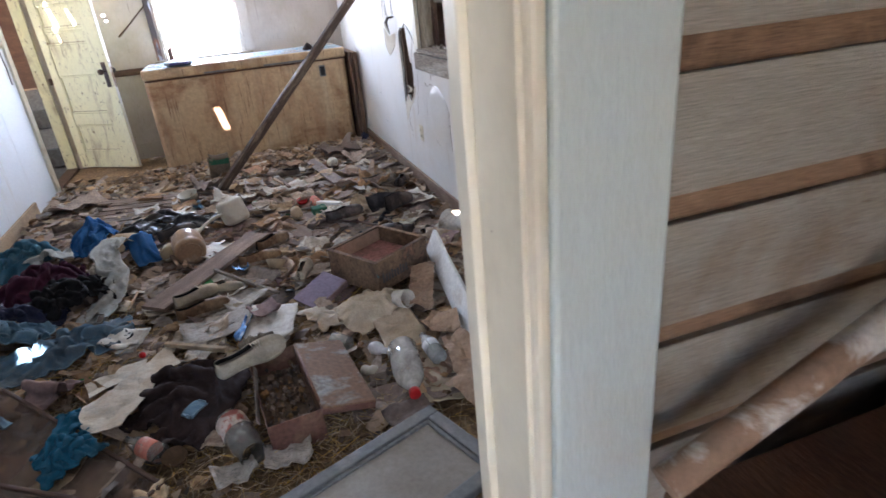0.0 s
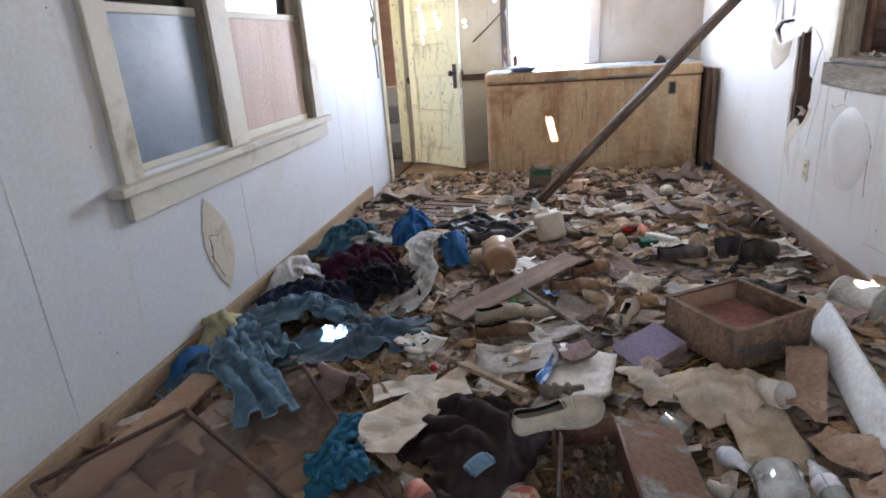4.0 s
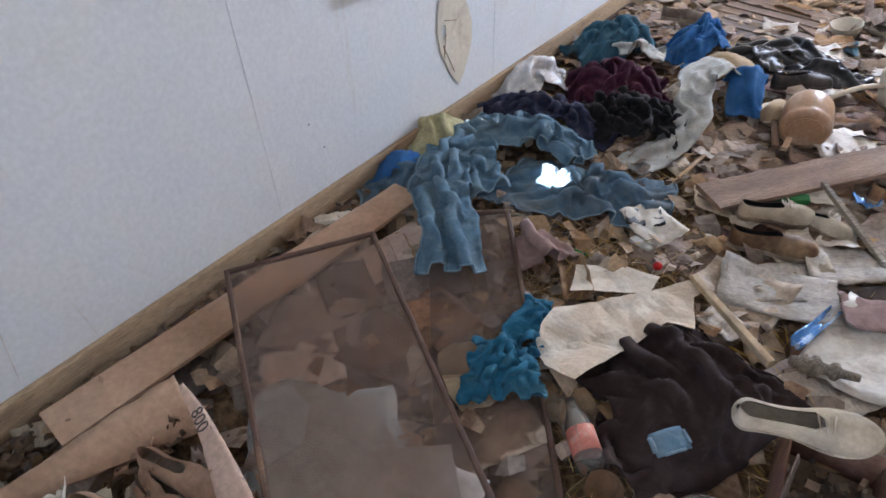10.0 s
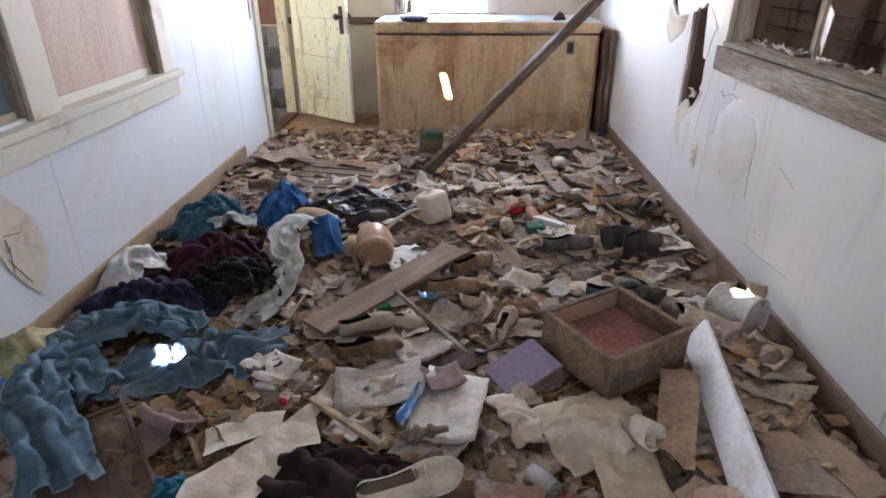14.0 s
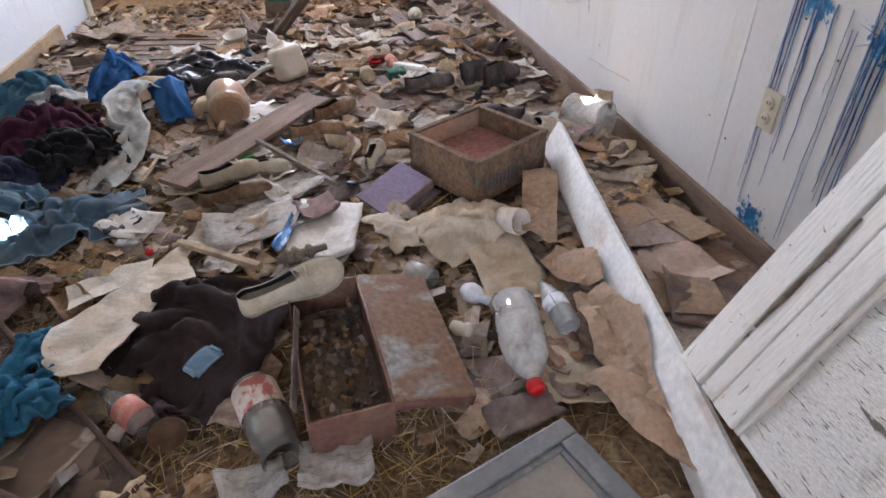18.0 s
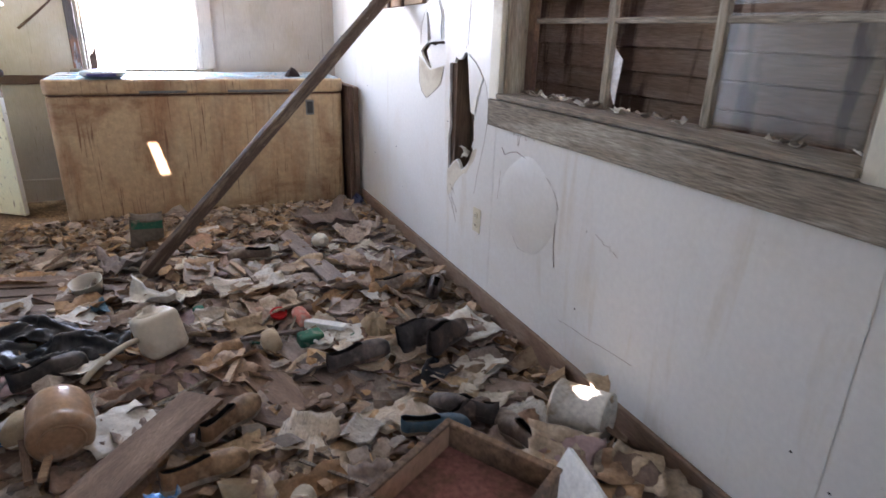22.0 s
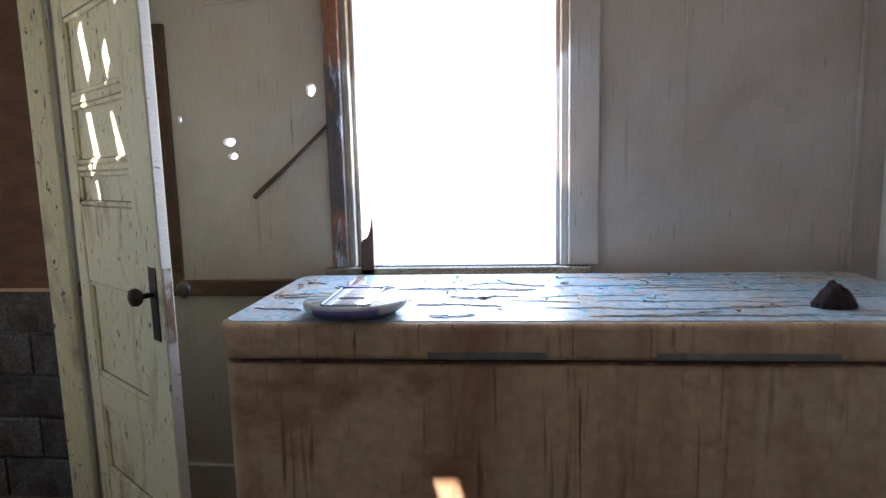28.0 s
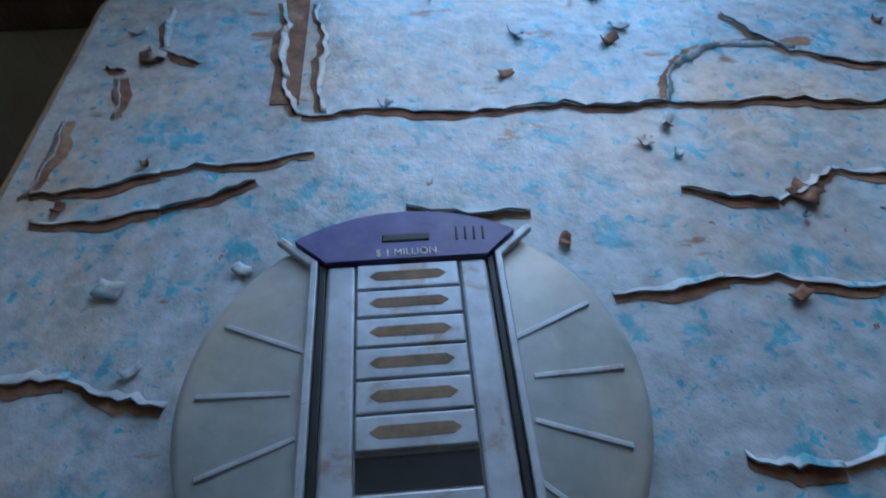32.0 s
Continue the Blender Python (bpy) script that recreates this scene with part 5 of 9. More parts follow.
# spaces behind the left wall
# unseen wall; its opening is added for the passage fill
structure("side_wall", plate(rect(5.55, 7.2, -0.26, ZC), [rect(5.66, 6.30, 0.92, 1.92)], 0.05, Matrix.Translation((-1.25, 0, 0)) @ ARM), PLYWOOD, "brown plywood lining of the passage, unseen, with an added opening")
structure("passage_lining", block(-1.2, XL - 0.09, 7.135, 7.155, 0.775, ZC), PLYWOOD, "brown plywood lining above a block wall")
structure("lining_edge", block(-1.2, XL - 0.09, 7.128, 7.134, 0.775, 0.79), LATH, "pale lower edge of the plywood")
bw = structure("block_wall", block(-1.2, XL - 0.09, 7.16, 7.20, -0.26, 0.80), MORTAR, "concrete block wall beyond the doorway")
me = mesh("block", block(0.006, 0.394, -0.02, 0.02, 0.006, 0.194, 0.008))
for j in range(-1, 4):
    for i in range(4):
        if -1.42 + 0.4 * i + 0.2 * (j % 2) < -0.33:
            part("block", me, BLOCK, bw, "", pose(-1.18 + 0.4 * i - 0.2 * (j % 2) * (i > 0), 7.155 + 0.004 * ((i + j) % 2), 0.0 + 0.2 * j - 0.02))
structure("side_partition", block(-2.7, XL - 0.09, 5.50, 5.55, -0.26, 2.42), SIDEWALL, "plain partition")
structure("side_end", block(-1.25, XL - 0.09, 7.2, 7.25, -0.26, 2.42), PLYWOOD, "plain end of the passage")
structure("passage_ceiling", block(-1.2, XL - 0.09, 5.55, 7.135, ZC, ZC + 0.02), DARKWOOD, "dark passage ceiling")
structure("side_room_end", block(-2.7, XL - 0.09, 0.9, 0.95, -0.26, 2.42), SIDEWALL, "yellowed side room wall")
bm = plate(rect(0.95, 5.5, -0.26, 2.42), [rect(4.10, 5.15, 0.9, 1.95)], 0.05, Matrix.Translation((-2.70, 0, 0)) @ ARM)
structure("side_room_wall", bm, SIDEWALL, "yellowed side room wall with a window")
structure("back_wall_outer", block(2.1, 3.8, 6.95, 7.0, 0, 2.42), SIDING, "outer boards beside the far window")
# ---- large things ----
# chest freezer
FX0, FX1, FY0, FY1, FT = 1.045, 2.875, 6.087, 6.735, 0.91
fz = thing("chest_freezer", "long chest freezer, cream enamel stained with rust, peeling pale lid", "freezer", pose((FX0 + FX1) / 2, (FY0 + FY1) / 2, 0))
o = Matrix.Translation((-(FX0 + FX1) / 2, -(FY0 + FY1) / 2, 0))


def fp(name, bm, mat, parent=None, label=""):
    bmesh.ops.transform(bm, matrix=o, verts=bm.verts)
    return part(name, bm, mat, parent or fz, label)


def slab(x0, x1, y0, y1, z0, z1, rc, re, seg=8):
    """A slab with rounded plan corners and rounded edges."""
    bm = bmesh.new()
    rings = []
    prof = [(re * (1 - math.sin(a)), re * (1 - math.cos(a))) for a in (0, 0.4, 0.8, 1.2, math.pi / 2)]
    levels = [(d_in, z0 + d_z) for d_in, d_z in prof] + [(d_in, z1 - d_z) for d_in, d_z in prof[::-1]]
    for inset, z in levels:
        ring = []
        for cx, cy, a0 in ((x1 - rc, y1 - rc, 0), (x0 + rc, y1 - rc, 90), (x0 + rc, y0 + rc, 180), (x1 - rc, y0 + rc, 270)):
            for k in range(seg + 1):
                a = radians(a0 + 90 * k / seg)
                ring.append(bm.verts.new((cx + (rc - inset) * math.cos(a), cy + (rc - inset) * math.sin(a), z)))
        rings.append(ring)
    n = len(rings[0])
    for a, b in zip(rings, rings[1:]):
        for k in range(n):
            bm.faces.new((a[k], a[(k + 1) % n], b[(k + 1) % n], b[k])).smooth = True
    bm.faces.new(rings[0][::-1])
    bm.faces.new(rings[-1])
    return bm


fp("body", slab(FX0, FX1, FY0, FY1, 0.02, 0.803, 0.05, 0.012), FREEZER)
fp("seal", slab(FX0 + 0.004, FX1 - 0.004, FY0 + 0.004, FY1 - 0.004, 0.8035, 0.809, 0.048, 0.002), RUSTBARE, None, "brown perished lid seal")
fp("seal", slab(FX0 + 0.007, FX1 - 0.007, FY0 + 0.007, FY1 - 0.007, 0.8095, 0.8155, 0.045, 0.002), DARKWOOD, None, "dark lid gap")
lid = fp("lid", slab(FX0 - 0.006, FX1 + 0.006, FY0 - 0.010, FY1, 0.816, FT - 0.003, 0.055, 0.016), FREEZER, None, "cream lid")
fp("lid_skin", slab(FX0 + 0.008, FX1 - 0.008, FY0 + 0.006, FY1 - 0.013, FT - 0.012, FT, 0.045, 0.004), FREEZER_TOP, lid, "pale blue enamel flaking off in plates")
fp("bare_strip", block(1.255, 1.282, 6.485, 6.70, FT + 0.0002, FT + 0.0012), RUSTBARE, lid, "rusty bare strip")
fp("lid_trim", block(FX0 + 0.52, FX0 + 0.80, FY0 - 0.0125, FY0 - 0.009, 0.822, 0.838, 0.001), GREYFRAME, lid)
fp("lid_trim", block(FX0 + 1.05, FX0 + 1.45, FY0 - 0.0125, FY0 - 0.009, 0.822, 0.838, 0.001), GREYFRAME, lid)
b = fp("badge", block(2.605, 2.665, FY0 - 0.006, FY0 + 0.002, 0.66, 0.765, 0.004), GREYFRAME, None, "small grey framed switch plate")
fp("badge_face", block(2.615, 2.655, FY0 - 0.0075, FY0 - 0.005, 0.672, 0.753, 0.002), BLACKM, b)
fp("foot_rail", block(FX0 + 0.05, FX1 - 0.05, FY0 + 0.03, FY1 - 0.03, 0.0, 0.03), RUSTBARE)


# lifted plates of enamel and the rusty seams between them
def flake_ridge(x0, y0, x1, y1, seed, lift=0.010, w=0.018, wander=1.0):
    """A curled edge of enamel with bare metal beside it."""
    n = max(10, int(110 * math.hypot(x1 - x0, y1 - y0)))
    a = bmesh.new()
    c = bmesh.new()
    dx, dy = x1 - x0, y1 - y0
    L = math.hypot(dx, dy)
    nx_, ny_ = -dy / L, dx / L
    ra, rc = [], []
    for i in range(n + 1):
        t = i / n
        k = 0.028 * wander * math.sin(math.pi * t) * noise.noise(Vector((3.5 * t * L * 3, seed, 0))) + 0.006 * noise.noise(Vector((60 * t * L, seed, 4))) + 0.003 * noise.noise(Vector((170 * t * L, seed, 6)))
        px, py = x0 + dx * t + nx_ * k, y0 + dy * t + ny_ * k
        taper = math.sin(math.pi * min(1, max(0, t))) ** 0.5 if wander > 0.5 else 0.8 + 0.2 * math.sin(math.pi * t)
        ww = w * (0.4 + 0.9 * abs(noise.noise(Vector((4 * t, seed, 2))))) * taper
        hh = lift * (0.4 + abs(noise.noise(Vector((6 * t, seed, 9))))) * taper
        ra.append((a.verts.new((px - nx_ * ww * 0.9, py - ny_ * ww * 0.9, FT + 0.0006)), a.verts.new((px - nx_ * ww * 0.3, py - ny_ * ww * 0.3, FT + 0.4 * hh)), a.verts.new((px, py, FT + hh))))
        rc.append((c.verts.new((px - nx_ * ww * 0.2, py - ny_ * ww * 0.2, FT + 0.0009)), c.verts.new((px + nx_ * ww * 1.1, py + ny_ * ww * 1.1, FT + 0.0009))))
    for p, q in zip(ra, ra[1:]):
        for k in range(2):
            a.faces.new((p[k], p[k + 1], q[k + 1], q[k])).smooth = True
    for p, q in zip(rc, rc[1:]):
        c.faces.new((p[0], p[1], q[1], q[0]))
    ext = bmesh.ops.extrude_face_region(a, geom=list(a.faces))
    bmesh.ops.translate(a, vec=(0, 0, 0.0012), verts=[g for g in ext["geom"] if isinstance(g, bmesh.types.BMVert)])
    fp("bare_seam", c, RUSTBARE, lid, "rusty bare seam")
    fp("curled_enamel", a, FREEZER_TOP, lid, "curled enamel edge")


LINES = (((1.28, 6.431), (1.156, 6.414), (1.059, 6.394)), ((1.235, 6.40), (1.164, 6.374), (1.069, 6.362)), ((1.261, 6.483), (1.245, 6.539), (1.231, 6.681)), ((1.283, 6.485), (1.271, 6.677)), ((1.827, 6.462), (1.602, 6.477), (1.449, 6.477), (1.266, 6.483)),
         ((1.602, 6.477), (1.628, 6.536), (1.689, 6.57), (1.765, 6.558)), ((1.857, 6.516), (1.753, 6.548), (1.71, 6.626)), ((1.773, 6.368), (1.713, 6.379), (1.651, 6.346), (1.579, 6.368)), ((1.711, 6.259), (1.58, 6.276), (1.496, 6.268)),
         ((1.202, 6.207), (1.138, 6.231), (1.066, 6.238)), ((1.658, 6.165), (1.597, 6.14), (1.543, 6.151)), ((1.091, 6.563), (1.07, 6.57)), ((1.06, 6.489), (1.059, 6.394)), ((1.452, 6.35), (1.355, 6.359)), ((1.16, 6.57), (1.12, 6.60), (1.115, 6.68)), ((1.09, 6.55), (1.10, 6.49)))
SEGS = [(a[0] + 0.02, a[1] - 0.015, b[0] + 0.02, b[1] - 0.015) for line in LINES for a, b in zip(line, line[1:])]
for s, q in enumerate(SEGS + [(1.8, 6.35, 2.2, 6.37), (1.9, 6.5, 2.6, 6.52), (1.85, 6.22, 2.3, 6.20), (2.2, 6.43, 2.7, 6.42), (2.0, 6.30, 2.5, 6.28), (2.3, 6.62, 2.8, 6.60), (2.1, 6.60, 2.4, 6.58), (2.4, 6.33, 2.82, 6.35), (1.95, 6.13, 2.5, 6.14), (2.55, 6.18, 2.84, 6.20), (1.75, 6.32, 1.95, 6.28)]):
    flake_ridge(*q, s + 1 if s >= len(SEGS) else 0.5, 0.004 + 0.0015 * (s % 3), 0.008 + 0.002 * (s % 2), 1.0 if s >= len(SEGS) else 0.25)
r = random.Random(3)
for k in range(22):
    x, y = r.uniform(1.30, 2.72), r.uniform(6.12, 6.68)
    if x > 1.85:
        flake_ridge(x, y, min(2.84, x + r.uniform(0.08, 0.32)), y + r.uniform(-0.03, 0.03), 40 + k, r.uniform(0.004, 0.008), r.uniform(0.004, 0.009))
r = random.Random(5)
for k in range(60):
    w_ = r.uniform(0.006, 0.024)
    bm = sheet(w_, w_ * r.uniform(0.4, 1.0), k, 0.006, 0.004, 0.001, 3, 0.4)
    bmesh.ops.transform(bm, matrix=pose(r.uniform(FX0 + 0.06, FX1 - 0.06), r.uniform(FY0 + 0.06, FY1 - 0.05), FT + 0.0005, r.uniform(-8, 8), 0, r.uniform(0, 180)), verts=bm.verts)
    fp("enamel_flake", bm, FREEZER_TOP if k % 3 else RUSTBARE, lid)
solo("rag_scrap", cloth(0.05, 0.035, 0.04, 31, 12), BROWNC, "small dark rag on the freezer lid", "rag", at(2.55, 6.22, FT + 0.012))

# toy disc on the freezer
DC = (1.374, 6.174)
toy = thing("toy_disc", "round grey plastic game disc with silver steps on the freezer", "toy", pose(DC[0], DC[1], FT + 0.010) @ Matrix.Diagonal((0.95, 0.95, 0.95, 1)))
R = 0.138
part("shell", lathe([(R * 0.86, 0.004), (R * 0.97, 0.010), (R, 0.020), (R * 0.985, 0.029), (R * 0.94, 0.034), (0.0002, 0.036)], 64), DISC_GREY, toy)
# foot's dark colour takes in the shadow below the rim
part("foot", lathe([(R * 0.60, -0.0095), (R * 0.78, -0.006), (R * 0.90, 0.004), (R * 0.95, 0.010), (0.0002, 0.011)], 48), DISC_DARK, toy, "dark teal underside with the rim's shadow in its colour")
bm = bmesh.new()
rows = []
for k in range(25):
    a = radians(-128 + 76 * k / 24)
    rows.append([bm.verts.new((R * q * math.cos(a), R * q * math.sin(a), z)) for q, z in ((0.93, 0.006), (0.995, 0.010), (1.006, 0.018), (0.999, 0.026))])
for p_, q_ in zip(rows, rows[1:]):
    for k in range(3):
        bm.faces.new((p_[k], p_[k + 1], q_[k + 1], q_[k])).smooth = True
e = bmesh.ops.extrude_face_region(bm, geom=list(bm.faces))
bmesh.ops.scale(bm, vec=(0.98, 0.98, 1), verts=[g for g in e["geom"] if isinstance(g, bmesh.types.BMVert)])
part("front_band", bm, DISC_PURPLE, toy, "violet front band")
for sx in (-1, 1):
    part("rail", block(sx * 0.043 - 0.009, sx * 0.043 + 0.009, -0.118, 0.088, 0.0355, 0.0390, 0.002), DISC_SILVER, toy, "silver rail with worn foil")
    part("groove", block(sx * 0.0555 - 0.0025, sx * 0.0555 + 0.0025, -0.115, 0.090, 0.0350, 0.0380, 0.001), BLACKM, toy, "dark groove beside the rail")
    part("edge", block(sx * 0.0610 - 0.0025, sx * 0.0610 + 0.0025, -0.112, 0.094, 0.0350, 0.0405, 0.001), DISC_SILVER, toy, "raised silver edge")
    part("arm", block(-0.003, 0.003, 0, 0.034, 0.034, 0.0395, 0.0015, pose(sx * 0.061, 0.092, 0, 0, 0, -sx * 48)), DISC_SILVER, toy)
    for k in range(5):
        a = radians(90 - sx * (66 + 22 * k))
        part("ray", block(0.070, 0.124, -0.0016, 0.0016, 0.0335, 0.0358, 0.0006, pose(0, 0, 0, 0, 0, math.degrees(a))), DISC_SILVER, toy, "thin raised ray on the shell")
for k in range(10):
    y = 0.0775 - 0.0207 * k
    if k == 6:
        part("gap", block(-0.033, 0.033, y - 0.009, y + 0.009, 0.0352, 0.0365), BLACKM, toy, "dark gap in the ladder")
        continue
    s = part("step", block(-0.033, 0.033, y - 0.0095, y + 0.0095, 0.0355, 0.0400, 0.001), DISC_SILVER, toy, "silver step with a brown slot")
    bm = bmesh.new()
    vs = [bm.verts.new((u, y + v, 0.0403)) for u, v in ((-0.025, 0), (-0.020, 0.0036), (0.020, 0.0036), (0.025, 0), (0.020, -0.0036), (-0.020, -0.0036))]
    f = bm.faces.new(vs)
    e = bmesh.ops.extrude_face_region(bm, geom=[f])
    bmesh.ops.translate(bm, vec=(0, 0, -0.004), verts=[g for g in e["geom"] if isinstance(g, bmesh.types.BMVert)])
    part("slot", bm, DISC_SLOT, s)
# violet crown: an arc plate at the head
bm = bmesh.new()
low, top = [], []
for k in range(15):
    a = radians(57 + 66 * k / 14)
    low.append((0.076 * math.cos(a) / math.cos(radians(57)) * 0.70, 0.090))
    top.append((0.137 * math.cos(a), 0.131 * math.sin(a)))
vs = [bm.verts.new((x, y, 0.028)) for x, y in low + top[::-1]]
f = bm.faces.new(vs)
e = bmesh.ops.extrude_face_region(bm, geom=[f])
bmesh.ops.translate(bm, vec=(0, 0, 0.014), verts=[g for g in e["geom"] if isinstance(g, bmesh.types.BMVert)])
crown = part("crown", bm, DISC_PURPLE, toy, "violet head plate")
part("window", block(-0.016, 0.016, 0.104, 0.110, 0.0415, 0.0428, 0.001), BLACKM, crown, "dark slot")
for k in range(4):
    part("vent", block(0.030 + 0.006 * k, 0.0315 + 0.006 * k, 0.104, 0.115, 0.0415, 0.0428, 0.0004, pose(0, 0, 0, 0, 0, -2)), BLACKM, crown)
fc = bpy.data.curves.new("print", "FONT")
fc.body, fc.size, fc.align_x, fc.align_y, fc.extrude = "$ 1 MILLION", 0.0075, "CENTER", "CENTER", 0.0003
tx = new("text_print", fc)
dg = bpy.context.evaluated_depsgraph_get()
tme = bpy.data.meshes.new_from_object(tx.evaluated_get(dg))
bpy.data.objects.remove(tx)
tme.materials.clear()
part("lettering", tme, WHITEINK, crown, "white printed lettering", pose(0, 0.0945, 0.0424))

# dark boards standing between freezer and wall
solo("board", block(2.895, 2.925, 6.00, 6.70, 0.0, 0.86, 0.004), DARKWOOD, "dark stained board standing beside the freezer", "board")
solo("board", block(2.945, 2.985, 6.06, 6.72, 0.0, 0.85, 0.004, Matrix.Translation((0, 0, 0))), BASE, "brown board standing against the wall", "board")

# leaning beam and the lath on the wall
def beam(name, a, b, w, h, mat, label, cat, roll=0.0, bevel=0.005, wob=0.0, seed=0):
    a, b = Vector(a), Vector(b)
    L = (b - a).length
    n = 14
    bm = bmesh.new()
    rings = []
    for i in range(n + 1):
        x = L * i / n
        dy, dz = (wob * noise.noise(Vector((4 * x, seed, q))) for q in (0, 5))
        k = 1 + 0.10 * noise.noise(Vector((5 * x, seed, 8)))
        c = [(-1, -0.8), (-0.8, -1), (0.8, -1), (1, -0.8), (1, 0.8), (0.8, 1), (-0.8, 1), (-1, 0.8)]
        rings.append([bm.verts.new((x, u * w / 2 * k + dy, v * h / 2 * k + dz)) for u, v in c])
    for p, q in zip(rings, rings[1:]):
        for k in range(8):
            bm.faces.new((p[k], p[(k + 1) % 8], q[(k + 1) % 8], q[k]))
    bm.faces.new(rings[0][::-1])
    bm.faces.new(rings[-1])
    m = Matrix.Translation(a) @ (b - a).to_track_quat("X", "Z").to_matrix().to_4x4() @ pose(0, 0, 0, roll, 0, 0)
    return solo(name, bm, mat, label, cat, m)


beam("timber", (1.53, 4.90, 0.05), (2.955, 5.24, 1.455), 0.043, 0.064, POLEWOOD, "long dark timber leaning against the wall", "timber", 10, wob=0.006)
pole = bpy.data.objects["timber"]
for x_, q_ in ((0.35, 0.01), (0.9, -0.008), (1.62, 0.006), (1.9, 0.0)):
    part("nail", lathe([(0.0015, 0.028), (0.0015, 0.040), (0.004, 0.041), (0.004, 0.0425), (0.0002, 0.043)], 8, m=Matrix.Translation((x_, q_, 0))), IRON, pole, "bent rusty nail")
part("split", block(0.25, 1.75, -0.0012, 0.0012, 0.028, 0.0335), BLACKM, pole, "long drying crack")
beam("splinter", (2.90, 5.22, 1.40), (2.965, 5.25, 1.41), 0.03, 0.02, DARKWOOD, "split end of the leaning timber", "splinter")
solo("lath", block(XR - 0.022, XR - 0.001, 4.82, 5.74, 1.365, 1.415, 0.003, Matrix.Translation((0, 5.2, 1.39)) @ Matrix.Rotation(radians(-1), 4, "X") @ Matrix.Translation((0, -5.2, -1.39))), LATH, "reddish bare lath nailed to the wall", "lath")
for y in (5.33, 5.10):
    solo("nail_block", block(XR - 0.035, XR - 0.0225, y - 0.015, y + 0.015, 1.36, 1.42, 0.003), DARKWOOD, "dark wooden block nailed on the lath", "block")

# leaning panel door, flaked white
P0 = Vector((2.475, 1.695, 0.170))
U = Vector((0.544, 0.055, 0.837)).normalized()
W = (Vector((-0.19, -1, 0.055)) - U * Vector((-0.19, -1, 0.055)).dot(U)).normalized()
N = U.cross(W).normalized()
if N.x > 0:
    N = -N
FM = Matrix(((W.x, U.x, N.x, P0.x), (W.y, U.y, N.y, P0.y), (W.z, U.z, N.z, P0.z), (0, 0, 0, 1)))
ld = thing("leaning_door", "broken panelled door, flaking white paint with dark streaks, leaning on the wall", "door", FM)


def ragged_board(w0, w1, u0, ul, ur, z0, z1, seed, rough_end=0.012):
    """A board of the door whose upper end is broken off along a slant from ul to ur."""
    n = 9
    top = [(w1 + (w0 - w1) * k / n, ur + (ul - ur) * k / n + rough_end * noise.noise(Vector((5.3 * k, seed, 2)))) for k in range(n + 1)]
    bm = plate([(w0, u0), (w1, u0)] + top, [], z1 - z0, Matrix.Translation((0, 0, z0)))
    bmesh.ops.bevel(bm, geom=[e for e in bm.edges if e.is_manifold and e.calc_face_angle(0) > 0.8], offset=0.003, segments=2, affect="EDGES", profile=0.5)
    return bm


for nm, bm, mat in (("stile", ragged_board(0.0, 0.086, 0.0, 0.585, 0.555, -0.02, 0.018, 1), DOOR_S), ("stile_strip", ragged_board(0.096, 0.142, 0.0, 0.515, 0.53, -0.02, 0.017, 2), DOOR_S),
                    ("stile_strip", ragged_board(0.146, 0.212, 0.0, 0.525, 0.50, -0.02, 0.0185, 3), DOOR_S), ("split_core", ragged_board(0.084, 0.100, 0.02, 0.52, 0.50, -0.02, 0.004, 4), BAREGREY),
                    ("panel", block(0.20, 0.88, 0.0, 0.52, -0.012, 0.002, 0.002), DOOR_W), ("rail", ragged_board(0.19, 0.88, 0.515, 0.655, 0.645, -0.02, 0.019, 6), DOOR_S),
                    ("stile_upper", block(-0.01, 0.17, 0.675, 0.965, -0.022, 0.012, 0.004), DOOR_W), ("panel", block(0.17, 0.88, 0.66, 0.965, -0.014, 0.000, 0.002), DOOR_W), ("top_rail", block(-0.012, 0.88, 0.955, 0.985, -0.024, 0.016, 0.004), DOOR_S)):
    part(nm, bm, mat, ld)
for q in ((0.212, 0.228, 0.0, 0.515, 0.0, 0.012), (0.228, 0.88, 0.500, 0.516, 0.0, 0.012), (0.228, 0.88, 0.0, 0.012, 0.0, 0.008)):
    part("moulding", block(*q, 0.004), DOOR_S, ld)
for k, (w0, u0, w1, u1, th) in enumerate(((-0.004, 0.63, 0.20, 0.500, 0.038), (0.03, 0.675, 0.36, 0.640, 0.026), (0.88, 0.655, 0.26, 0.650, 0.012), (0.205, 0.505, 0.60, 0.508, 0.012), (0.10, 0.42, 0.094, 0.16, 0.014))):
    bm = bmesh.new()
    rows = []
    for t in range(15):
        f = t / 14
        c = Vector((w0 + (w1 - w0) * f, u0 + (u1 - u0) * f, 0.0195))
        d = Vector((-(u1 - u0), w1 - w0, 0)).normalized()
        hw = th * 0.5 * (math.sin(math.pi * min(0.97, max(0.03, f))) ** 0.6) * (1 + 0.55 * noise.noise(Vector((5 * f, k, 1))))
        rows.append([bm.verts.new(c + d * hw * (q + 0.35 * noise.noise(Vector((7 * f, k, 6)))) + Vector((0, 0, 0.003 * (1 - q * q)))) for q in (-1, -0.3, 0.4, 1.1 + 0.4 * noise.noise(Vector((9 * f, k, 4))))])
    for a_, b2 in zip(rows, rows[1:]):
        for q in range(3):
            bm.faces.new((a_[q], a_[q + 1], b2[q + 1], b2[q]))
    e = bmesh.ops.extrude_face_region(bm, geom=list(bm.faces))
    bmesh.ops.translate(bm, vec=(0, 0, -0.012), verts=[g for g in e["geom"] if isinstance(g, bmesh.types.BMVert)])
    part("bare_patch", bm, BAREGREY, ld, "bare grey split wood")
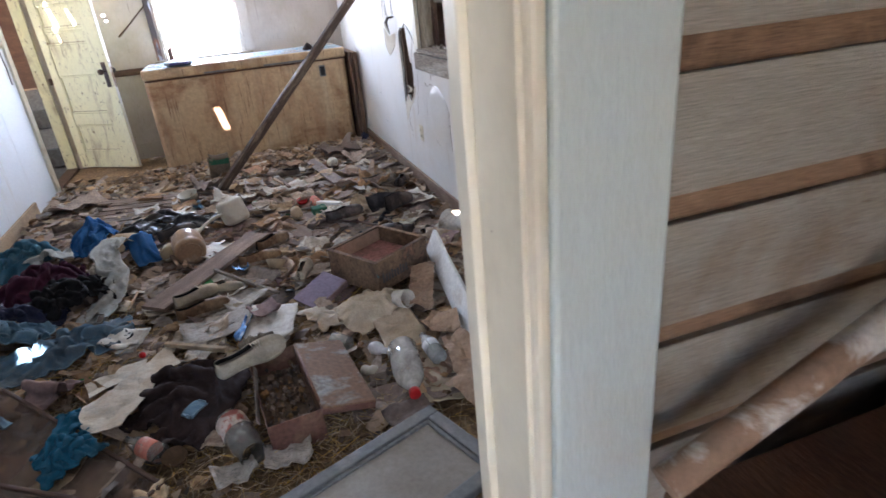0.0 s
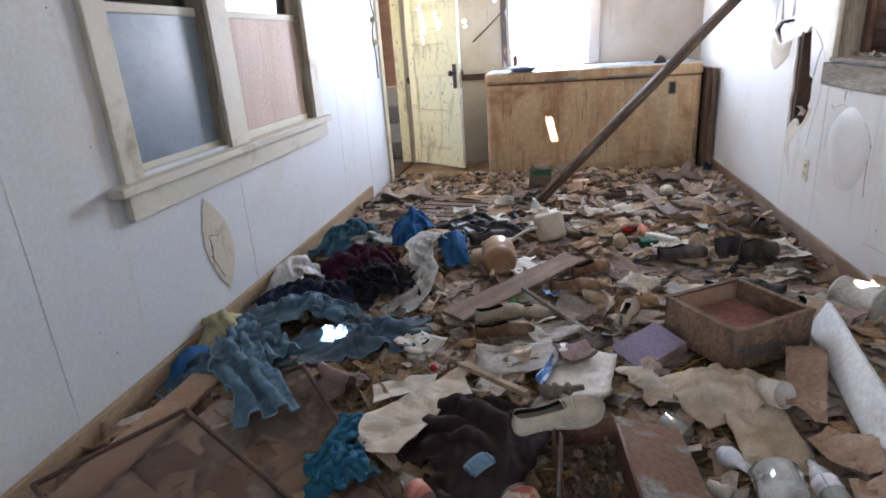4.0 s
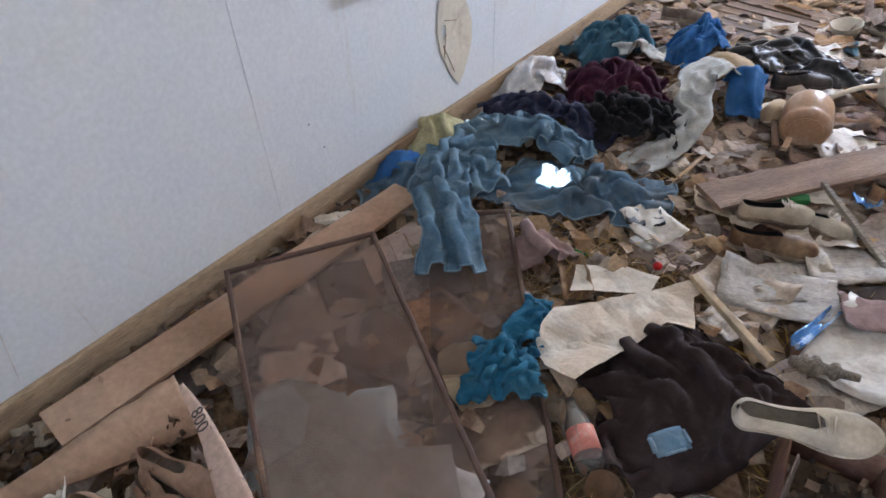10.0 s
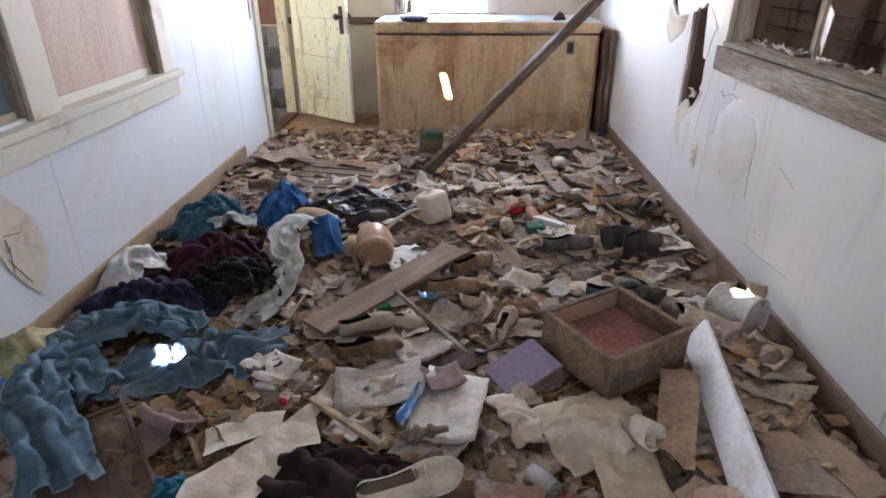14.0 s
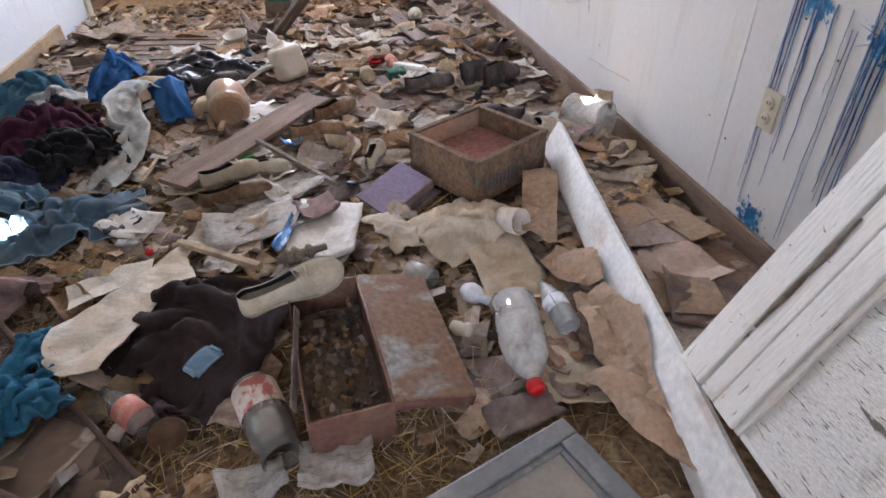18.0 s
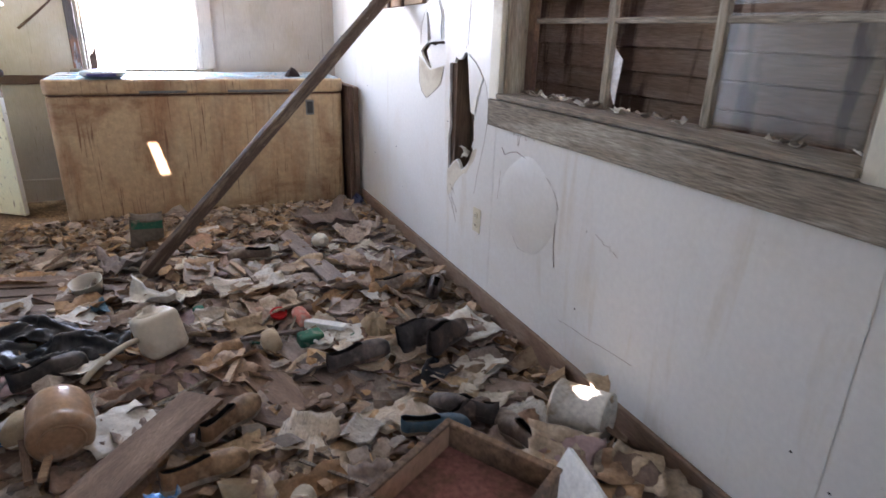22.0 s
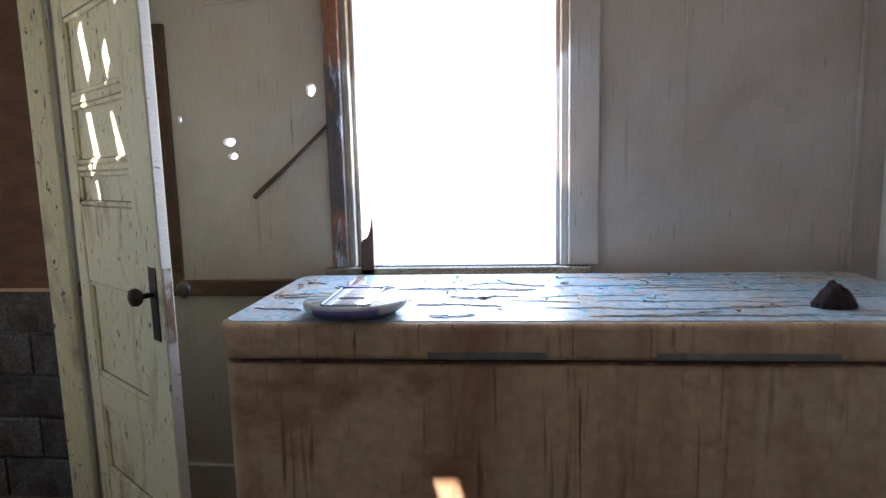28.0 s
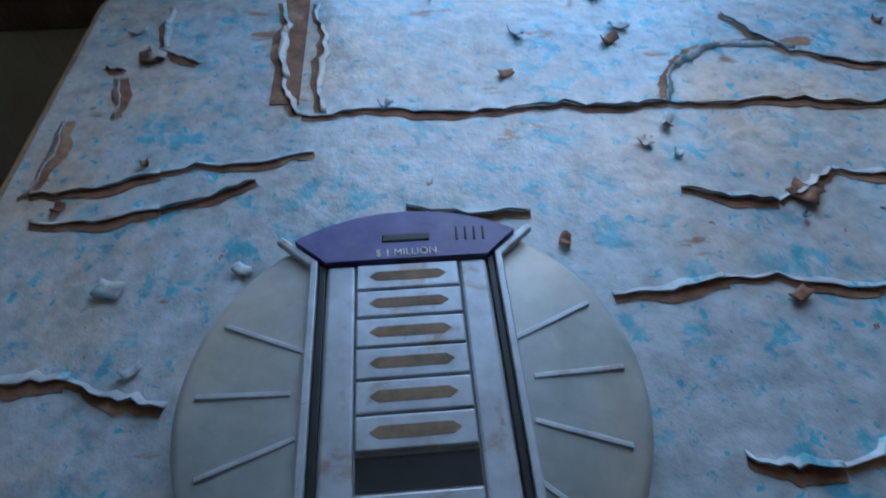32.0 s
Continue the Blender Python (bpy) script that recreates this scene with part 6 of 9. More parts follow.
r = random.Random(15)
for k in range(9):
    w_, u_ = r.uniform(0.2, 0.7), r.uniform(0.53, 0.64)
    part("blue_smear", block(-0.012, 0.012, -0.0015, 0.0015, 0.0185, 0.0196, 0.0004, pose(w_, u_, 0.0006, 0, 0, r.uniform(-25, 25))), BLUEPAINT, ld, "smear of blue paint")

# white board on edge
beam("white_board", (2.603, 2.85, 0.155), (2.376, 1.10, 0.085), 0.018, 0.125, WHITEBOARD, "long white painted board lying on its edge", "board", -24, wob=0.004)
# grey framed panel at the entrance
A, Bc = Vector((0.985, 1.212, 0.07)), Vector((2.190, 1.660, 0.075))
X = (Bc - A).normalized()
Y = Vector((0, 0, 1)).cross(X)
SM = Matrix(((X.x, Y.x, 0, A.x), (X.y, Y.y, 0, A.y), (X.z, Y.z, 1, A.z), (0, 0, 0, 1)))
L = (Bc - A).length
sc = thing("storm_panel", "grey metal framed panel with dusty sheet, lying flat", "panel", SM)
for nm, q in (("frame_rail", (0, L, -0.045, 0, 0, 0.03)), ("frame_rail", (0, L, -0.375, -0.330, 0, 0.03)), ("frame_stile", (0, 0.045, -0.330, -0.045, 0, 0.03)), ("frame_stile", (L - 0.045, L, -0.330, -0.045, 0, 0.03))):
    part(nm, block(*q, 0.005), GREYFRAME, sc)
for q in ((0.045, L - 0.045, -0.058, -0.045, 0.004, 0.022), (0.045, 0.058, -0.330, -0.058, 0.004, 0.022), (L - 0.058, L - 0.045, -0.330, -0.058, 0.004, 0.022)):
    part("bead", block(*q, 0.003), GREYFRAME, sc)
part("sheet", block(0.05, L - 0.05, -0.325, -0.05, 0.006, 0.014), GREYPANEL, sc, "dusty grey sheet")


def folded(loop, z, seed, amp=0.02, thick=0.0016, tilt=(0.0, 0.0), scale=4.0):
    """A crisp sheet of paper or stiff cloth cut to loop, with sharp flat creases."""
    bm = bmesh.new()
    bm.faces.new([bm.verts.new((x, y, 0)) for x, y in loop])
    bmesh.ops.triangulate(bm, faces=bm.faces)
    for _ in range(4):
        long_ = [e for e in bm.edges if e.calc_length() > 0.03]
        if not long_:
            break
        bmesh.ops.subdivide_edges(bm, edges=long_, cuts=1, use_grid_fill=True)
        bmesh.ops.triangulate(bm, faces=[f for f in bm.faces if len(f.verts) > 3])
    cx, cy = (sum(p[k] for p in loop) / len(loop) for k in (0, 1))
    for v in bm.verts:
        q = v.co * scale + Vector((seed, 2.3 * seed, 0))
        v.co.x += 0.003 * noise.noise(v.co * 40 + Vector((seed, 0, 0)))
        v.co.y += 0.003 * noise.noise(v.co * 40 + Vector((0, seed, 9)))
        v.co.z = z + amp * abs(noise.noise(q)) * 1.8 + 0.35 * amp * abs(noise.noise(q * 3.1)) + tilt[0] * (v.co.x - cx) + tilt[1] * (v.co.y - cy)
    ext = bmesh.ops.extrude_face_region(bm, geom=list(bm.faces))
    bmesh.ops.translate(bm, vec=(0, 0, thick), verts=[g for g in ext["geom"] if isinstance(g, bmesh.types.BMVert)])
    bmesh.ops.recalc_face_normals(bm, faces=bm.faces)
    return bm


def sash(name, a, b, depth, tilt, label, whole=True):
    """A framed insect screen lying flat: a is its corner, b the next one along the long side."""
    a, b = Vector(a), Vector(b)
    X = (b - a).normalized()
    Y = Vector((0, 0, 1)).cross(X).normalized()
    Z = X.cross(Y)
    M = Matrix(((X.x, Y.x, Z.x, a.x), (X.y, Y.y, Z.y, a.y), (X.z, Y.z, Z.z, a.z), (0, 0, 0, 1))) @ pose(0, 0, 0, tilt, 0, 0)
    L = (b - a).length
    t = thing(name, label, "window screen", M)
    f = 0.014
    for q in ((0, L, 0, f, 0, 0.015), (0, L, depth - f, depth, 0, 0.015) if whole else (0, 0.04, depth - f, depth, 0, 0.015), (0, f, f, depth - f, 0, 0.015), (L - f, L, f, depth - f, 0, 0.015)):
        part("frame_bar", block(*q, 0.004), DARKWOOD, t)
    part("mesh", block(f - 0.003, L - f + 0.003, f - 0.003, depth - f + 0.003, 0.008, 0.0095), SCREEN, t, "dusty brown insect mesh")
    return t


sash("window_screen", (1.046, 1.259, 0.085), (0.250, 1.749, 0.145), -0.41, 0, "dark framed insect screen lying on the rubbish")
sash("window_screen", (1.341, 1.721, 0.045), (0.700, 2.510, 0.075), 0.28, 0, "dark framed insect screen half under clothes", False)

# crate
cm = pose(2.310, 2.835, 0.050, 0, 0, 31.5)
cr = thing("crate", "battered printed wooden crate with reddish bottom, open", "crate", cm)
a, b_, h = 0.365, 0.345, 0.155
for nm, q in (("side", (-a / 2, a / 2, -b_ / 2, -b_ / 2 + 0.009, 0, h)), ("side", (-a / 2, a / 2, b_ / 2 - 0.009, b_ / 2, 0, h)), ("end", (-a / 2, -a / 2 + 0.009, -b_ / 2 + 0.009, b_ / 2 - 0.009, 0, h)), ("end", (a / 2 - 0.009, a / 2, -b_ / 2 + 0.009, b_ / 2 - 0.009, 0, h))):
    part(nm, block(*q, 0.004), CRATE, cr)
part("bottom", block(-a / 2 + 0.009, a / 2 - 0.009, -b_ / 2 + 0.009, b_ / 2 - 0.009, 0.065, 0.08), CRATE_IN, cr, "reddish patterned bottom")
for q in ((-a / 2 + 0.0092, a / 2 - 0.0092, b_ / 2 - 0.0125, b_ / 2 - 0.0092, 0.081, h - 0.004), (-a / 2 + 0.0092, -a / 2 + 0.0125, -b_ / 2 + 0.013, b_ / 2 - 0.013, 0.081, h - 0.004)):
    part("lining", block(*q, 0.001), DUSTBOARD, cr, "pale tan paper lining")
for k in range(9):
    part("print_bar", block(-0.15 + 0.020 * k, -0.136 + 0.020 * k, -b_ / 2 - 0.0015, -b_ / 2 - 0.0003, 0.045, 0.085 if k % 3 else 0.095), INK, cr, "worn dark printing")
part("print_patch", block(a / 2 + 0.0003, a / 2 + 0.0015, -0.10, 0.06, 0.09, 0.155), TEAL, cr, "teal printed patch")
for nm, q in (("rim", (-a / 2 - 0.004, a / 2 + 0.004, -b_ / 2 - 0.004, -b_ / 2 + 0.018, h, h + 0.01)), ("rim", (-a / 2 - 0.004, a / 2 + 0.004, b_ / 2 - 0.018, b_ / 2 + 0.004, h, h + 0.01)),
              ("rim", (-a / 2 - 0.004, -a / 2 + 0.018, -b_ / 2 + 0.018, b_ / 2 - 0.018, h, h + 0.01)), ("rim", (a / 2 - 0.018, a / 2 + 0.004, -b_ / 2 + 0.018, b_ / 2 - 0.018, h, h + 0.01))):
    part(nm, block(*q, 0.003), CRATE, cr)

# tin box with lid
tm = pose(1.737, 1.940, 0.03, 0, 0, 5.5)
tb = thing("tin_box", "rusty tin box full of small oddments, lid folded back", "box", tm)
for nm, q in (("side", (-0.09, -0.086, -0.22, 0.22, 0, 0.125)), ("side", (0.086, 0.09, -0.22, 0.22, 0, 0.125)), ("end", (-0.086, 0.086, -0.22, -0.216, 0, 0.125)), ("end", (-0.086, 0.086, 0.216, 0.22, 0, 0.125)), ("bottom", (-0.086, 0.086, -0.216, 0.216, 0, 0.01))):
    part(nm, block(*q, 0.0015), TIN, tb)
lid = part("lid", block(0, 0.185, -0.22, 0.22, -0.006, 0.0, 0.003), TINLID, tb, "rust mottled lid with grey wear", pose(0.092, 0, 0.128, 0, 14, 0))
part("lip", block(0.178, 0.185, -0.22, 0.22, -0.035, -0.006, 0.002), TIN, lid)
part("lip", block(0.0, 0.178, -0.22, -0.194, -0.03, -0.006, 0.002), TIN, lid)
part("hinge", tube([(0.09, -0.18, 0.126), (0.09, 0.18, 0.126)], 0.005, 8), TIN, tb)
bm = bmesh.new()
r = random.Random(11)
for k in range(160):
    m = pose(r.uniform(-0.075, 0.075), r.uniform(-0.18, 0.18), 0.045 + 0.03 * r.random(), r.uniform(0, 90), r.uniform(0, 90), r.uniform(0, 90))
    s_ = r.uniform(0.005, 0.014)
    solid(bm, -s_, s_, -s_ * 0.7, s_ * 0.7, -s_ * 0.4, s_ * 0.4, 0, m)
solid(bm, -0.085, 0.085, -0.194, 0.194, 0.011, 0.048)
tagged(part("hardware_litter", bm, LEAFY, tb, "dusty screws, crumbs and scraps"), kind="stuff")
part("strip", block(-0.012, 0.012, -0.16, 0.14, 0, 0.004, 0.001, pose(-0.092, -0.01, 0.125, 8, 70, 0)), BROWNLEATHER, tb, "brown leather strip over the edge")
# ---- loose things ----
def drop(name, bm, mat, label, cat, x, y, z=0.025, rz=0.0, rx=0.0, ry=0.0, group=""):
    return solo(name, bm, mat, label, cat, pose(x, y, z, rx, ry, rz), group)


def lying(a, b, r0=0.0):
    """The pose that lays a turned shape (axis z) from a to b."""
    a, b = Vector(a), Vector(b)
    return Matrix.Translation(a) @ (b - a).to_track_quat("Z", "Y").to_matrix().to_4x4()


SHOES = {}


def shoe(mat, sole_mat, label, x, y, z, rz, L=0.27, kind="low", roll=0.0, pitch=0.0, group=""):
    """A worn shoe: sole, upper with an opening, dark lining; lace on canvas ones."""
    t = thing("shoe" if kind != "boot" else "boot", label, "shoe", pose(x, y, z, roll, pitch, rz), group)
    key = (kind, round(L, 3))
    if key not in SHOES:
        n, k = 24, 12
        outline = lambda s: 0.036 * (1.02 - 0.25 * math.sin(math.pi * min(1, s * 1.7)) * (s < 0.6) + 0.22 * math.exp(-((s - 0.72) / 0.16) ** 2)) * (1 if s < 0.82 else math.sqrt(max(0.01, 1 - ((s - 0.82) / 0.181) ** 2))) * (1 if s > 0.12 else math.sqrt(max(0.01, 1 - ((0.12 - s) / 0.121) ** 2)))
        top = (lambda s: 0.10 if s < 0.4 else 0.10 - 0.055 * min(1, (s - 0.4) / 0.4)) if kind == "boot" else (lambda s: 0.062 - 0.012 * math.sin(math.pi * min(1, s / 0.5)) if s < 0.5 else 0.056 - 0.014 * min(1, (s - 0.5) / 0.4))
        open_ = lambda s: 0.30 if 0.05 < s < 0.50 else max(0.0, 0.30 - 3.2 * max(0.05 - s, s - 0.50))
        meshes = []
        so, up, li = bmesh.new(), bmesh.new(), bmesh.new()
        ring_t, ring_b = [], []
        for i in range(2 * n):
            s = 0.5 - 0.5 * math.cos(math.pi * (i if i <= n else 2 * n - i) / n)
            sy = 1 if i <= n else -1
            w = outline(s) * 1.08 * L / 0.27
            ring_t.append((s * L, sy * w, 0.016))
            ring_b.append((s * L, sy * w * 0.96, 0.0))
        a = [so.verts.new(p) for p in ring_b]
        b = [so.verts.new(p) for p in ring_t]
        for i in range(2 * n):
            so.faces.new((a[i], a[(i + 1) % (2 * n)], b[(i + 1) % (2 * n)], b[i]))
        so.faces.new(a[::-1])
        so.faces.new(b)
        for bm, inset in ((up, 1.0), (li, 0.92)):
            rows = []
            for i in range(n + 1):
                s = 0.5 - 0.497 * math.cos(math.pi * i / n)
                w, h, op = outline(s) * inset * L / 0.27, top(s) * (1 if s < 0.84 else math.sqrt(max(0.06, 1 - ((s - 0.84) / 0.165) ** 2))) * inset * L / 0.27, open_(s)
                half = []
                for side in (1, -1):
                    seq = []
                    for q in range(k // 2 + 1):
                        ph = (q / (k // 2)) * (math.pi / 2) * (1 - op * 0.9)
                        seq.append((s * L, side * w * math.cos(ph) ** 0.8, 0.015 + h * math.sin(ph)))
                    half.append(seq)
                rows.append([bm.verts.new(p) for p in half[0]] + [bm.verts.new(p) for p in half[1][::-1]])
            m_ = len(rows[0])
            for i in range(n):
                s = 0.5 - 0.5 * math.cos(math.pi * (i + 0.5) / n)
                for q in range(m_ - 1):
                    if q == m_ // 2 - 1 and open_(s) > 0.12:
                        continue
                    bm.faces.new((rows[i][q], rows[i][q + 1], rows[i + 1][q + 1], rows[i + 1][q])).smooth = True
            for end in (rows[0], rows[-1]):
                bm.faces.new(end)
        SHOES[key] = [mesh("sole", so), mesh("upper", up), mesh("lining", li)]
    so, up, li = (me.copy() for me in SHOES[key])
    part("sole", so, sole_mat, t)
    part("upper", up, mat, t)
    part("lining", li, BLACKC if mat is not DUSTC else KRAFT, t, "dark inside" if mat is not DUSTC else "dusty inside")
    if mat is CANVAS:
        part("lace", tube([(L * (0.52 + 0.02 * i), 0.018 * (-1) ** i, 0.066 + 0.004 * (i % 2)) for i in range(7)], 0.0025, 5), WHITEC, t, "frayed lace")
    return t


def bottle(name, label, a, b, prof, mat, cap=None, cap_r=0.016, band=None, cat="bottle"):
    """A turned vessel laid along a to b, with cap and label band where it has them."""
    M = lying(a, b)
    t = thing(name, label, cat, M)
    part("body", lathe(prof, 28, dent=0.05), mat, t)
    top = prof[-1][1]
    if cap:
        part("cap", lathe([(cap_r, top - 0.004), (cap_r, top + 0.016), (cap_r * 0.9, top + 0.019), (0.0002, top + 0.019)], 20), cap, t)
    if band:
        mat_b, r, z0, z1 = band
        part("label_band", lathe([(r, z0), (r, z1), (r - 0.0005, z1), (r - 0.0005, z0)], 28), mat_b, t)
    return t


CANPAINT = surface("dirty white can", (0.62, 0.58, 0.50), (0.34, 0.27, 0.19), 9, (0.5, 0.64), grain=0.15, rough=0.6, bump=0.25)
# clothes along the left wall: path, width, length, gathering, mound under it
G = "clothes heaped along the wall"
PALEBLUE = cloth_mat("pale blue cloth", (0.44, 0.52, 0.55), (0.38, 0.40, 0.38))
PALEGREY = surface("pale grey sheet", (0.47, 0.47, 0.45), (0.36, 0.34, 0.31), 6, (0.45, 0.7), grain=0.08, rough=0.8, bump=0.15)
SEAM = cloth_mat("stitched seam", (0.20, 0.30, 0.36), (0.14, 0.2, 0.25))
for name, path, w_, l_, sq, mound, mat, label, *tp in (
    ("jeans", [(0.28, 2.80, 0.07), (0.38, 2.60, 0.12), (0.49, 2.42, 0.135), (0.61, 2.28, 0.13), (0.75, 2.135, 0.11)], 0.34, 0.98, 0.44, None, DENIM, "faded blue jeans leg draped over the screen", 1.0, 0.0125, 34, 0.075),
    ("jeans", [(0.33, 2.80, 0.10), (0.45, 2.66, 0.10), (0.58, 2.58, 0.08)], 0.24, 0.56, 0.58, None, DENIM, "grey-blue denim trouser leg, dusty"),
    ("jeans", [(0.56, 2.74, 0.03), (0.74, 2.72, 0.04), (0.94, 2.82, 0.04), (1.09, 2.87, 0.03)], 0.42, 0.86, 0.62, (0.80, 2.80, 0.30, 0.16, 0.025), DENIM_D, "faded blue jeans crumpled on the floor"),
    ("denim_shirt", [(0.26, 2.93, 0.05), (0.46, 2.90, 0.09), (0.62, 2.97, 0.10), (0.74, 2.94, 0.06)], 0.34, 0.84, 0.5, (0.5, 2.93, 0.24, 0.14, 0.04), DENIM, "crumpled pale denim shirt on the heap"),
    ("blue_rag", [(0.17, 2.42, 0.04), (0.24, 2.52, 0.06), (0.30, 2.60, 0.05)], 0.16, 0.34, 0.66, (0.23, 2.52, 0.1, 0.1, 0.06), BLUE, "bright blue crumpled cloth"),
    ("grey_shirt", [(0.20, 2.33, 0.03), (0.30, 2.46, 0.05), (0.40, 2.62, 0.06)], 0.24, 0.50, 0.66, (0.31, 2.50, 0.12, 0.12, 0.05), DENIM_D, "greyish blue shirt in folds"),
    ("yellow_cloth", [(0.22, 2.60, 0.03), (0.235, 2.74, 0.05), (0.24, 2.92, 0.03)], 0.22, 0.52, 0.62, (0.22, 2.76, 0.09, 0.18, 0.09), YELLOWC, "yellow printed cloth against the wall"),
    ("navy_trousers", [(0.24, 3.02, 0.04), (0.42, 3.12, 0.06), (0.60, 3.20, 0.06), (0.76, 3.18, 0.03)], 0.40, 0.90, 0.5, (0.46, 3.13, 0.26, 0.14, 0.06), NAVY, "navy trousers in a dark heap"),
    ("black_coat", [(0.60, 3.22, 0.04), (0.78, 3.30, 0.06), (0.96, 3.40, 0.04)], 0.54, 0.74, 0.52, (0.77, 3.30, 0.24, 0.18, 0.07), BLACKC, "black coat in a heap"),
    ("maroon_sweater", [(0.44, 3.42, 0.05), (0.60, 3.50, 0.07), (0.80, 3.62, 0.05)], 0.50, 0.74, 0.5, (0.60, 3.51, 0.22, 0.18, 0.09), MAROON, "maroon sweater on the heap"),
    ("towel", [(1.04, 3.86, 0.12), (0.95, 3.74, 0.19), (0.91, 3.60, 0.17), (0.96, 3.42, 0.11), (0.97, 3.24, 0.05), (0.90, 3.03, 0.03)], 0.20, 1.0, 0.62, None, GREYC, "pale grey towel trailing over the heap"),
    ("teal_jacket", [(0.30, 3.78, 0.04), (0.40, 3.98, 0.06), (0.52, 4.12, 0.04)], 0.56, 0.72, 0.5, (0.40, 3.97, 0.20, 0.20, 0.09), TEALGREY, "teal jacket crumpled by the wall"),
    ("grey_roll", [(0.48, 3.80, 0.12), (0.58, 3.86, 0.14), (0.68, 3.88, 0.10)], 0.16, 0.30, 0.6, None, GREYC, "rolled grey cloth on the heap"),
    ("blue_bag", [(0.68, 4.00, 0.04), (0.74, 4.18, 0.08), (0.82, 4.34, 0.04)], 0.42, 0.62, 0.46, (0.75, 4.18, 0.13, 0.17, 0.08), BLUE, "dark blue cloth bag slumped"),
    ("blue_shirt", [(1.04, 3.88, 0.08), (1.08, 3.76, 0.12), (1.14, 3.62, 0.05)], 0.22, 0.40, 0.6, (1.08, 3.76, 0.10, 0.12, 0.06), BLUE, "blue shirt bunched up"),
    ("tan_pillow", [(0.80, 4.02, 0.03), (0.93, 4.05, 0.03), (1.08, 4.08, 0.03)], 0.24, 0.32, 0.85, (0.94, 4.05, 0.15, 0.10, 0.09), TANC, "dusty tan pillow on the floor"),
    ("brown_garment", [(1.30, 1.99, 0.035), (1.38, 2.08, 0.05), (1.45, 2.20, 0.06), (1.50, 2.34, 0.04)], 0.50, 0.60, 0.72, (1.42, 2.13, 0.20, 0.22, 0.05), BROWNC, "dark brown velvet garment in folds", 0.9, 0.0125, 36, 0.075),
    ("brown_garment", [(1.27, 1.95, 0.03), (1.38, 1.94, 0.04), (1.49, 2.00, 0.05)], 0.22, 0.38, 0.62, None, BROWNC, "dark brown velvet sleeve"),
    ("lining_scrap", [(1.42, 1.95, 0.110), (1.45, 1.98, 0.12), (1.47, 2.02, 0.115)], 0.06, 0.08, 0.75, None, DENIM, "pale grey-blue lining turned out of the garment"),
    ("teal_sock", [(0.96, 1.91, 0.09), (1.03, 1.94, 0.10), (1.10, 2.00, 0.09)], 0.34, 0.36, 0.50, (1.03, 1.95, 0.09, 0.07, 0.035), TEAL, "teal knitted cloth bunched on the screen", 0.9, 0.009, 34, 0.06),
    ("teal_sock", [(1.055, 2.03, 0.09), (1.02, 2.11, 0.09), (0.99, 2.19, 0.08)], 0.17, 0.28, 0.48, None, TEAL, "teal knitted sleeve trailing over the screen", 0.7, 0.009, 34, 0.05),
    ("grey_rag", [(1.14, 1.39, 0.035), (1.20, 1.44, 0.05), (1.27, 1.50, 0.05), (1.37, 1.58, 0.035)], 0.15, 0.42, 0.55, None, GREYC, "grey rag beside the window screen"),
    ("sacking", [(2.25, 2.42, 0.07), (2.25, 2.24, 0.05), (2.255, 1.98, 0.03), (2.25, 1.74, 0.025)], 0.20, 0.74, 0.88, None, CREAMC, "cream woven sack flattened on the floor", 1.25, 0.0125, 30, 0.035),
    ("tan_sack", [(2.04, 2.42, 0.04), (2.17, 2.47, 0.05), (2.32, 2.53, 0.05)], 0.38, 0.42, 0.74, (2.17, 2.47, 0.16, 0.14, 0.05), CREAMC, "tan sacking in a crumpled heap"),
    ("white_sock", [(1.90, 2.60, 0.05), (1.94, 2.50, 0.06), (1.99, 2.40, 0.05)], 0.14, 0.30, 0.62, None, WHITEC, "soiled white sock with a green mark"),
    ("sleeve", [(0.82, 2.34, 0.06), (0.87, 2.40, 0.07), (0.91, 2.48, 0.05)], 0.16, 0.36, 0.82, None, MAUVE, "mauve dusty cloth piece beside the screen"),
    ("dark_rag", [(2.45, 3.50, 0.05), (2.52, 3.52, 0.07), (2.60, 3.56, 0.05)], 0.14, 0.22, 0.6, None, BLACKC, "small black rag on papers"),
    ("dust_cloth", [(0.775, 1.08, 0.05), (0.775, 1.16, 0.09), (0.785, 1.27, 0.06)], 0.14, 0.26, 0.62, (0.775, 1.16, 0.07, 0.09, 0.05), CANVAS, "dusty cream cloth bundle in the carton"),
    ("dust_rag", [(0.66, 1.03, 0.04), (0.73, 1.06, 0.06), (0.80, 1.05, 0.04)], 0.13, 0.24, 0.62, (0.73, 1.05, 0.07, 0.05, 0.05), DUSTC, "dust-coated leather glove in the corner"),
    ("dust_rag", [(0.80, 1.22, 0.04), (0.82, 1.26, 0.06), (0.85, 1.29, 0.05)], 0.18, 0.26, 0.62, (0.77, 1.25, 0.08, 0.08, 0.07), DUSTC, "dust-coated tan cloth in the carton"),
    ("dust_rag", [(0.38, 1.03, 0.04), (0.45, 1.05, 0.06), (0.53, 1.06, 0.04)], 0.12, 0.20, 0.7, None, YELLOWC, "dusty yellow woven scrap"),
):
    ob = solo(name, drape(path, w_, l_, rng.random() * 50, sq, mound, *tp), mat, label, "garment" if "cloth" not in name else "cloth", None, G if path[0][0] < 1.2 and path[0][1] > 2.3 else "")
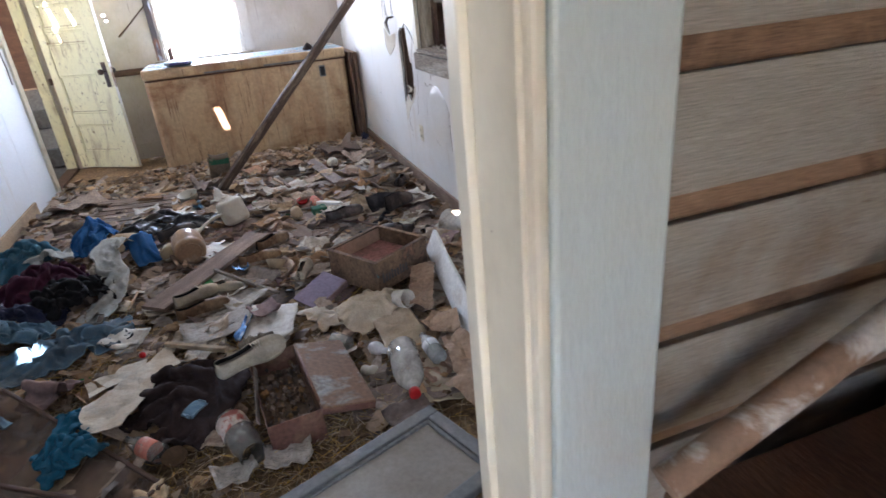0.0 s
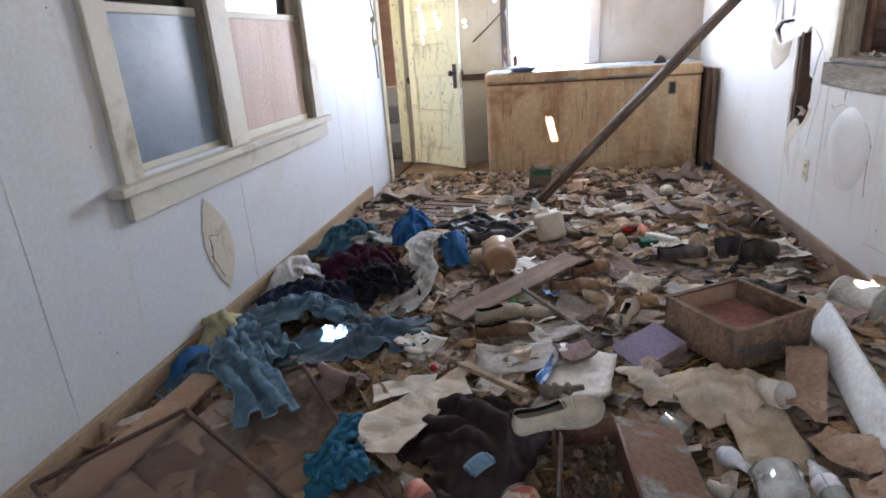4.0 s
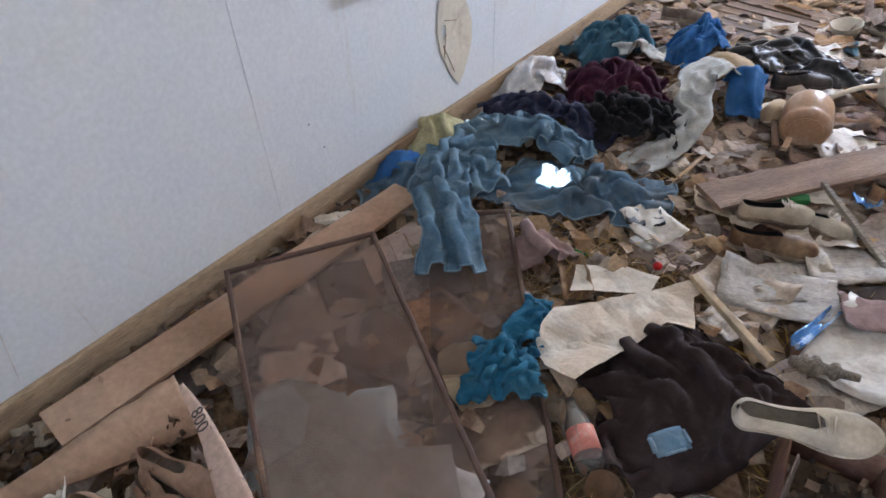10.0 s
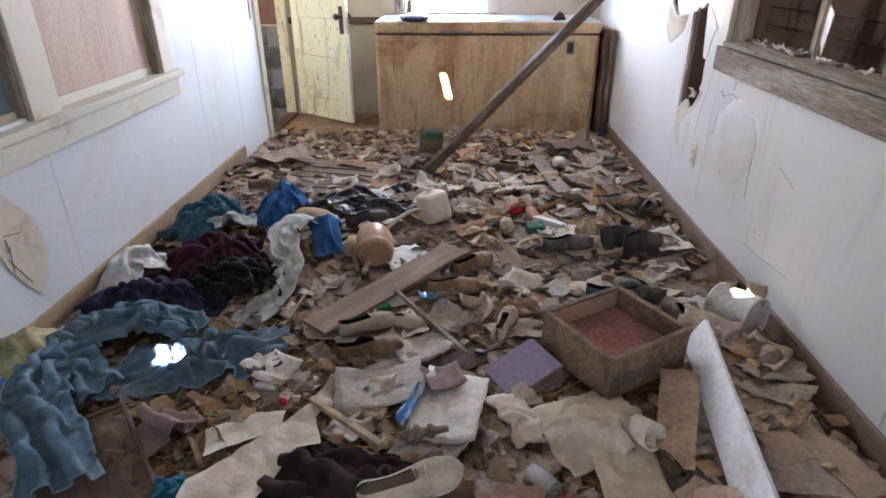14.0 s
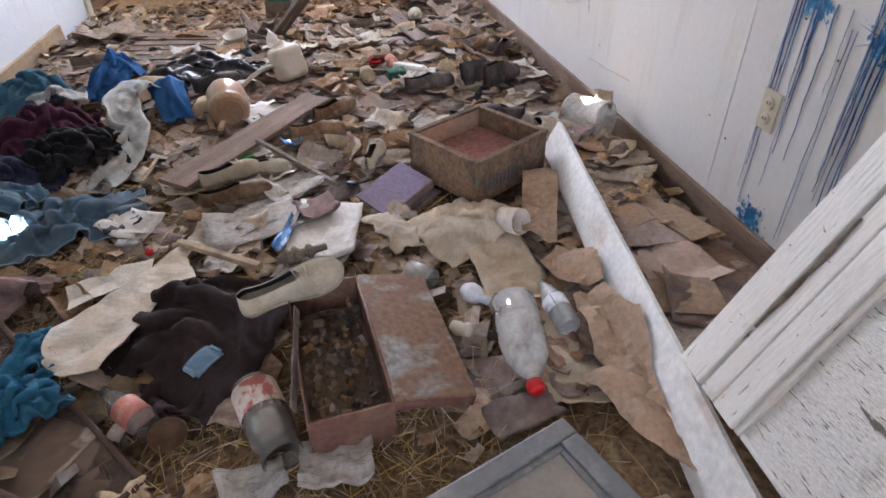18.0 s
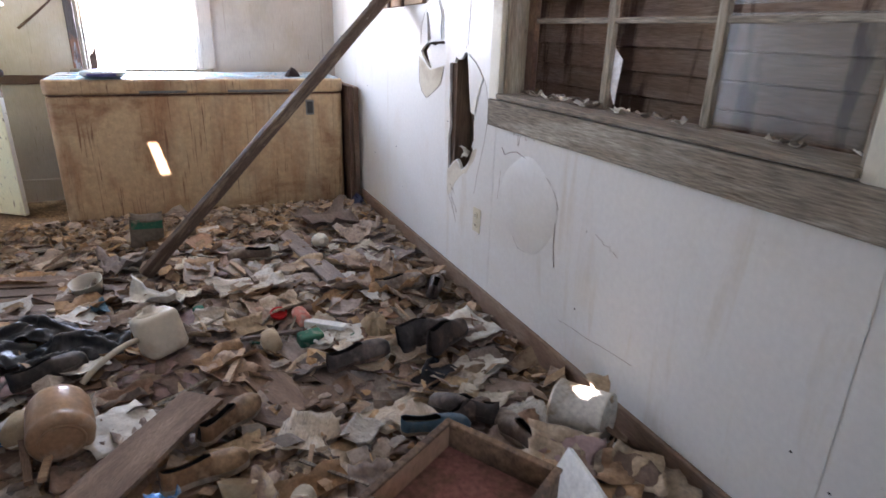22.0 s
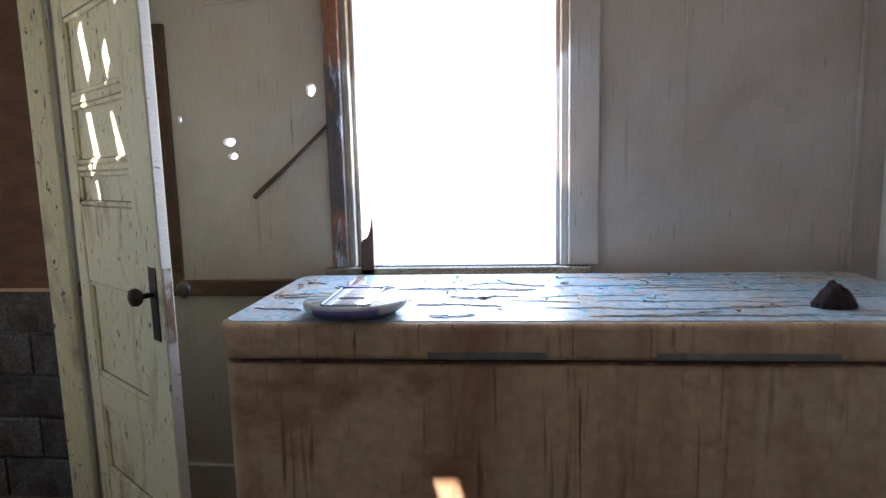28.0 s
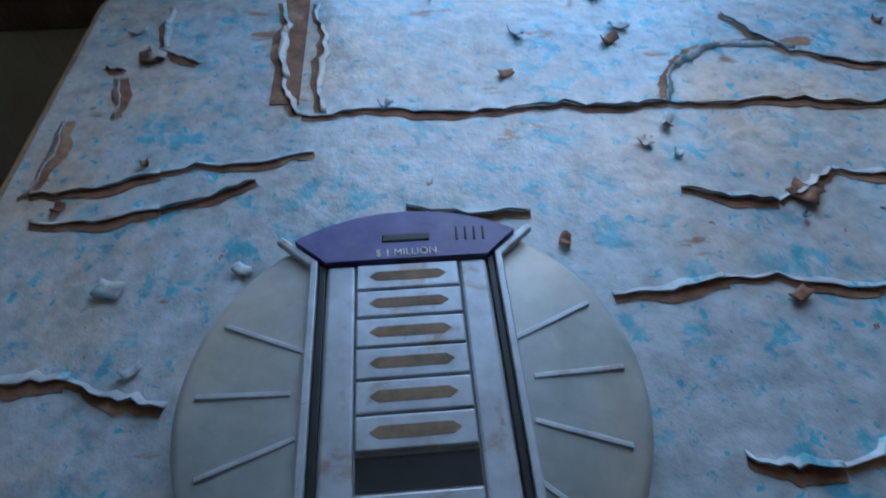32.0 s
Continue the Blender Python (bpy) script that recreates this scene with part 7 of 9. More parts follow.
    for nm, line in zip(("hem", "waistband", "seam"), HEM):
        if mat in (DENIM, DENIM_D) or (l_ > 0.45 and nm == "hem" and mat not in (WHITEC, GREYC)):
            part(nm, tube(line[1:-1], 0.0035 if nm != "waistband" else 0.006, 6), SEAM if mat in (DENIM, DENIM_D) else mat, ob, "stitched %s" % nm)
solo("plaster_strip", strip_cloth([(0.18, 2.12, 0.05), (0.28, 2.24, 0.05), (0.44, 2.40, 0.05)], [0.05, 0.06, 0.06], 0.012, 8), WHITEC, "cream strip of peeled material", "strip")
for name, x, y, rx, ry, h, rz, mat, label in (("cream_bundle", 0.83, 3.72, 0.07, 0.06, 0.22, 0, WHITEC, "small cream bundle on the heap"), ("cap", 2.45, 3.99, 0.08, 0.08, 0.20, 0, TANC, "crumpled tan cap among papers")):
    drop(name, cloth(rx, ry, h, rng.random() * 50, 40, 0.5), mat, label, "garment", x, y, 0.022, rz)
solo("plastic_bag", drape([(0.22, 3.24, 0.04), (0.27, 3.40, 0.07), (0.36, 3.54, 0.04)], 0.34, 0.50, 4.4, 0.55, (0.27, 3.40, 0.13, 0.16, 0.06)), PLASTIC_BAG, "white plastic bag against the wall", "bag")
for x, y, rx, ry, s in ((1.12, 4.36, 0.22, 0.12, 3), (1.33, 4.18, 0.18, 0.12, 6), (1.02, 4.22, 0.14, 0.10, 8)):
    solo("black_bag", drape([(x - rx, y - 0.04, 0.03), (x, y, 0.05), (x + rx, y + 0.05, 0.03)], 2.6 * ry, 2.6 * rx, s + 0.5, 0.6, (x, y, rx, ry, 0.04)), BLACKFILM, "torn shiny black plastic sheet", "bag")

# shoes
G = "shoes strewn over the floor"
RUB = surface("worn rubber sole", (0.30, 0.24, 0.18), (0.2, 0.15, 0.1), 9, rough=0.9)
shoe(CANVAS, CANVAS, "beige canvas shoe with frayed lace on the tin box", 1.515, 2.098, 0.150, 19, 0.275, "low", 24, -3, G)
shoe(BROWNLEATHER, RUB, "dusty brown slip-on shoe", 1.32, 2.79, 0.05, 18, 0.25, group=G)
shoe(CANVAS, RUB, "dirty cream canvas shoe on papers", 1.30, 2.94, 0.06, 24, 0.23, roll=12, group=G)
shoe(CANVAS, RUB, "small cream shoe with strap", 1.44, 3.03, 0.05, -8, 0.19, group=G)
for x, y, rz, mat, L, k, lab in ((2.47, 3.72, 20, LEATHER, 0.27, "boot", "old dark leather boot"), (2.56, 3.64, 35, LEATHER, 0.26, "boot", "old dark leather boot, collapsed"), (2.17, 3.68, 12, LEATHER, 0.26, "low", "old dark sandal on the floor"),
                            (0.505, 1.155, 20, DUSTC, 0.21, "low", "dust-coated slipper in the carton"), (0.515, 1.290, 15, DUSTC, 0.22, "low", "dust-coated clog in the carton"), (0.635, 1.150, -5, DUSTC, 0.13, "low", "dust-coated pink slipper in the carton"), (0.76, 1.30, 200, DUSTC, 0.16, "low", "dust-coated small shoe in the carton"), (0.72, 1.005, -8, DUSTC, 0.17, "low", "dust-coated child shoe in the carton"),
                            (1.72, 3.42, 40, BROWNLEATHER, 0.25, "low", "dusty brown shoe on the rubbish"), (1.62, 3.24, 15, BROWNLEATHER, 0.24, "low", "curled brown shoe on its sole"), (1.90, 2.90, 70, CANVAS, 0.22, "low", "pale shoe upper on its side"),
                            (2.30, 3.26, -20, DENIM_D, 0.22, "low", "dusty blue slipper among papers"), (2.42, 3.20, 20, LEATHER, 0.22, "low", "black slipper among the papers"), (2.60, 3.18, 130, LEATHER, 0.25, "low", "dark leather shoe near the wall"),
                            (2.66, 2.98, 100, BROWNLEATHER, 0.25, "low", "brown leather shoe near the crate"), (2.55, 4.30, 0, BROWNLEATHER, 0.26, "low", "dusty brown shoe on the rubbish"), (2.16, 4.95, 160, BROWNLEATHER, 0.24, "low", "brown shoe near the freezer"),
                            (1.15, 3.95, 30, LEATHER, 0.25, "low", "dark shoe beside the heap"), (0.45, 4.45, 10, BROWNLEATHER, 0.25, "low", "dusty brown shoe by the wall"), (2.76, 4.12, 60, LEATHER, 0.25, "low", "dark curled shoe by the wall")):
    shoe(mat, RUB if mat is not LEATHER else LEATHER, lab, x, y, 0.05 + 0.02 * rng.random(), rz, L, k, rng.uniform(-18, 18), rng.uniform(-6, 6), G)

# bottles, jars, vessels
JAR = [(0.044, 0.0), (0.050, 0.007), (0.051, 0.100), (0.049, 0.106), (0.051, 0.112), (0.051, 0.150), (0.047, 0.165), (0.042, 0.172), (0.044, 0.180), (0.042, 0.187), (0.044, 0.194), (0.044, 0.212), (0.041, 0.212), (0.040, 0.175), (0.047, 0.155), (0.048, 0.012), (0.0002, 0.008)]
bottle("jar", "clear glass jar with torn pink label, lying", (1.540, 1.905, 0.085), (1.613, 1.70, 0.075), JAR, JARGLASS, band=(LABEL_W, 0.0516, 0.018, 0.095), cat="jar")
BOT = [(0.028, 0.0), (0.033, 0.006), (0.033, 0.10), (0.026, 0.125), (0.014, 0.15), (0.013, 0.175)]
bottle("bottle", "plastic drink bottle with faded pink label, lying", (1.325, 1.855, 0.06), (1.195, 1.985, 0.07), BOT, JARGLASS, band=(LABEL, 0.0336, 0.035, 0.095))
bottle("water_bottle", "clear crumpled water bottle, lying", (2.325, 1.945, 0.065), (2.305, 2.16, 0.08), BOT, CLEAR, band=(PLASTIC_BAG, 0.0335, 0.06, 0.1))
BIG = [(0.048, 0.0), (0.058, 0.01), (0.060, 0.15), (0.052, 0.20), (0.028, 0.245), (0.016, 0.262), (0.015, 0.28)]
bottle("plastic_jug", "large clear plastic bottle with red cap, lying", (2.202, 2.05, 0.090), (2.166, 1.745, 0.080), BIG, CLEAR, REDP, 0.021)
bottle("tumbler", "small clear plastic tumbler on its side", (2.02, 2.22, 0.06), (1.95, 2.30, 0.06), [(0.030, 0), (0.036, 0.08), (0.034, 0.08), (0.028, 0.004), (0.0002, 0.004)], CLEAR, cat="tumbler")
bottle("bulb", "dusty white light bulb", (2.150, 2.095, 0.06), (2.120, 2.145, 0.05), [(0.012, 0), (0.013, 0.025), (0.028, 0.05), (0.031, 0.07), (0.022, 0.092), (0.0002, 0.098)], PLASTIC_BAG, cat="bulb")
bottle("lamp_socket", "old dusty lamp socket", (2.035, 2.035, 0.045), (2.115, 1.97, 0.055), [(0.018, 0), (0.020, 0.02), (0.016, 0.03), (0.022, 0.04), (0.020, 0.06), (0.0002, 0.062)], JUGP, cat="socket")
wj = thing("white_jug", "cloudy white plastic jug with open mouth", "jug", pose(1.632, 4.075, 0.045, -14, -8, 24))
part("body", slab(-0.080, 0.080, -0.075, 0.075, 0.0, 0.165, 0.045, 0.028), JUGP, wj)
part("shoulder", lathe([(0.060, 0.160), (0.046, 0.170), (0.024, 0.174), (0.023, 0.190), (0.019, 0.190), (0.019, 0.172)], 24, m=pose(0, 0.005, 0)), JUGP, wj)
part("handle", tube([(-0.02, 0.060, 0.165), (-0.02, 0.088, 0.160), (-0.02, 0.098, 0.12), (-0.02, 0.090, 0.07), (-0.02, 0.070, 0.05)], 0.013, 10), JUGP, wj)
bottle("amber_jug", "amber stained plastic jug on its side", (1.365, 3.52, 0.105), (1.33, 3.72, 0.135), [(0.050, 0.004), (0.052, 0.0), (0.078, 0.002), (0.086, 0.014), (0.088, 0.03), (0.084, 0.04), (0.088, 0.05), (0.088, 0.14), (0.080, 0.165), (0.045, 0.185), (0.030, 0.19), (0.030, 0.205), (0.0002, 0.205)], AMBERP, cat="jug")
part("base_ring", lathe([(0.062, 0.0), (0.062, -0.004), (0.054, -0.004), (0.054, 0.004)], 28), AMBERP, bpy.data.objects["amber_jug"])
bottle("amber_jar", "tan plastic jar on its side", (1.24, 3.72, 0.08), (1.22, 3.62, 0.07), [(0.03, 0), (0.045, 0.01), (0.045, 0.08), (0.03, 0.1), (0.0002, 0.1)], TANC, cat="jar")
solo("hose", tube(sag((1.57, 4.07, 0.12), (1.36, 3.93, 0.05), -0.03, 10), 0.011, 8), JUGP, "short pale hose from the jug", "hose")
bottle("spray_jug", "white jug with green label", (2.45, 5.10, 0.06), (2.44, 4.98, 0.10), [(0.035, 0), (0.045, 0.01), (0.045, 0.08), (0.02, 0.12), (0.014, 0.14)], JUGP, band=(MINT, 0.0455, 0.03, 0.06), cat="jug")
drop("bowl", lathe([(0.022, 0), (0.034, 0.010), (0.041, 0.026), (0.038, 0.026), (0.031, 0.013), (0.0002, 0.008)], 26, dent=0.04), BROWNLEATHER, "shallow brown dish among straw", "dish", 1.36, 1.838, 0.035, 0, 12, 5)
drop("cup", lathe([(0.03, 0), (0.052, 0.05), (0.049, 0.05), (0.027, 0.006), (0.0002, 0.006)], 26, dent=0.05), TANC, "pale dusty cup on its side", "cup", 1.80, 3.16, 0.05, 0, -30, 15)
drop("tub", lathe([(0.055, 0), (0.07, 0.065), (0.072, 0.07), (0.067, 0.07), (0.052, 0.005), (0.0002, 0.004)], 28, dent=0.08), JUGP, "white plastic tub with blue print", "tub", 1.30, 4.78, 0.04, 0, 10, -8)
solo("flower_pot", lathe([(0.050, 0), (0.053, 0.004), (0.062, 0.11), (0.068, 0.112), (0.069, 0.135), (0.064, 0.135), (0.057, 0.11), (0.046, 0.012), (0.0002, 0.010)], 32), POT, "dusty beige plastic pot tipped over", "pot", lying((0.852, 1.015, 0.085), (0.868, 1.155, 0.125)))
mug = drop("mug", lathe([(0.032, 0), (0.040, 0.005), (0.042, 0.085), (0.038, 0.085), (0.035, 0.008), (0.0002, 0.006)], 26), WHITEC, "cream mug lying on sacking", "mug", 2.29, 2.44, 0.09, 20, 70, 20)
part("handle", tube([(0.040, 0, 0.02), (0.06, 0, 0.025), (0.068, 0, 0.045), (0.06, 0, 0.065), (0.040, 0, 0.07)], 0.006, 8), WHITEC, mug)
can = thing("paint_can", "dirty white paint can lying open against the wall", "can", lying((2.800, 3.15, 0.105), (2.895, 3.00, 0.115)))
part("body", lathe([(0.080, 0), (0.086, 0.003), (0.086, 0.012), (0.083, 0.016), (0.083, 0.16), (0.086, 0.166), (0.086, 0.175), (0.080, 0.175), (0.078, 0.16)], 32, dent=0.04), CANPAINT, can)
part("bottom", lathe([(0.079, 0.006), (0.079, 0.010), (0.0002, 0.010)], 28), CANPAINT, can)
part("dried_paint", lathe([(0.077, 0.150), (0.060, 0.156), (0.03, 0.152), (0.0002, 0.155)], 28, dent=0.1), BASE, can, "dark brown dried contents")
part("torn_label", sheet(0.10, 0.08, 6, 0.02, 0.02, 0.002, 6, 0.4), PAPER, can, "torn paper label", pose(0.05, 0.06, 0.12, -60, 30, 20))
drop("can", lathe([(0.035, 0), (0.037, 0.004), (0.037, 0.09), (0.0002, 0.09)], 22, dent=0.05), TANC, "small tan can on its side", "can", 2.01, 4.02, 0.06, 0, 85, 10)
drop("ball", lathe([(0.0002, -0.014), (0.008, -0.0115), (0.0135, -0.004), (0.0135, 0.004), (0.008, 0.0115), (0.0002, 0.014)], 16), REDP, "small red plastic ball on straw", "ball", 1.190, 2.560, 0.055)
drop("ring_lid", lathe([(0.03, 0), (0.037, 0), (0.037, 0.014), (0.03, 0.014), (0.03, 0.004)], 24), REDP, "red plastic ring lid", "lid", 2.08, 4.23, 0.05, 0, 15)
drop("tube", lathe([(0.03, 0), (0.032, 0.01), (0.032, 0.13), (0.0002, 0.13)], 20, dent=0.06), LABEL, "faded red paper tube", "tube", 2.16, 4.20, 0.06, 0, 84, 75)
drop("green_case", block(-0.06, 0.06, -0.018, 0.018, 0, 0.022, 0.006), GREENP, "small green plastic case", "case", 1.42, 3.13, 0.05, 22, 8)
drop("green_tin", block(-0.05, 0.05, -0.03, 0.03, 0, 0.05, 0.01), MINT, "dusty green tin on cardboard", "tin", 2.16, 3.95, 0.04, 12, 10)
drop("white_block", block(-0.09, 0.09, -0.02, 0.02, 0, 0.035, 0.004), WHITEBOARD, "short white painted stick", "block", 2.24, 4.02, 0.05, -38)
drop("clear_lid", block(-0.04, 0.04, -0.018, 0.018, 0, 0.014, 0.006), CLEAR, "clear plastic case lid", "lid", 1.11, 2.64, 0.04, -12)
drop("green_straw", tube([(0, 0, 0), (0.06, 0.004, 0.004), (0.10, 0.0, 0.002)], 0.003, 6), GREENP, "thin green plastic drinking stick", "stick", 0.90, 2.48, 0.045, 8)
drop("black_mat", sheet(0.12, 0.11, 33, 0.02, 0.02, 0.004), BLACKM, "small black rubber mat with straw", "mat", 1.06, 2.76, 0.045, 30)

# long wood
beam("plank", (1.20, 2.96, 0.07), (1.745, 3.62, 0.10), 0.145, 0.02, PLANKS, "wide grey-brown plank lying across the rubbish", "plank", 0, wob=0.004, seed=2)
beam("rod", (1.492, 3.21, 0.10), (1.79, 2.82, 0.07), 0.016, 0.016, OLDWOOD, "thin grey weathered rod", "rod", seed=4)
beam("tube_stick", (1.30, 2.52, 0.10), (1.55, 2.30, 0.13), 0.02, 0.02, TANC, "pale cardboard tube on the dark cloth", "tube", seed=5)
beam("slat", (2.285, 5.36, 0.05), (2.40, 4.46, 0.07), 0.10, 0.018, PLANKS, "grooved grey slat on cardboard", "slat", seed=6)
beam("side_board", (0.285, 1.20, 0.085), (0.36, 2.40, 0.085), 0.13, 0.016, DUSTBOARD, "reddish flat board along the baseboard", "board", seed=7)
beam("short_plank", (0.950, 1.045, 0.065), (1.065, 0.85, 0.06), 0.055, 0.02, BASE, "short reddish brown plank in the corner", "plank", seed=8)
for k in range(7):
    y = 4.50 + 0.085 * k
    beam("thin_plank", (0.62 + 0.05 * (k % 3), y + 0.10, 0.03 + 0.005 * k), (1.45 - 0.06 * (k % 4), y - 0.06 + 0.03 * (k % 2), 0.045), 0.075, 0.01, PLANKS, "thin weathered plank on the floor", "plank", seed=20 + k)
for k, (x0, y0, x1, y1) in enumerate(((1.98, 4.95, 2.03, 4.55), (2.0, 4.72, 1.94, 4.86), (1.24, 3.64, 1.30, 3.40), (1.32, 3.62, 1.33, 3.40), (0.92, 3.50, 0.90, 3.85), (2.35, 3.83, 2.50, 3.80), (2.15, 4.05, 1.9, 4.0), (1.9, 3.95, 1.82, 3.7))):
    beam("stick", (x0, y0, 0.05 + 0.01 * (k % 3)), (x1, y1, 0.08), 0.022, 0.014, LATH if k % 2 else PLANKS, "short broken wooden stick", "stick", seed=40 + k)

# paper goods
def flat(name, w, l, x, y, rz, mat, label, cat, z=0.05, curl=0.03, crumple=0.014, thick=0.002, rx=0, ry=0, ragged=0.05, bend=0.0):
    return drop(name, sheet(w, l, rng.random() * 90, curl, crumple, thick, 9, ragged, bend), mat, label, cat, x, y, z, rz, rx, ry)


MAGA = surface("crinkled white paper", (0.66, 0.62, 0.54), (0.45, 0.38, 0.30), 14, (0.5, 0.68), grain=0.1, rough=0.6, bump=0.4, bump_scale=25)
flat("magazine", 0.215, 0.33, 1.735, 2.545, -10, MAGA, "crinkled open magazine page", "magazine", 0.055)
flat("wrapper", 0.035, 0.20, 1.615, 2.54, -18, BLUESTRIP, "shiny blue metallic wrapper strip", "wrapper", 0.065)
flat("mauve_card", 0.13, 0.12, 1.71, 2.66, 20, MAUVE, "mauve piece of torn card", "card", 0.075)
solo("white_cloth", folded([(1.117, 2.005), (1.060, 2.06), (1.046, 2.112), (1.040, 2.19), (1.075, 2.235), (1.19, 2.375), (1.315, 2.535), (1.350, 2.512), (1.325, 2.455), (1.37, 2.336), (1.30, 2.32), (1.244, 2.162), (1.195, 2.009)], 0.082, 7, 0.042, 0.003), WHITEC, "soiled white stiff cloth folded to a point", "cloth")
solo("cream_napkin", folded([(1.03, 2.31), (0.995, 2.417), (1.045, 2.452), (1.097, 2.456), (1.11, 2.50), (1.16, 2.510), (1.213, 2.514), (1.215, 2.44), (1.16, 2.40)], 0.050, 9, 0.030, 0.002), WHITEC, "cream stiff napkin on papers", "cloth")
for z, seed, amp, tilt, loop in ((0.065, 2, 0.045, (0.1, 0.0), ((2.287, 1.789), (2.341, 1.773), (2.438, 1.671), (2.462, 1.545), (2.405, 1.495), (2.369, 1.538), (2.317, 1.673))),
                                 (0.085, 5, 0.050, (0.25, 0.0), ((2.368, 2.041), (2.45, 2.034), (2.475, 1.896), (2.43, 1.705), (2.414, 1.623), (2.373, 1.693), (2.339, 1.829))),
                                 (0.075, 8, 0.045, (0.2, 0.1), ((2.33, 2.20), (2.40, 2.25), (2.49, 2.20), (2.46, 2.06), (2.40, 2.09), (2.36, 2.13))),
                                 (0.095, 9, 0.035, (0.1, 0.05), ((2.442, 2.703), (2.551, 2.645), (2.407, 2.267), (2.325, 2.347)))):
    solo("kraft_paper", folded(loop, z, seed, amp, 0.0014, tilt, 7.0), PACKING, "brown kraft packing paper, sharply crumpled, beside the white board", "paper", None, "crumpled kraft paper")
flat("letter_sheet", 0.30, 0.20, 1.50, 2.64, 12, NEWS, "large yellowed sheet of paper", "paper", 0.05)
flat("letter_sheet", 0.24, 0.18, 1.42, 2.60, -10, PAPER, "stained yellowed sheet of paper", "paper", 0.04)
flat("letter_sheet", 0.20, 0.16, 1.62, 2.86, 30, NEWS, "white folded sheet of paper", "paper", 0.05)
flat("cardboard", 0.30, 0.34, 2.80, 2.06, 8, CARD, "mauve-brown cardboard sheet by the wall", "cardboard", 0.04, 0.02, 0.01, 0.005)
flat("cardboard", 0.24, 0.20, 2.72, 1.94, -20, CARD, "torn tan cardboard by the wall", "cardboard", 0.06, 0.04, 0.02, 0.004)
for k in range(20):
    flat("card_layer", rng.uniform(0.12, 0.24), rng.uniform(0.08, 0.17), 2.78 + rng.uniform(-0.12, 0.10), 2.26 + 0.036 * k, rng.uniform(-60, 60), rng.choice((CARD, PAPER, KRAFT, MAUVE, PAPER)), "layered old paper beside the wall", "paper", 0.03 + 0.004 * k, 0.02, 0.018, 0.003, rng.gauss(0, 6), rng.gauss(0, 6), 0.25)
flat("wall_paper_sheet", 0.20, 0.24, 2.81, 3.80, 20, MAGA, "white torn sheet by the baseboard", "paper", 0.05)
flat("torn_sheet", 0.34, 0.20, 1.98, 4.58, 10, NEWS, "large torn white paper sheet", "paper", 0.05, 0.05, 0.03, ragged=0.35)
flat("torn_sheet", 0.26, 0.12, 1.58, 4.52, -30, MAGA, "torn white strip of paper", "paper", 0.05, 0.05, 0.03, ragged=0.3)
flat("blue_card", 0.07, 0.08, 1.36, 4.53, 20, DENIM, "small pale blue card on planks", "card", 0.05)
flat("card_sheet", 0.38, 0.30, 2.68, 4.75, 30, CARD, "large flat cardboard sheet", "cardboard", 0.03, 0.03, 0.02, 0.004)
flat("card_sheet", 0.34, 0.28, 2.62, 5.45, -10, CARD, "flat cardboard near the freezer", "cardboard", 0.03, 0.03, 0.02, 0.004)
flat("card_sheet", 0.40, 0.22, 0.45, 5.15, 30, KRAFT, "long brown kraft sheet at the wall", "paper", 0.04, 0.06, 0.04, 0.003)
flat("card_sheet", 0.34, 0.26, 1.76, 4.05, 0, CARD, "brown cardboard under the jug", "cardboard", 0.03, 0.02, 0.015, 0.004)
flat("folded_paper", 0.15, 0.11, 1.716, 1.685, -3, NEWS, "folded cream papers by the tin", "paper", 0.04, 0.03, 0.02, 0.004)
flat("folded_paper", 0.13, 0.09, 1.55, 1.67, 14, NEWS, "cream paper with faint print", "paper", 0.04, 0.04, 0.02, 0.003)
flat("card_scrap", 0.17, 0.09, 2.13, 1.73, 12, CARD, "reddish-brown card scrap on straw", "cardboard", 0.035, 0.02, 0.01, 0.004)
flat("leaf", 0.085, 0.075, 1.31, 1.68, 20, PAPER, "pale dry leaf-like scrap", "leaf", 0.04, 0.03, 0.02, 0.002, ragged=0.5)
r = random.Random(91)
for k in range(34):
    x, y = r.uniform(0.95, 2.75), r.uniform(2.35, 4.6)
    if math.hypot(x - 2.285, y - 2.75) < 0.28 or (x < 1.2 and y > 2.8):
        continue
    w_ = r.uniform(0.07, 0.17)
    flat("printed_page", w_, w_ * 1.35, x, y, r.uniform(0, 360), NEWS if k % 3 else MAGA, "loose printed page, stained and creased", "paper", 0.035 + 0.02 * r.random(), 0.012, 0.012, 0.0015, r.gauss(0, 4), r.gauss(0, 4), 0.12)
for k in range(26):
    x, y = r.uniform(1.0, 2.7), r.uniform(2.9, 5.3)
    L_ = r.uniform(0.08, 0.26)
    a_ = r.uniform(0, math.pi)
    beam("stick", (x, y, 0.045), (x + L_ * math.cos(a_), y + L_ * math.sin(a_), 0.055 + 0.03 * r.random()), r.uniform(0.006, 0.018), r.uniform(0.005, 0.012), r.choice((PLANKS, LATH, OLDWOOD)), "short broken wooden stick on the rubbish", "stick", seed=200 + k)
for k in range(16):
    x, y = r.uniform(1.0, 2.7), r.uniform(2.6, 5.0)
    R_ = r.uniform(0.012, 0.030)
    drop("small_lid", lathe([(R_, 0), (R_, 0.008), (R_ * 0.92, 0.010), (0.0002, 0.010)], 18), r.choice((TIN, JUGP, BLACKM, MINT, RUSTIRON)), "small round metal lid among papers" if k % 2 else "small round dusty lid among papers", "lid", x, y, 0.05, 0, r.uniform(-25, 25), r.uniform(-25, 25))
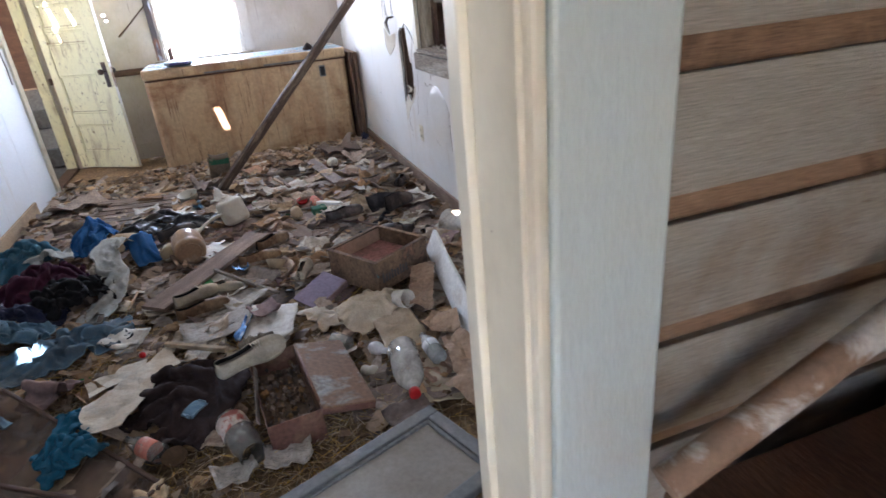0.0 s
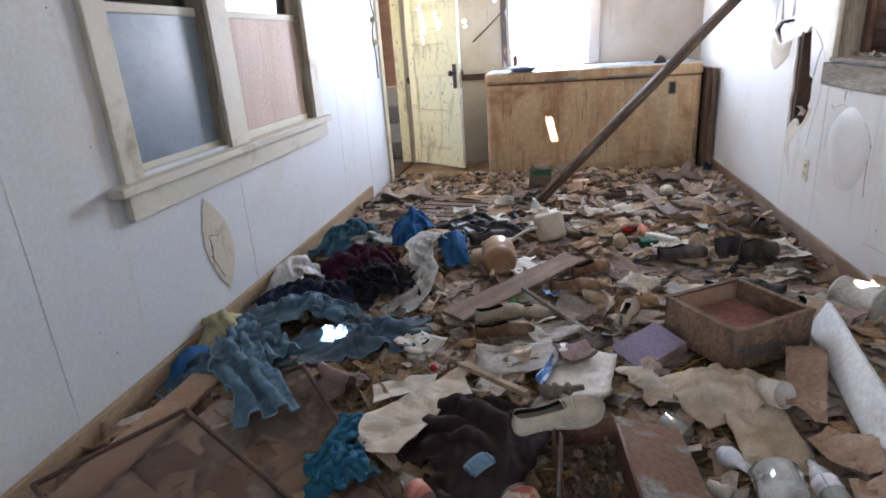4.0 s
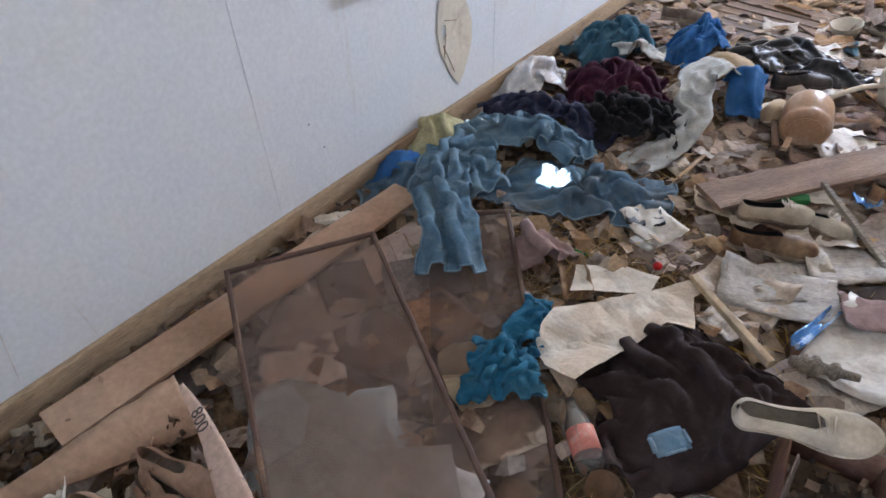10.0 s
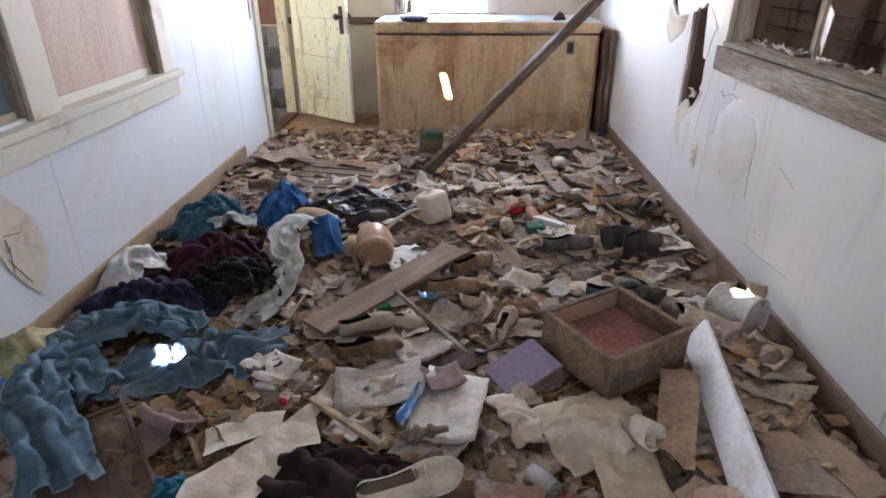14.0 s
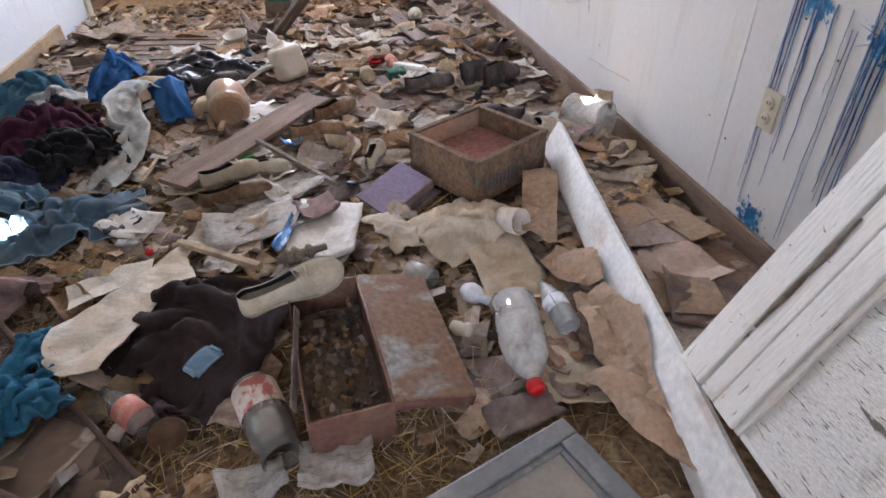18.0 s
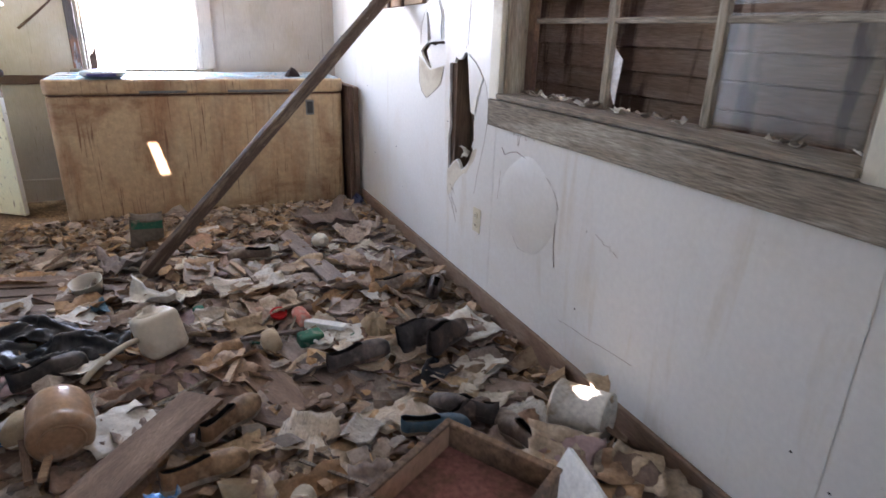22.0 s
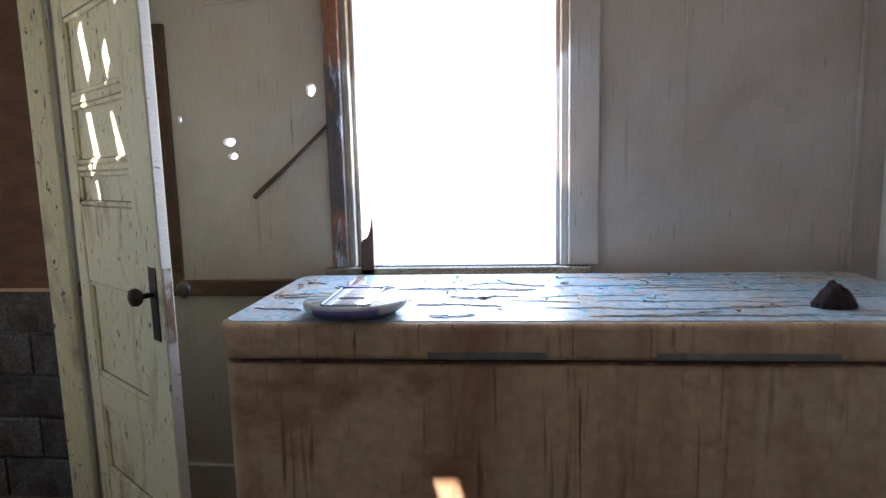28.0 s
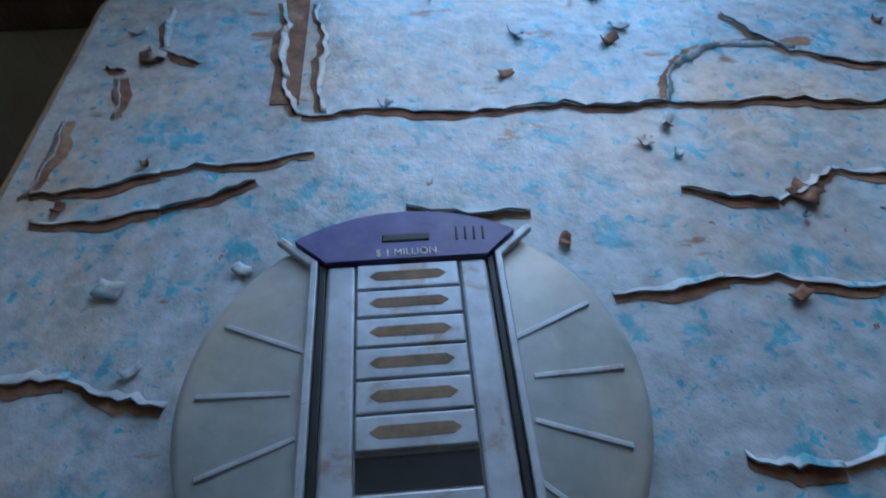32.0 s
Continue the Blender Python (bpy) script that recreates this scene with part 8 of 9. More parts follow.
# papers under the screens
for x, y, w_, l_, rz, mat in ((0.52, 1.80, 0.26, 0.20, 30, CARD), (0.80, 1.60, 0.30, 0.20, 48, GREYC), (0.86, 1.50, 0.30, 0.22, 40, PAPER), (0.50, 1.95, 0.22, 0.16, -30, CARD), (1.05, 1.58, 0.26, 0.20, 12, PLASTIC_BAG), (0.74, 1.86, 0.22, 0.20, 10, CARD),
                              (0.60, 1.68, 0.20, 0.16, 60, PINKBOARD), (0.95, 1.40, 0.22, 0.16, 25, PAPER), (0.65, 2.12, 0.24, 0.18, 50, CARD), (0.78, 2.02, 0.20, 0.16, -15, CARD), (1.10, 1.80, 0.14, 0.24, -30, PAPER), (0.70, 1.50, 0.10, 0.34, 35, GREYC)):
    flat("under_paper", w_, l_, x, y, rz, mat, "dusty paper under the window screen", "paper", 0.050, 0.006, 0.006, 0.003)
solo("tote_bag", folded([(0.653, 1.459), (0.585, 1.525), (0.575, 1.58), (0.604, 1.630), (0.67, 1.66), (0.736, 1.674), (0.842, 1.689), (0.934, 1.657), (1.00, 1.60), (1.06, 1.50), (0.993, 1.36), (0.902, 1.332), (0.78, 1.39)], 0.058, 3, 0.006, 0.003), GREYC, "pale grey cloth bag under the window screen", "bag")
solo("bag_facing", folded([(0.66, 1.47), (0.60, 1.55), (0.63, 1.615), (0.72, 1.60), (0.78, 1.52), (0.76, 1.44)], 0.080, 5, 0.003, 0.003), PALEBLUE, "pale blue cloth lying on the bag", "cloth")
solo("under_sheet", folded([(0.905, 1.599), (1.045, 1.717), (1.165, 1.605), (1.005, 1.458)], 0.074, 8, 0.004), PALEGREY, "pale grey square sheet under the window screen", "paper")
solo("insole", folded([(0.861, 1.905), (0.868, 1.95), (0.90, 1.99), (0.956, 2.018), (1.03, 2.0), (1.083, 1.952), (1.057, 1.858), (1.013, 1.806), (0.955, 1.828)], 0.056, 4, 0.010, 0.003), TANC, "tan rounded cloth under the window screen", "cloth")
solo("cut_card", folded([(1.086, 1.839), (1.105, 1.922), (1.228, 1.84), (1.210, 1.765), (1.18, 1.78), (1.175, 1.83), (1.135, 1.85), (1.115, 1.825)], 0.052, 6, 0.008), CARD, "cut piece of brown card under the window screen", "card")
beam("side_board", (0.42, 1.72, 0.045), (0.52, 2.30, 0.045), 0.15, 0.012, PINKBOARD, "pinkish board under the window screen", "board", seed=9)
# purple book
bk = thing("book", "faded purple hardback book lying shut", "book", pose(1.985, 2.735, 0.05, 6, -14, 33))
part("cover", block(-0.11, 0.11, -0.08, 0.08, 0.032, 0.036, 0.001), PURPLE, bk)
part("cover", block(-0.11, 0.11, -0.08, 0.08, 0.0, 0.004, 0.001), PURPLE, bk)
part("spine", block(-0.11, 0.11, -0.084, -0.08, 0.0, 0.036, 0.001), MAUVE, bk)
part("pages", block(-0.105, 0.105, -0.079, 0.074, 0.0045, 0.0315, 0.001), PAPER, bk)
# carton near the freezer
ct = thing("carton", "small carton with faded green print, open top", "carton", pose(1.525, 5.44, 0.03, 0, 4, 6))
for q in ((-0.085, 0.085, -0.045, -0.042, 0, 0.17), (-0.085, 0.085, 0.042, 0.045, 0, 0.16), (-0.085, -0.082, -0.042, 0.042, 0, 0.165), (0.082, 0.085, -0.042, 0.042, 0, 0.165)):
    part("side", block(*q, 0.001), CARTONM, ct)
part("bottom", block(-0.082, 0.082, -0.042, 0.042, 0, 0.004), CARTONM, ct)
part("print", block(-0.080, 0.080, -0.0465, -0.0452, 0.11, 0.165, 0.0005), MINT, ct, "green printed band")
part("flap", sheet(0.16, 0.05, 3, 0.03, 0.02, 0.003, 5, 0.3), CARTONM, ct, "torn flap", pose(0, -0.03, 0.165, 40, 0, 0))

# dusty carton in the near corner, flaps spread
def flap(path, w0, w1, tilt, mat, label, seed, thick=0.006, n=30, bow=0.005):
    """A tapering board flap that follows path, leaning by tilt degrees from flat."""
    pts = [Vector(p) for p in path]
    bm = bmesh.new()
    rows = []
    for i in range(n + 1):
        t = i / n * (len(pts) - 1)
        k = min(int(t), len(pts) - 2)
        f = t - k
        q0, q1, q2, q3 = pts[max(k - 1, 0)], pts[k], pts[k + 1], pts[min(k + 2, len(pts) - 1)]
        p = 0.5 * (2 * q1 + (q2 - q0) * f + (2 * q0 - 5 * q1 + 4 * q2 - q3) * f * f + (3 * q1 - q0 - 3 * q2 + q3) * f ** 3)
        d = (q2 - q1).normalized()
        sd = Vector((-d.y, d.x, 0)).normalized()
        a = radians(tilt)
        w = (w0 + (w1 - w0) * i / n) * (1 + 0.10 * noise.noise(Vector((4 * t, seed, 1))))
        ends = 1.0
        rows.append([bm.verts.new(p + (sd * math.cos(a) + Vector((0, 0, math.sin(a)))) * w * ends * q + Vector((0, 0, bow * (1 - (2 * q) ** 2) + 0.004 * noise.noise(Vector((5 * t, 3 * q, seed)))))) for q in (-0.5, -0.25, 0, 0.25, 0.5)])
    for a_, b_ in zip(rows, rows[1:]):
        for q in range(4):
            bm.faces.new((a_[q], a_[q + 1], b_[q + 1], b_[q])).smooth = True
    e = bmesh.ops.extrude_face_region(bm, geom=list(bm.faces))
    bmesh.ops.translate(bm, vec=(0, 0, -thick), verts=[g for g in e["geom"] if isinstance(g, bmesh.types.BMVert)])
    return solo("carton_flap", bm, mat, label, "carton")


flap([(0.335, 0.965, 0.085), (0.40, 1.12, 0.10), (0.445, 1.27, 0.105), (0.49, 1.43, 0.10)], 0.015, 0.15, 42, DUSTBOARD, "long dusty tan flap of a collapsed carton", 1)
spike = flap([(0.480, 1.437, 0.15), (0.585, 1.413, 0.13), (0.71, 1.370, 0.12), (0.845, 1.322, 0.105)], 0.014, 0.085, 24, SPIKEB, "pale pinkish carton flap with worn print", 2)
flap([(0.892, 1.325, 0.10), (0.935, 1.19, 0.10), (0.940, 1.04, 0.095), (0.880, 0.925, 0.085)], 0.095, 0.06, -50, DUSTBOARD, "curved dusty carton flap", 3)
flap([(0.385, 0.998, 0.085), (0.52, 0.968, 0.095), (0.66, 0.930, 0.095), (0.80, 0.89, 0.085)], 0.055, 0.095, 8, CANVAS, "straight dusty beige flap", 4)
r = random.Random(77)
for k in range(64):
    x, y = r.uniform(0.24, 0.90), r.uniform(0.86, 1.44)
    mat = r.choice((DUSTC, DUSTBOARD, KRAFT, DUSTC, CANVAS, LEAFY))
    w_ = r.uniform(0.03, 0.11)
    solo("dusty_scrap", sheet(w_, w_ * r.uniform(0.5, 1.1), k * 1.7, 0.05, 0.03, 0.003, 6, 0.4), mat, "small dust-coated scrap in the corner", "scrap", pose(x, y, 0.02 + 0.025 * r.random(), r.gauss(0, 10), r.gauss(0, 10), r.uniform(0, 360)), "dusty scraps in the corner")
fcs = bpy.data.curves.new("stencil", "FONT")
fcs.body, fcs.size, fcs.extrude = "800", 0.042, 0.0004
tx = new("stencil", fcs)
dg = bpy.context.evaluated_depsgraph_get()
tme = bpy.data.meshes.new_from_object(tx.evaluated_get(dg))
bpy.data.objects.remove(tx)
tme.materials.clear()
part("stencil", tme, INK, spike, "worn printed number", pose(0.565, 1.405, 0.155, 22, 2, -20))
drop("paper_roll", tube([(0, 0, 0), (0.06, 0, 0.002), (0.17, 0, 0)], 0.022, 18), MAGA, "rolled white paper tube in the corner", "roll", 0.845, 0.872, 0.055, -6)
doc = flat("booklet", 0.075, 0.125, 0.96, 0.925, 66, MAGA, "white booklet with printed title", "booklet", 0.05, 0.01, 0.004, 0.003)
for k, body in enumerate(("PRESIDENTIAL", "PROFILES")):
    fcs = bpy.data.curves.new("title", "FONT")
    fcs.body, fcs.size, fcs.align_x, fcs.extrude = body, 0.011, "CENTER", 0.0002
    tx = new("title", fcs)
    dg = bpy.context.evaluated_depsgraph_get()
    me = bpy.data.meshes.new_from_object(tx.evaluated_get(dg))
    bpy.data.objects.remove(tx)
    me.materials.clear()
    part("title", me, INK, doc, "", pose(0.012 - 0.016 * k, 0, 0.0135, 0, 0, 90))
flat("leaflet", 0.11, 0.09, 0.985, 1.06, 30, PAPER, "yellowed printed leaflet in the corner", "leaflet", 0.045, 0.01, 0.006, 0.002)
flat("bone_paper", 0.05, 0.15, 0.525, 1.10, 54, MAGA, "white twisted paper in the carton", "paper", 0.09, 0.05, 0.03, 0.003)

# nail heads and punctures left in the wallboard
r = random.Random(44)
for k in range(34):
    y, z = r.uniform(1.4, 5.9), r.uniform(0.25, 2.0)
    if 2.4 < y < 4.1 and z > 0.85 or 4.1 < y < 4.5 and 0.45 < z < 1.2 or 4.52 < y < 4.9 and 0.9 < z < 1.45:
        continue
    part("nail", lathe([(0.0035, 0), (0.0032, 0.0012), (0.0002, 0.0014)], 10), IRON, wr, "rusty nail head", pose(XR - 0.0002, y, z, 0, -90, 0))
for k in range(22):
    y, z = r.uniform(1.0, 5.6), r.uniform(0.25, 2.0)
    if 2.4 < y < 4.6 and z > 0.66:
        continue
    part("nail", lathe([(0.0030, 0), (0.0027, 0.0012), (0.0002, 0.0014)], 10), IRON, lw, "rusty nail head", pose(XL + 0.0002, y, z, 0, 90, 0))
# fittings on the walls
def outlet(y, z):
    t = thing("wall_outlet", "ivory double electrical outlet on the wall", "outlet", pose(XR, y, z), "outlets on the right wall")
    part("plate", block(-0.006, 0, -0.035, 0.035, -0.057, 0.057, 0.003), OUTLETM, t)
    for dz in (-0.022, 0.022):
        f = part("socket", lathe([(0.017, 0), (0.017, 0.003), (0.015, 0.004), (0.0002, 0.004)], 18, m=pose(-0.006, 0, dz, 0, -90, 0)), OUTLETM, t)
        for dy in (-0.006, 0.006):
            part("slot", block(-0.0112, -0.0098, dy - 0.0012, dy + 0.0012, dz - 0.004, dz + 0.005), BLACKM, f)


outlet(2.27, 0.45)
outlet(4.15, 0.415)
# blue paint splashes with runs
for k, (y, z, runs) in enumerate(((2.225, 0.755, 22), (2.0, 0.715, 22), (2.21, 0.13, 0))):
    t = thing("paint_splash", "splash of bright blue paint with long drips on the wall", "stain", pose(XR - 0.002, y, z))
    r = random.Random(60 + k)
    bm = bmesh.new()
    for i in range(130):
        a, q = r.uniform(0, 2 * math.pi), abs(r.gauss(0, 0.034))
        s_ = r.uniform(0.002, 0.012) * (1 - min(0.8, q * 9))
        vs = [bm.verts.new((-0.0006 * r.random(), q * math.cos(a) + s_ * math.cos(b), 0.9 * q * math.sin(a) + s_ * math.sin(b) * (1.0 + r.random()))) for b in (0, 1.05, 2.09, 3.14, 4.19, 5.24)]
        bm.faces.new(vs)
    for i in range(26):
        a, l_ = r.uniform(0, 2 * math.pi), r.uniform(0.03, 0.09)
        vs = [bm.verts.new((-0.0008, c * math.cos(a) + d * math.sin(a), c * math.sin(a) - d * math.cos(a))) for c, d in ((0.01, 0.0016), (l_, 0.0003), (l_, -0.0003), (0.01, -0.0016))]
        bm.faces.new(vs)
    tagged(part("spatter", bm, BLUEPAINT, t, "mass of blue specks"), kind="stuff")
    for i in range(runs):
        dy, up = r.gauss(0, 0.042), r.random() < 0.36
        n_ = 12
        z0, z1 = (0.0, r.uniform(-0.62, -0.18)) if not up else (r.uniform(0.15, 0.42), 0.0)
        part("drip", tube([(-0.0005, dy + 0.006 * noise.noise(Vector((j * 0.5, i, k))), z0 + (z1 - z0) * j / n_) for j in range(n_ + 1)], r.uniform(0.0008, 0.0022), 5, taper=0.5), BLUERUN, t)
# cords and lamp holder
lh = thing("lamp_holder", "porcelain ceiling lamp holder without bulb", "lamp holder", pose(1.63, 5.72, ZC))
part("base", lathe([(0.075, -0.0005), (0.075, -0.02), (0.055, -0.035), (0.035, -0.04), (0.0002, -0.041)], 28), OUTLETM, lh)
part("socket", lathe([(0.02, -0.04), (0.022, -0.07), (0.018, -0.072), (0.0002, -0.06)], 18), OUTLETM, lh)
for name, pts, r_ in (("cord", sag((0.45, 5.35, ZC - 0.01), (1.60, 5.72, ZC - 0.02), 0.04, 16, 0.03, 1), 0.004), ("cord", sag((1.70, 5.72, ZC - 0.015), (2.96, 5.50, ZC - 0.02), 0.012, 14, 0.01, 2), 0.006),
                      ("hanging_cord", sag((XL + 0.012, 4.36, 1.99), (XL + 0.03, 6.0, 1.70), 0.06, 18, 0.01, 3), 0.009), ("cord", sag((XL + 0.01, 5.2, ZC - 0.05), (XL + 0.012, 5.05, 1.95), 0.0, 10, 0.04, 4), 0.004),
                      ("cord", sag((XL + 0.012, 5.74, 2.0), (XL + 0.012, 5.78, 0.95), 0.0, 16, 0.03, 5), 0.005), ("cord", sag((XL + 0.01, 4.9, ZC - 0.02), (XL + 0.05, 5.4, ZC - 0.02), 0.06, 12, 0.03, 6), 0.005)):
    solo(name, tube(pts, r_, 6), BLACKM if r_ > 0.0045 else IRON, "dark electric cord hanging along wall and ceiling", "cord")
for z in (1.42, 1.24):
    t = thing("insulator", "ivory knob insulator on the wall", "insulator", pose(XL + 0.001, 5.77, z))
    part("knob", lathe([(0.02, 0), (0.024, 0.02), (0.016, 0.03), (0.022, 0.045), (0.0002, 0.05)], 18, m=pose(0, 0, 0, 0, 90, 0)), OUTLETM, t)
solo("wall_box", block(XL, XL + 0.03, 5.86, 5.97, 2.0, 2.12, 0.005), TRIM, "small cream box above the doorway", "box")
solo("paper_scrap", sheet(0.03, 0.10, 9, 0.02, 0.01, 0.002, 5, 0.4), OLDWOOD, "dark wisp on the wall", "scrap", pose(XR - 0.02, 5.55, 2.07, 20, -70, 0))
# spiny seed tuft on the corner skirting
solo("cobweb_tuft", cloth(0.025, 0.02, 0.05, 5, 10), GREYC, "grey cobweb tuft on the baseboard", "cobweb", pose(XL + 0.02, 0.98, 0.115))
# bag stuffed in the far corner
drop("dark_bag", cloth(0.05, 0.10, 0.14, 9.1, 18), NAVY, "dark crumpled bag in the corner by the freezer", "bag", 2.93, 5.93, 0.02)
# pipe and debris by the entrance, outside
solo("pipe", tube([(2.185, 0.54, 0.815), (2.9, 0.535, 1.125)], 0.022, 16), RUSTIRON, "white flaking rusty pipe leaning by the siding", "pipe")
bx = thing("porch_cabinet", "low brown cabinet covered with old boards by the entrance", "cabinet", pose(2.75, 0.33, 0))
part("body", block(-0.50, 0.50, -0.2, 0.2, 0.0, 0.74, 0.006), BASE, bx)
part("top_board", block(-0.54, 0.5, -0.23, 0.24, 0.742, 0.765, 0.004), PLYWOOD, bx)
part("top_card", sheet(0.5, 0.3, 5, 0.04, 0.03, 0.006, 8, 0.2), CARD, bx, "reddish card on top", pose(0.05, 0.02, 0.767, 0, 0, 15))
# iron frame in the yard beyond the window
cart = thing("yard_frame", "rusty bent metal frame standing in the sunlit yard", "metal frame", pose(2.33, 8.9, -0.47))
part("top_rail", tube([(-0.15, 0, 1.02), (0.50, 0, 1.00)], 0.022, 8), RUSTBARE, cart)
part("post", tube([(-0.15, 0, 1.02), (-0.20, 0, 0.0)], 0.014, 8), RUSTBARE, cart)
part("post", tube([(-0.06, 0, 1.01), (0.02, 0.1, 0.0)], 0.010, 8), RUSTBARE, cart)
part("post", tube([(0.46, 0, 1.0), (0.42, 0.05, 0.0)], 0.016, 8), RUSTBARE, cart)
part("post", tube([(0.50, 0, 1.0), (0.58, -0.05, 0.0)], 0.016, 8), RUSTBARE, cart)
part("hoop", tube([(-0.15 + 0.42 * math.cos(radians(a)), 0.3, 0.42 + 0.42 * math.sin(radians(a))) for a in range(0, 361, 15)], 0.012, 8), RUSTBARE, cart)
# ---- litter: countable scraps, then the mass of chips ----
r = random.Random(21)
SPINDLE = [(0.010, 0), (0.014, 0.008), (0.014, 0.020), (0.024, 0.026), (0.026, 0.034), (0.018, 0.042), (0.027, 0.050), (0.028, 0.060), (0.016, 0.070), (0.013, 0.084), (0.022, 0.092), (0.023, 0.102), (0.012, 0.112), (0.010, 0.150), (0.0002, 0.152)]
for k, (x, y, w_, l_, rz, z, mat) in enumerate(((2.74, 2.46, 0.20, 0.26, 18, 0.060, PACKING), (2.70, 2.30, 0.24, 0.18, -8, 0.070, CARD), (2.72, 2.12, 0.22, 0.24, 12, 0.062, PINKBOARD), (2.66, 1.98, 0.20, 0.16, -20, 0.074, PACKING), (2.70, 2.62, 0.18, 0.20, 40, 0.074, PACKING), (2.84, 2.30, 0.12, 0.22, 10, 0.078, PACKING), (2.62, 1.86, 0.17, 0.15, 24, 0.066, PAPER))):
    a, c = w_ / 2, l_ / 2
    q = [pose(x, y, 0, 0, 0, rz) @ Vector(p) for p in ((-a, -c, 0), (0.1 * a, -0.94 * c, 0), (a, -0.9 * c, 0), (0.92 * a, 0.2 * c, 0), (0.86 * a, c, 0), (-0.3 * a, 0.92 * c, 0), (-0.95 * a, 0.85 * c, 0))]
    solo("card_sheet", folded([(p.x, p.y) for p in q], z, 30 + k, 0.016, 0.003, (0.05, -0.04), 5.0), mat, "flat brown card sheet piled between board and wall", "card", None, "card sheets piled by the wall")
solo("spindle", lathe(SPINDLE, 22), OLDWOOD, "turned grey-brown wooden spindle on the papers", "spindle", lying((1.585, 2.395, 0.075), (1.725, 2.42, 0.085)))
drop("foil_scrap", sheet(0.075, 0.06, 61, 0.03, 0.02, 0.0012, 6, 0.2), BLUESTRIP, "crumpled shiny silver-blue foil scrap", "foil", 1.624, 3.222, 0.06, 25)
for k, (x0, y0, x1, y1, w_) in enumerate(((1.86, 4.02, 2.05, 3.50, 0.13), (2.06, 3.98, 2.23, 3.56, 0.11), (1.80, 3.66, 2.02, 3.44, 0.09))):
    beam("broad_plank", (x0, y0, 0.035), (x1, y1, 0.045), w_, 0.014, PLANKS, "broad dusty brown plank lying flat", "plank", seed=80 + k, wob=0.003)
for k, (x, y, w_, l_, rz, mat, ry) in enumerate(((2.55, 4.40, 0.34, 0.15, 6, KRAFT, -10), (2.78, 4.36, 0.26, 0.13, 10, KRAFT, 8), (2.62, 4.30, 0.22, 0.13, -12, KRAFT, 8), (2.55, 5.45, 0.36, 0.30, 4, CARD, 0), (2.70, 5.10, 0.24, 0.20, 30, KRAFT, -8), (1.42, 5.02, 0.20, 0.13, 12, CARD, 6))):
    flat("crumpled_kraft", w_, l_, x, y, rz, mat, "crumpled brown packing paper by the wall", "paper", 0.045, 0.07, 0.05, 0.003, ry=ry, ragged=0.3)
KEEP = [(1.73, 1.865, 0.30), (1.36, 1.84, 0.07), (2.31, 2.83, 0.26), (1.19, 2.56, 0.05)]


def free_spot(x, y):
    if x > 1.0 and y < 1.30 + 0.36 * (x - 1.0):
        return False
    if y > 6.03 and x > 1.0:
        return False
    if x > 2.40 and y < 1.75:
        return False
    return all(math.hypot(x - a, y - b) > c for a, b, c in KEEP)


PAPERS = [mesh("paper", sheet(0.05 + 0.018 * k, 0.07 + 0.014 * (k % 5), 100 + k, 0.016, 0.010, 0.0018, 5, 0.28)) for k in range(9)]
CARDS = [mesh("card", sheet(0.07 + 0.02 * k, 0.09 + 0.018 * (k % 4), 200 + k, 0.012, 0.010, 0.003, 5, 0.25)) for k in range(9)]
CURLS = [mesh("curl", sheet(0.05 + 0.01 * k, 0.15, 300 + k, 0.07, 0.02, 0.003, 6, 0.2)) for k in range(4)]
for group in (PAPERS, CARDS, CURLS):
    for me in group:
        me.materials.append((PAPER if me.name[-1] in "02468r" else NEWS) if group is PAPERS else CARD if group is CARDS else KRAFT)
BIG_SHEETS = [mesh("sheet", sheet(0.15 + 0.035 * (k % 5), 0.12 + 0.03 * (k % 4), 400 + k, 0.010, 0.014, 0.003, 7, 0.30)) for k in range(12)]
for k, me in enumerate(BIG_SHEETS):
    me.materials.append((CARD, PAPER, CARD, KRAFT, MAUVE, CARD)[k % 6])
for k in range(230):
    x, y = r.uniform(XL + 0.12, XR - 0.12), r.uniform(2.7, 5.25) if k > 20 else r.uniform(1.9, 2.7)
    if not free_spot(x, y) or (x < 1.15 and y < 4.4):
        continue
    ob = new("cardboard_sheet", r.choice(BIG_SHEETS))
    ob.matrix_basis = pose(x, y, 0.006 + 0.014 * r.random(), r.gauss(0, 3), r.gauss(0, 3), r.uniform(0, 360))
    tagged(ob, "flat torn sheet of old cardboard or paper", "cardboard", "sheets over the floor")
CURLED = [mesh("curled", sheet(0.10 + 0.022 * (k % 4), 0.14 + 0.03 * (k % 3), 500 + k, 0.030 + 0.014 * (k % 3), 0.018, 0.003, 8, 0.22)) for k in range(10)]
for k, me in enumerate(CURLED):
    me.materials.append((CARD, PAPER, KRAFT, BROWNLEATHER, CARD, PAPER, CARD, NEWS, KRAFT, CARD)[k])
for k in range(130):
    x, y = r.uniform(1.0, XR - 0.16), r.uniform(2.9, 5.35)
    if not free_spot(x, y) or (x < 1.25 and y < 4.5):
        continue
    ob = new("curled_cardboard", r.choice(CURLED))
    ob.matrix_basis = pose(x, y, 0.020 + 0.02 * r.random(), r.gauss(0, 7), r.gauss(0, 7), r.uniform(0, 360))
    tagged(ob, "curled torn piece of old cardboard on the rubbish", "cardboard", "curled pieces over the floor")
made = 0
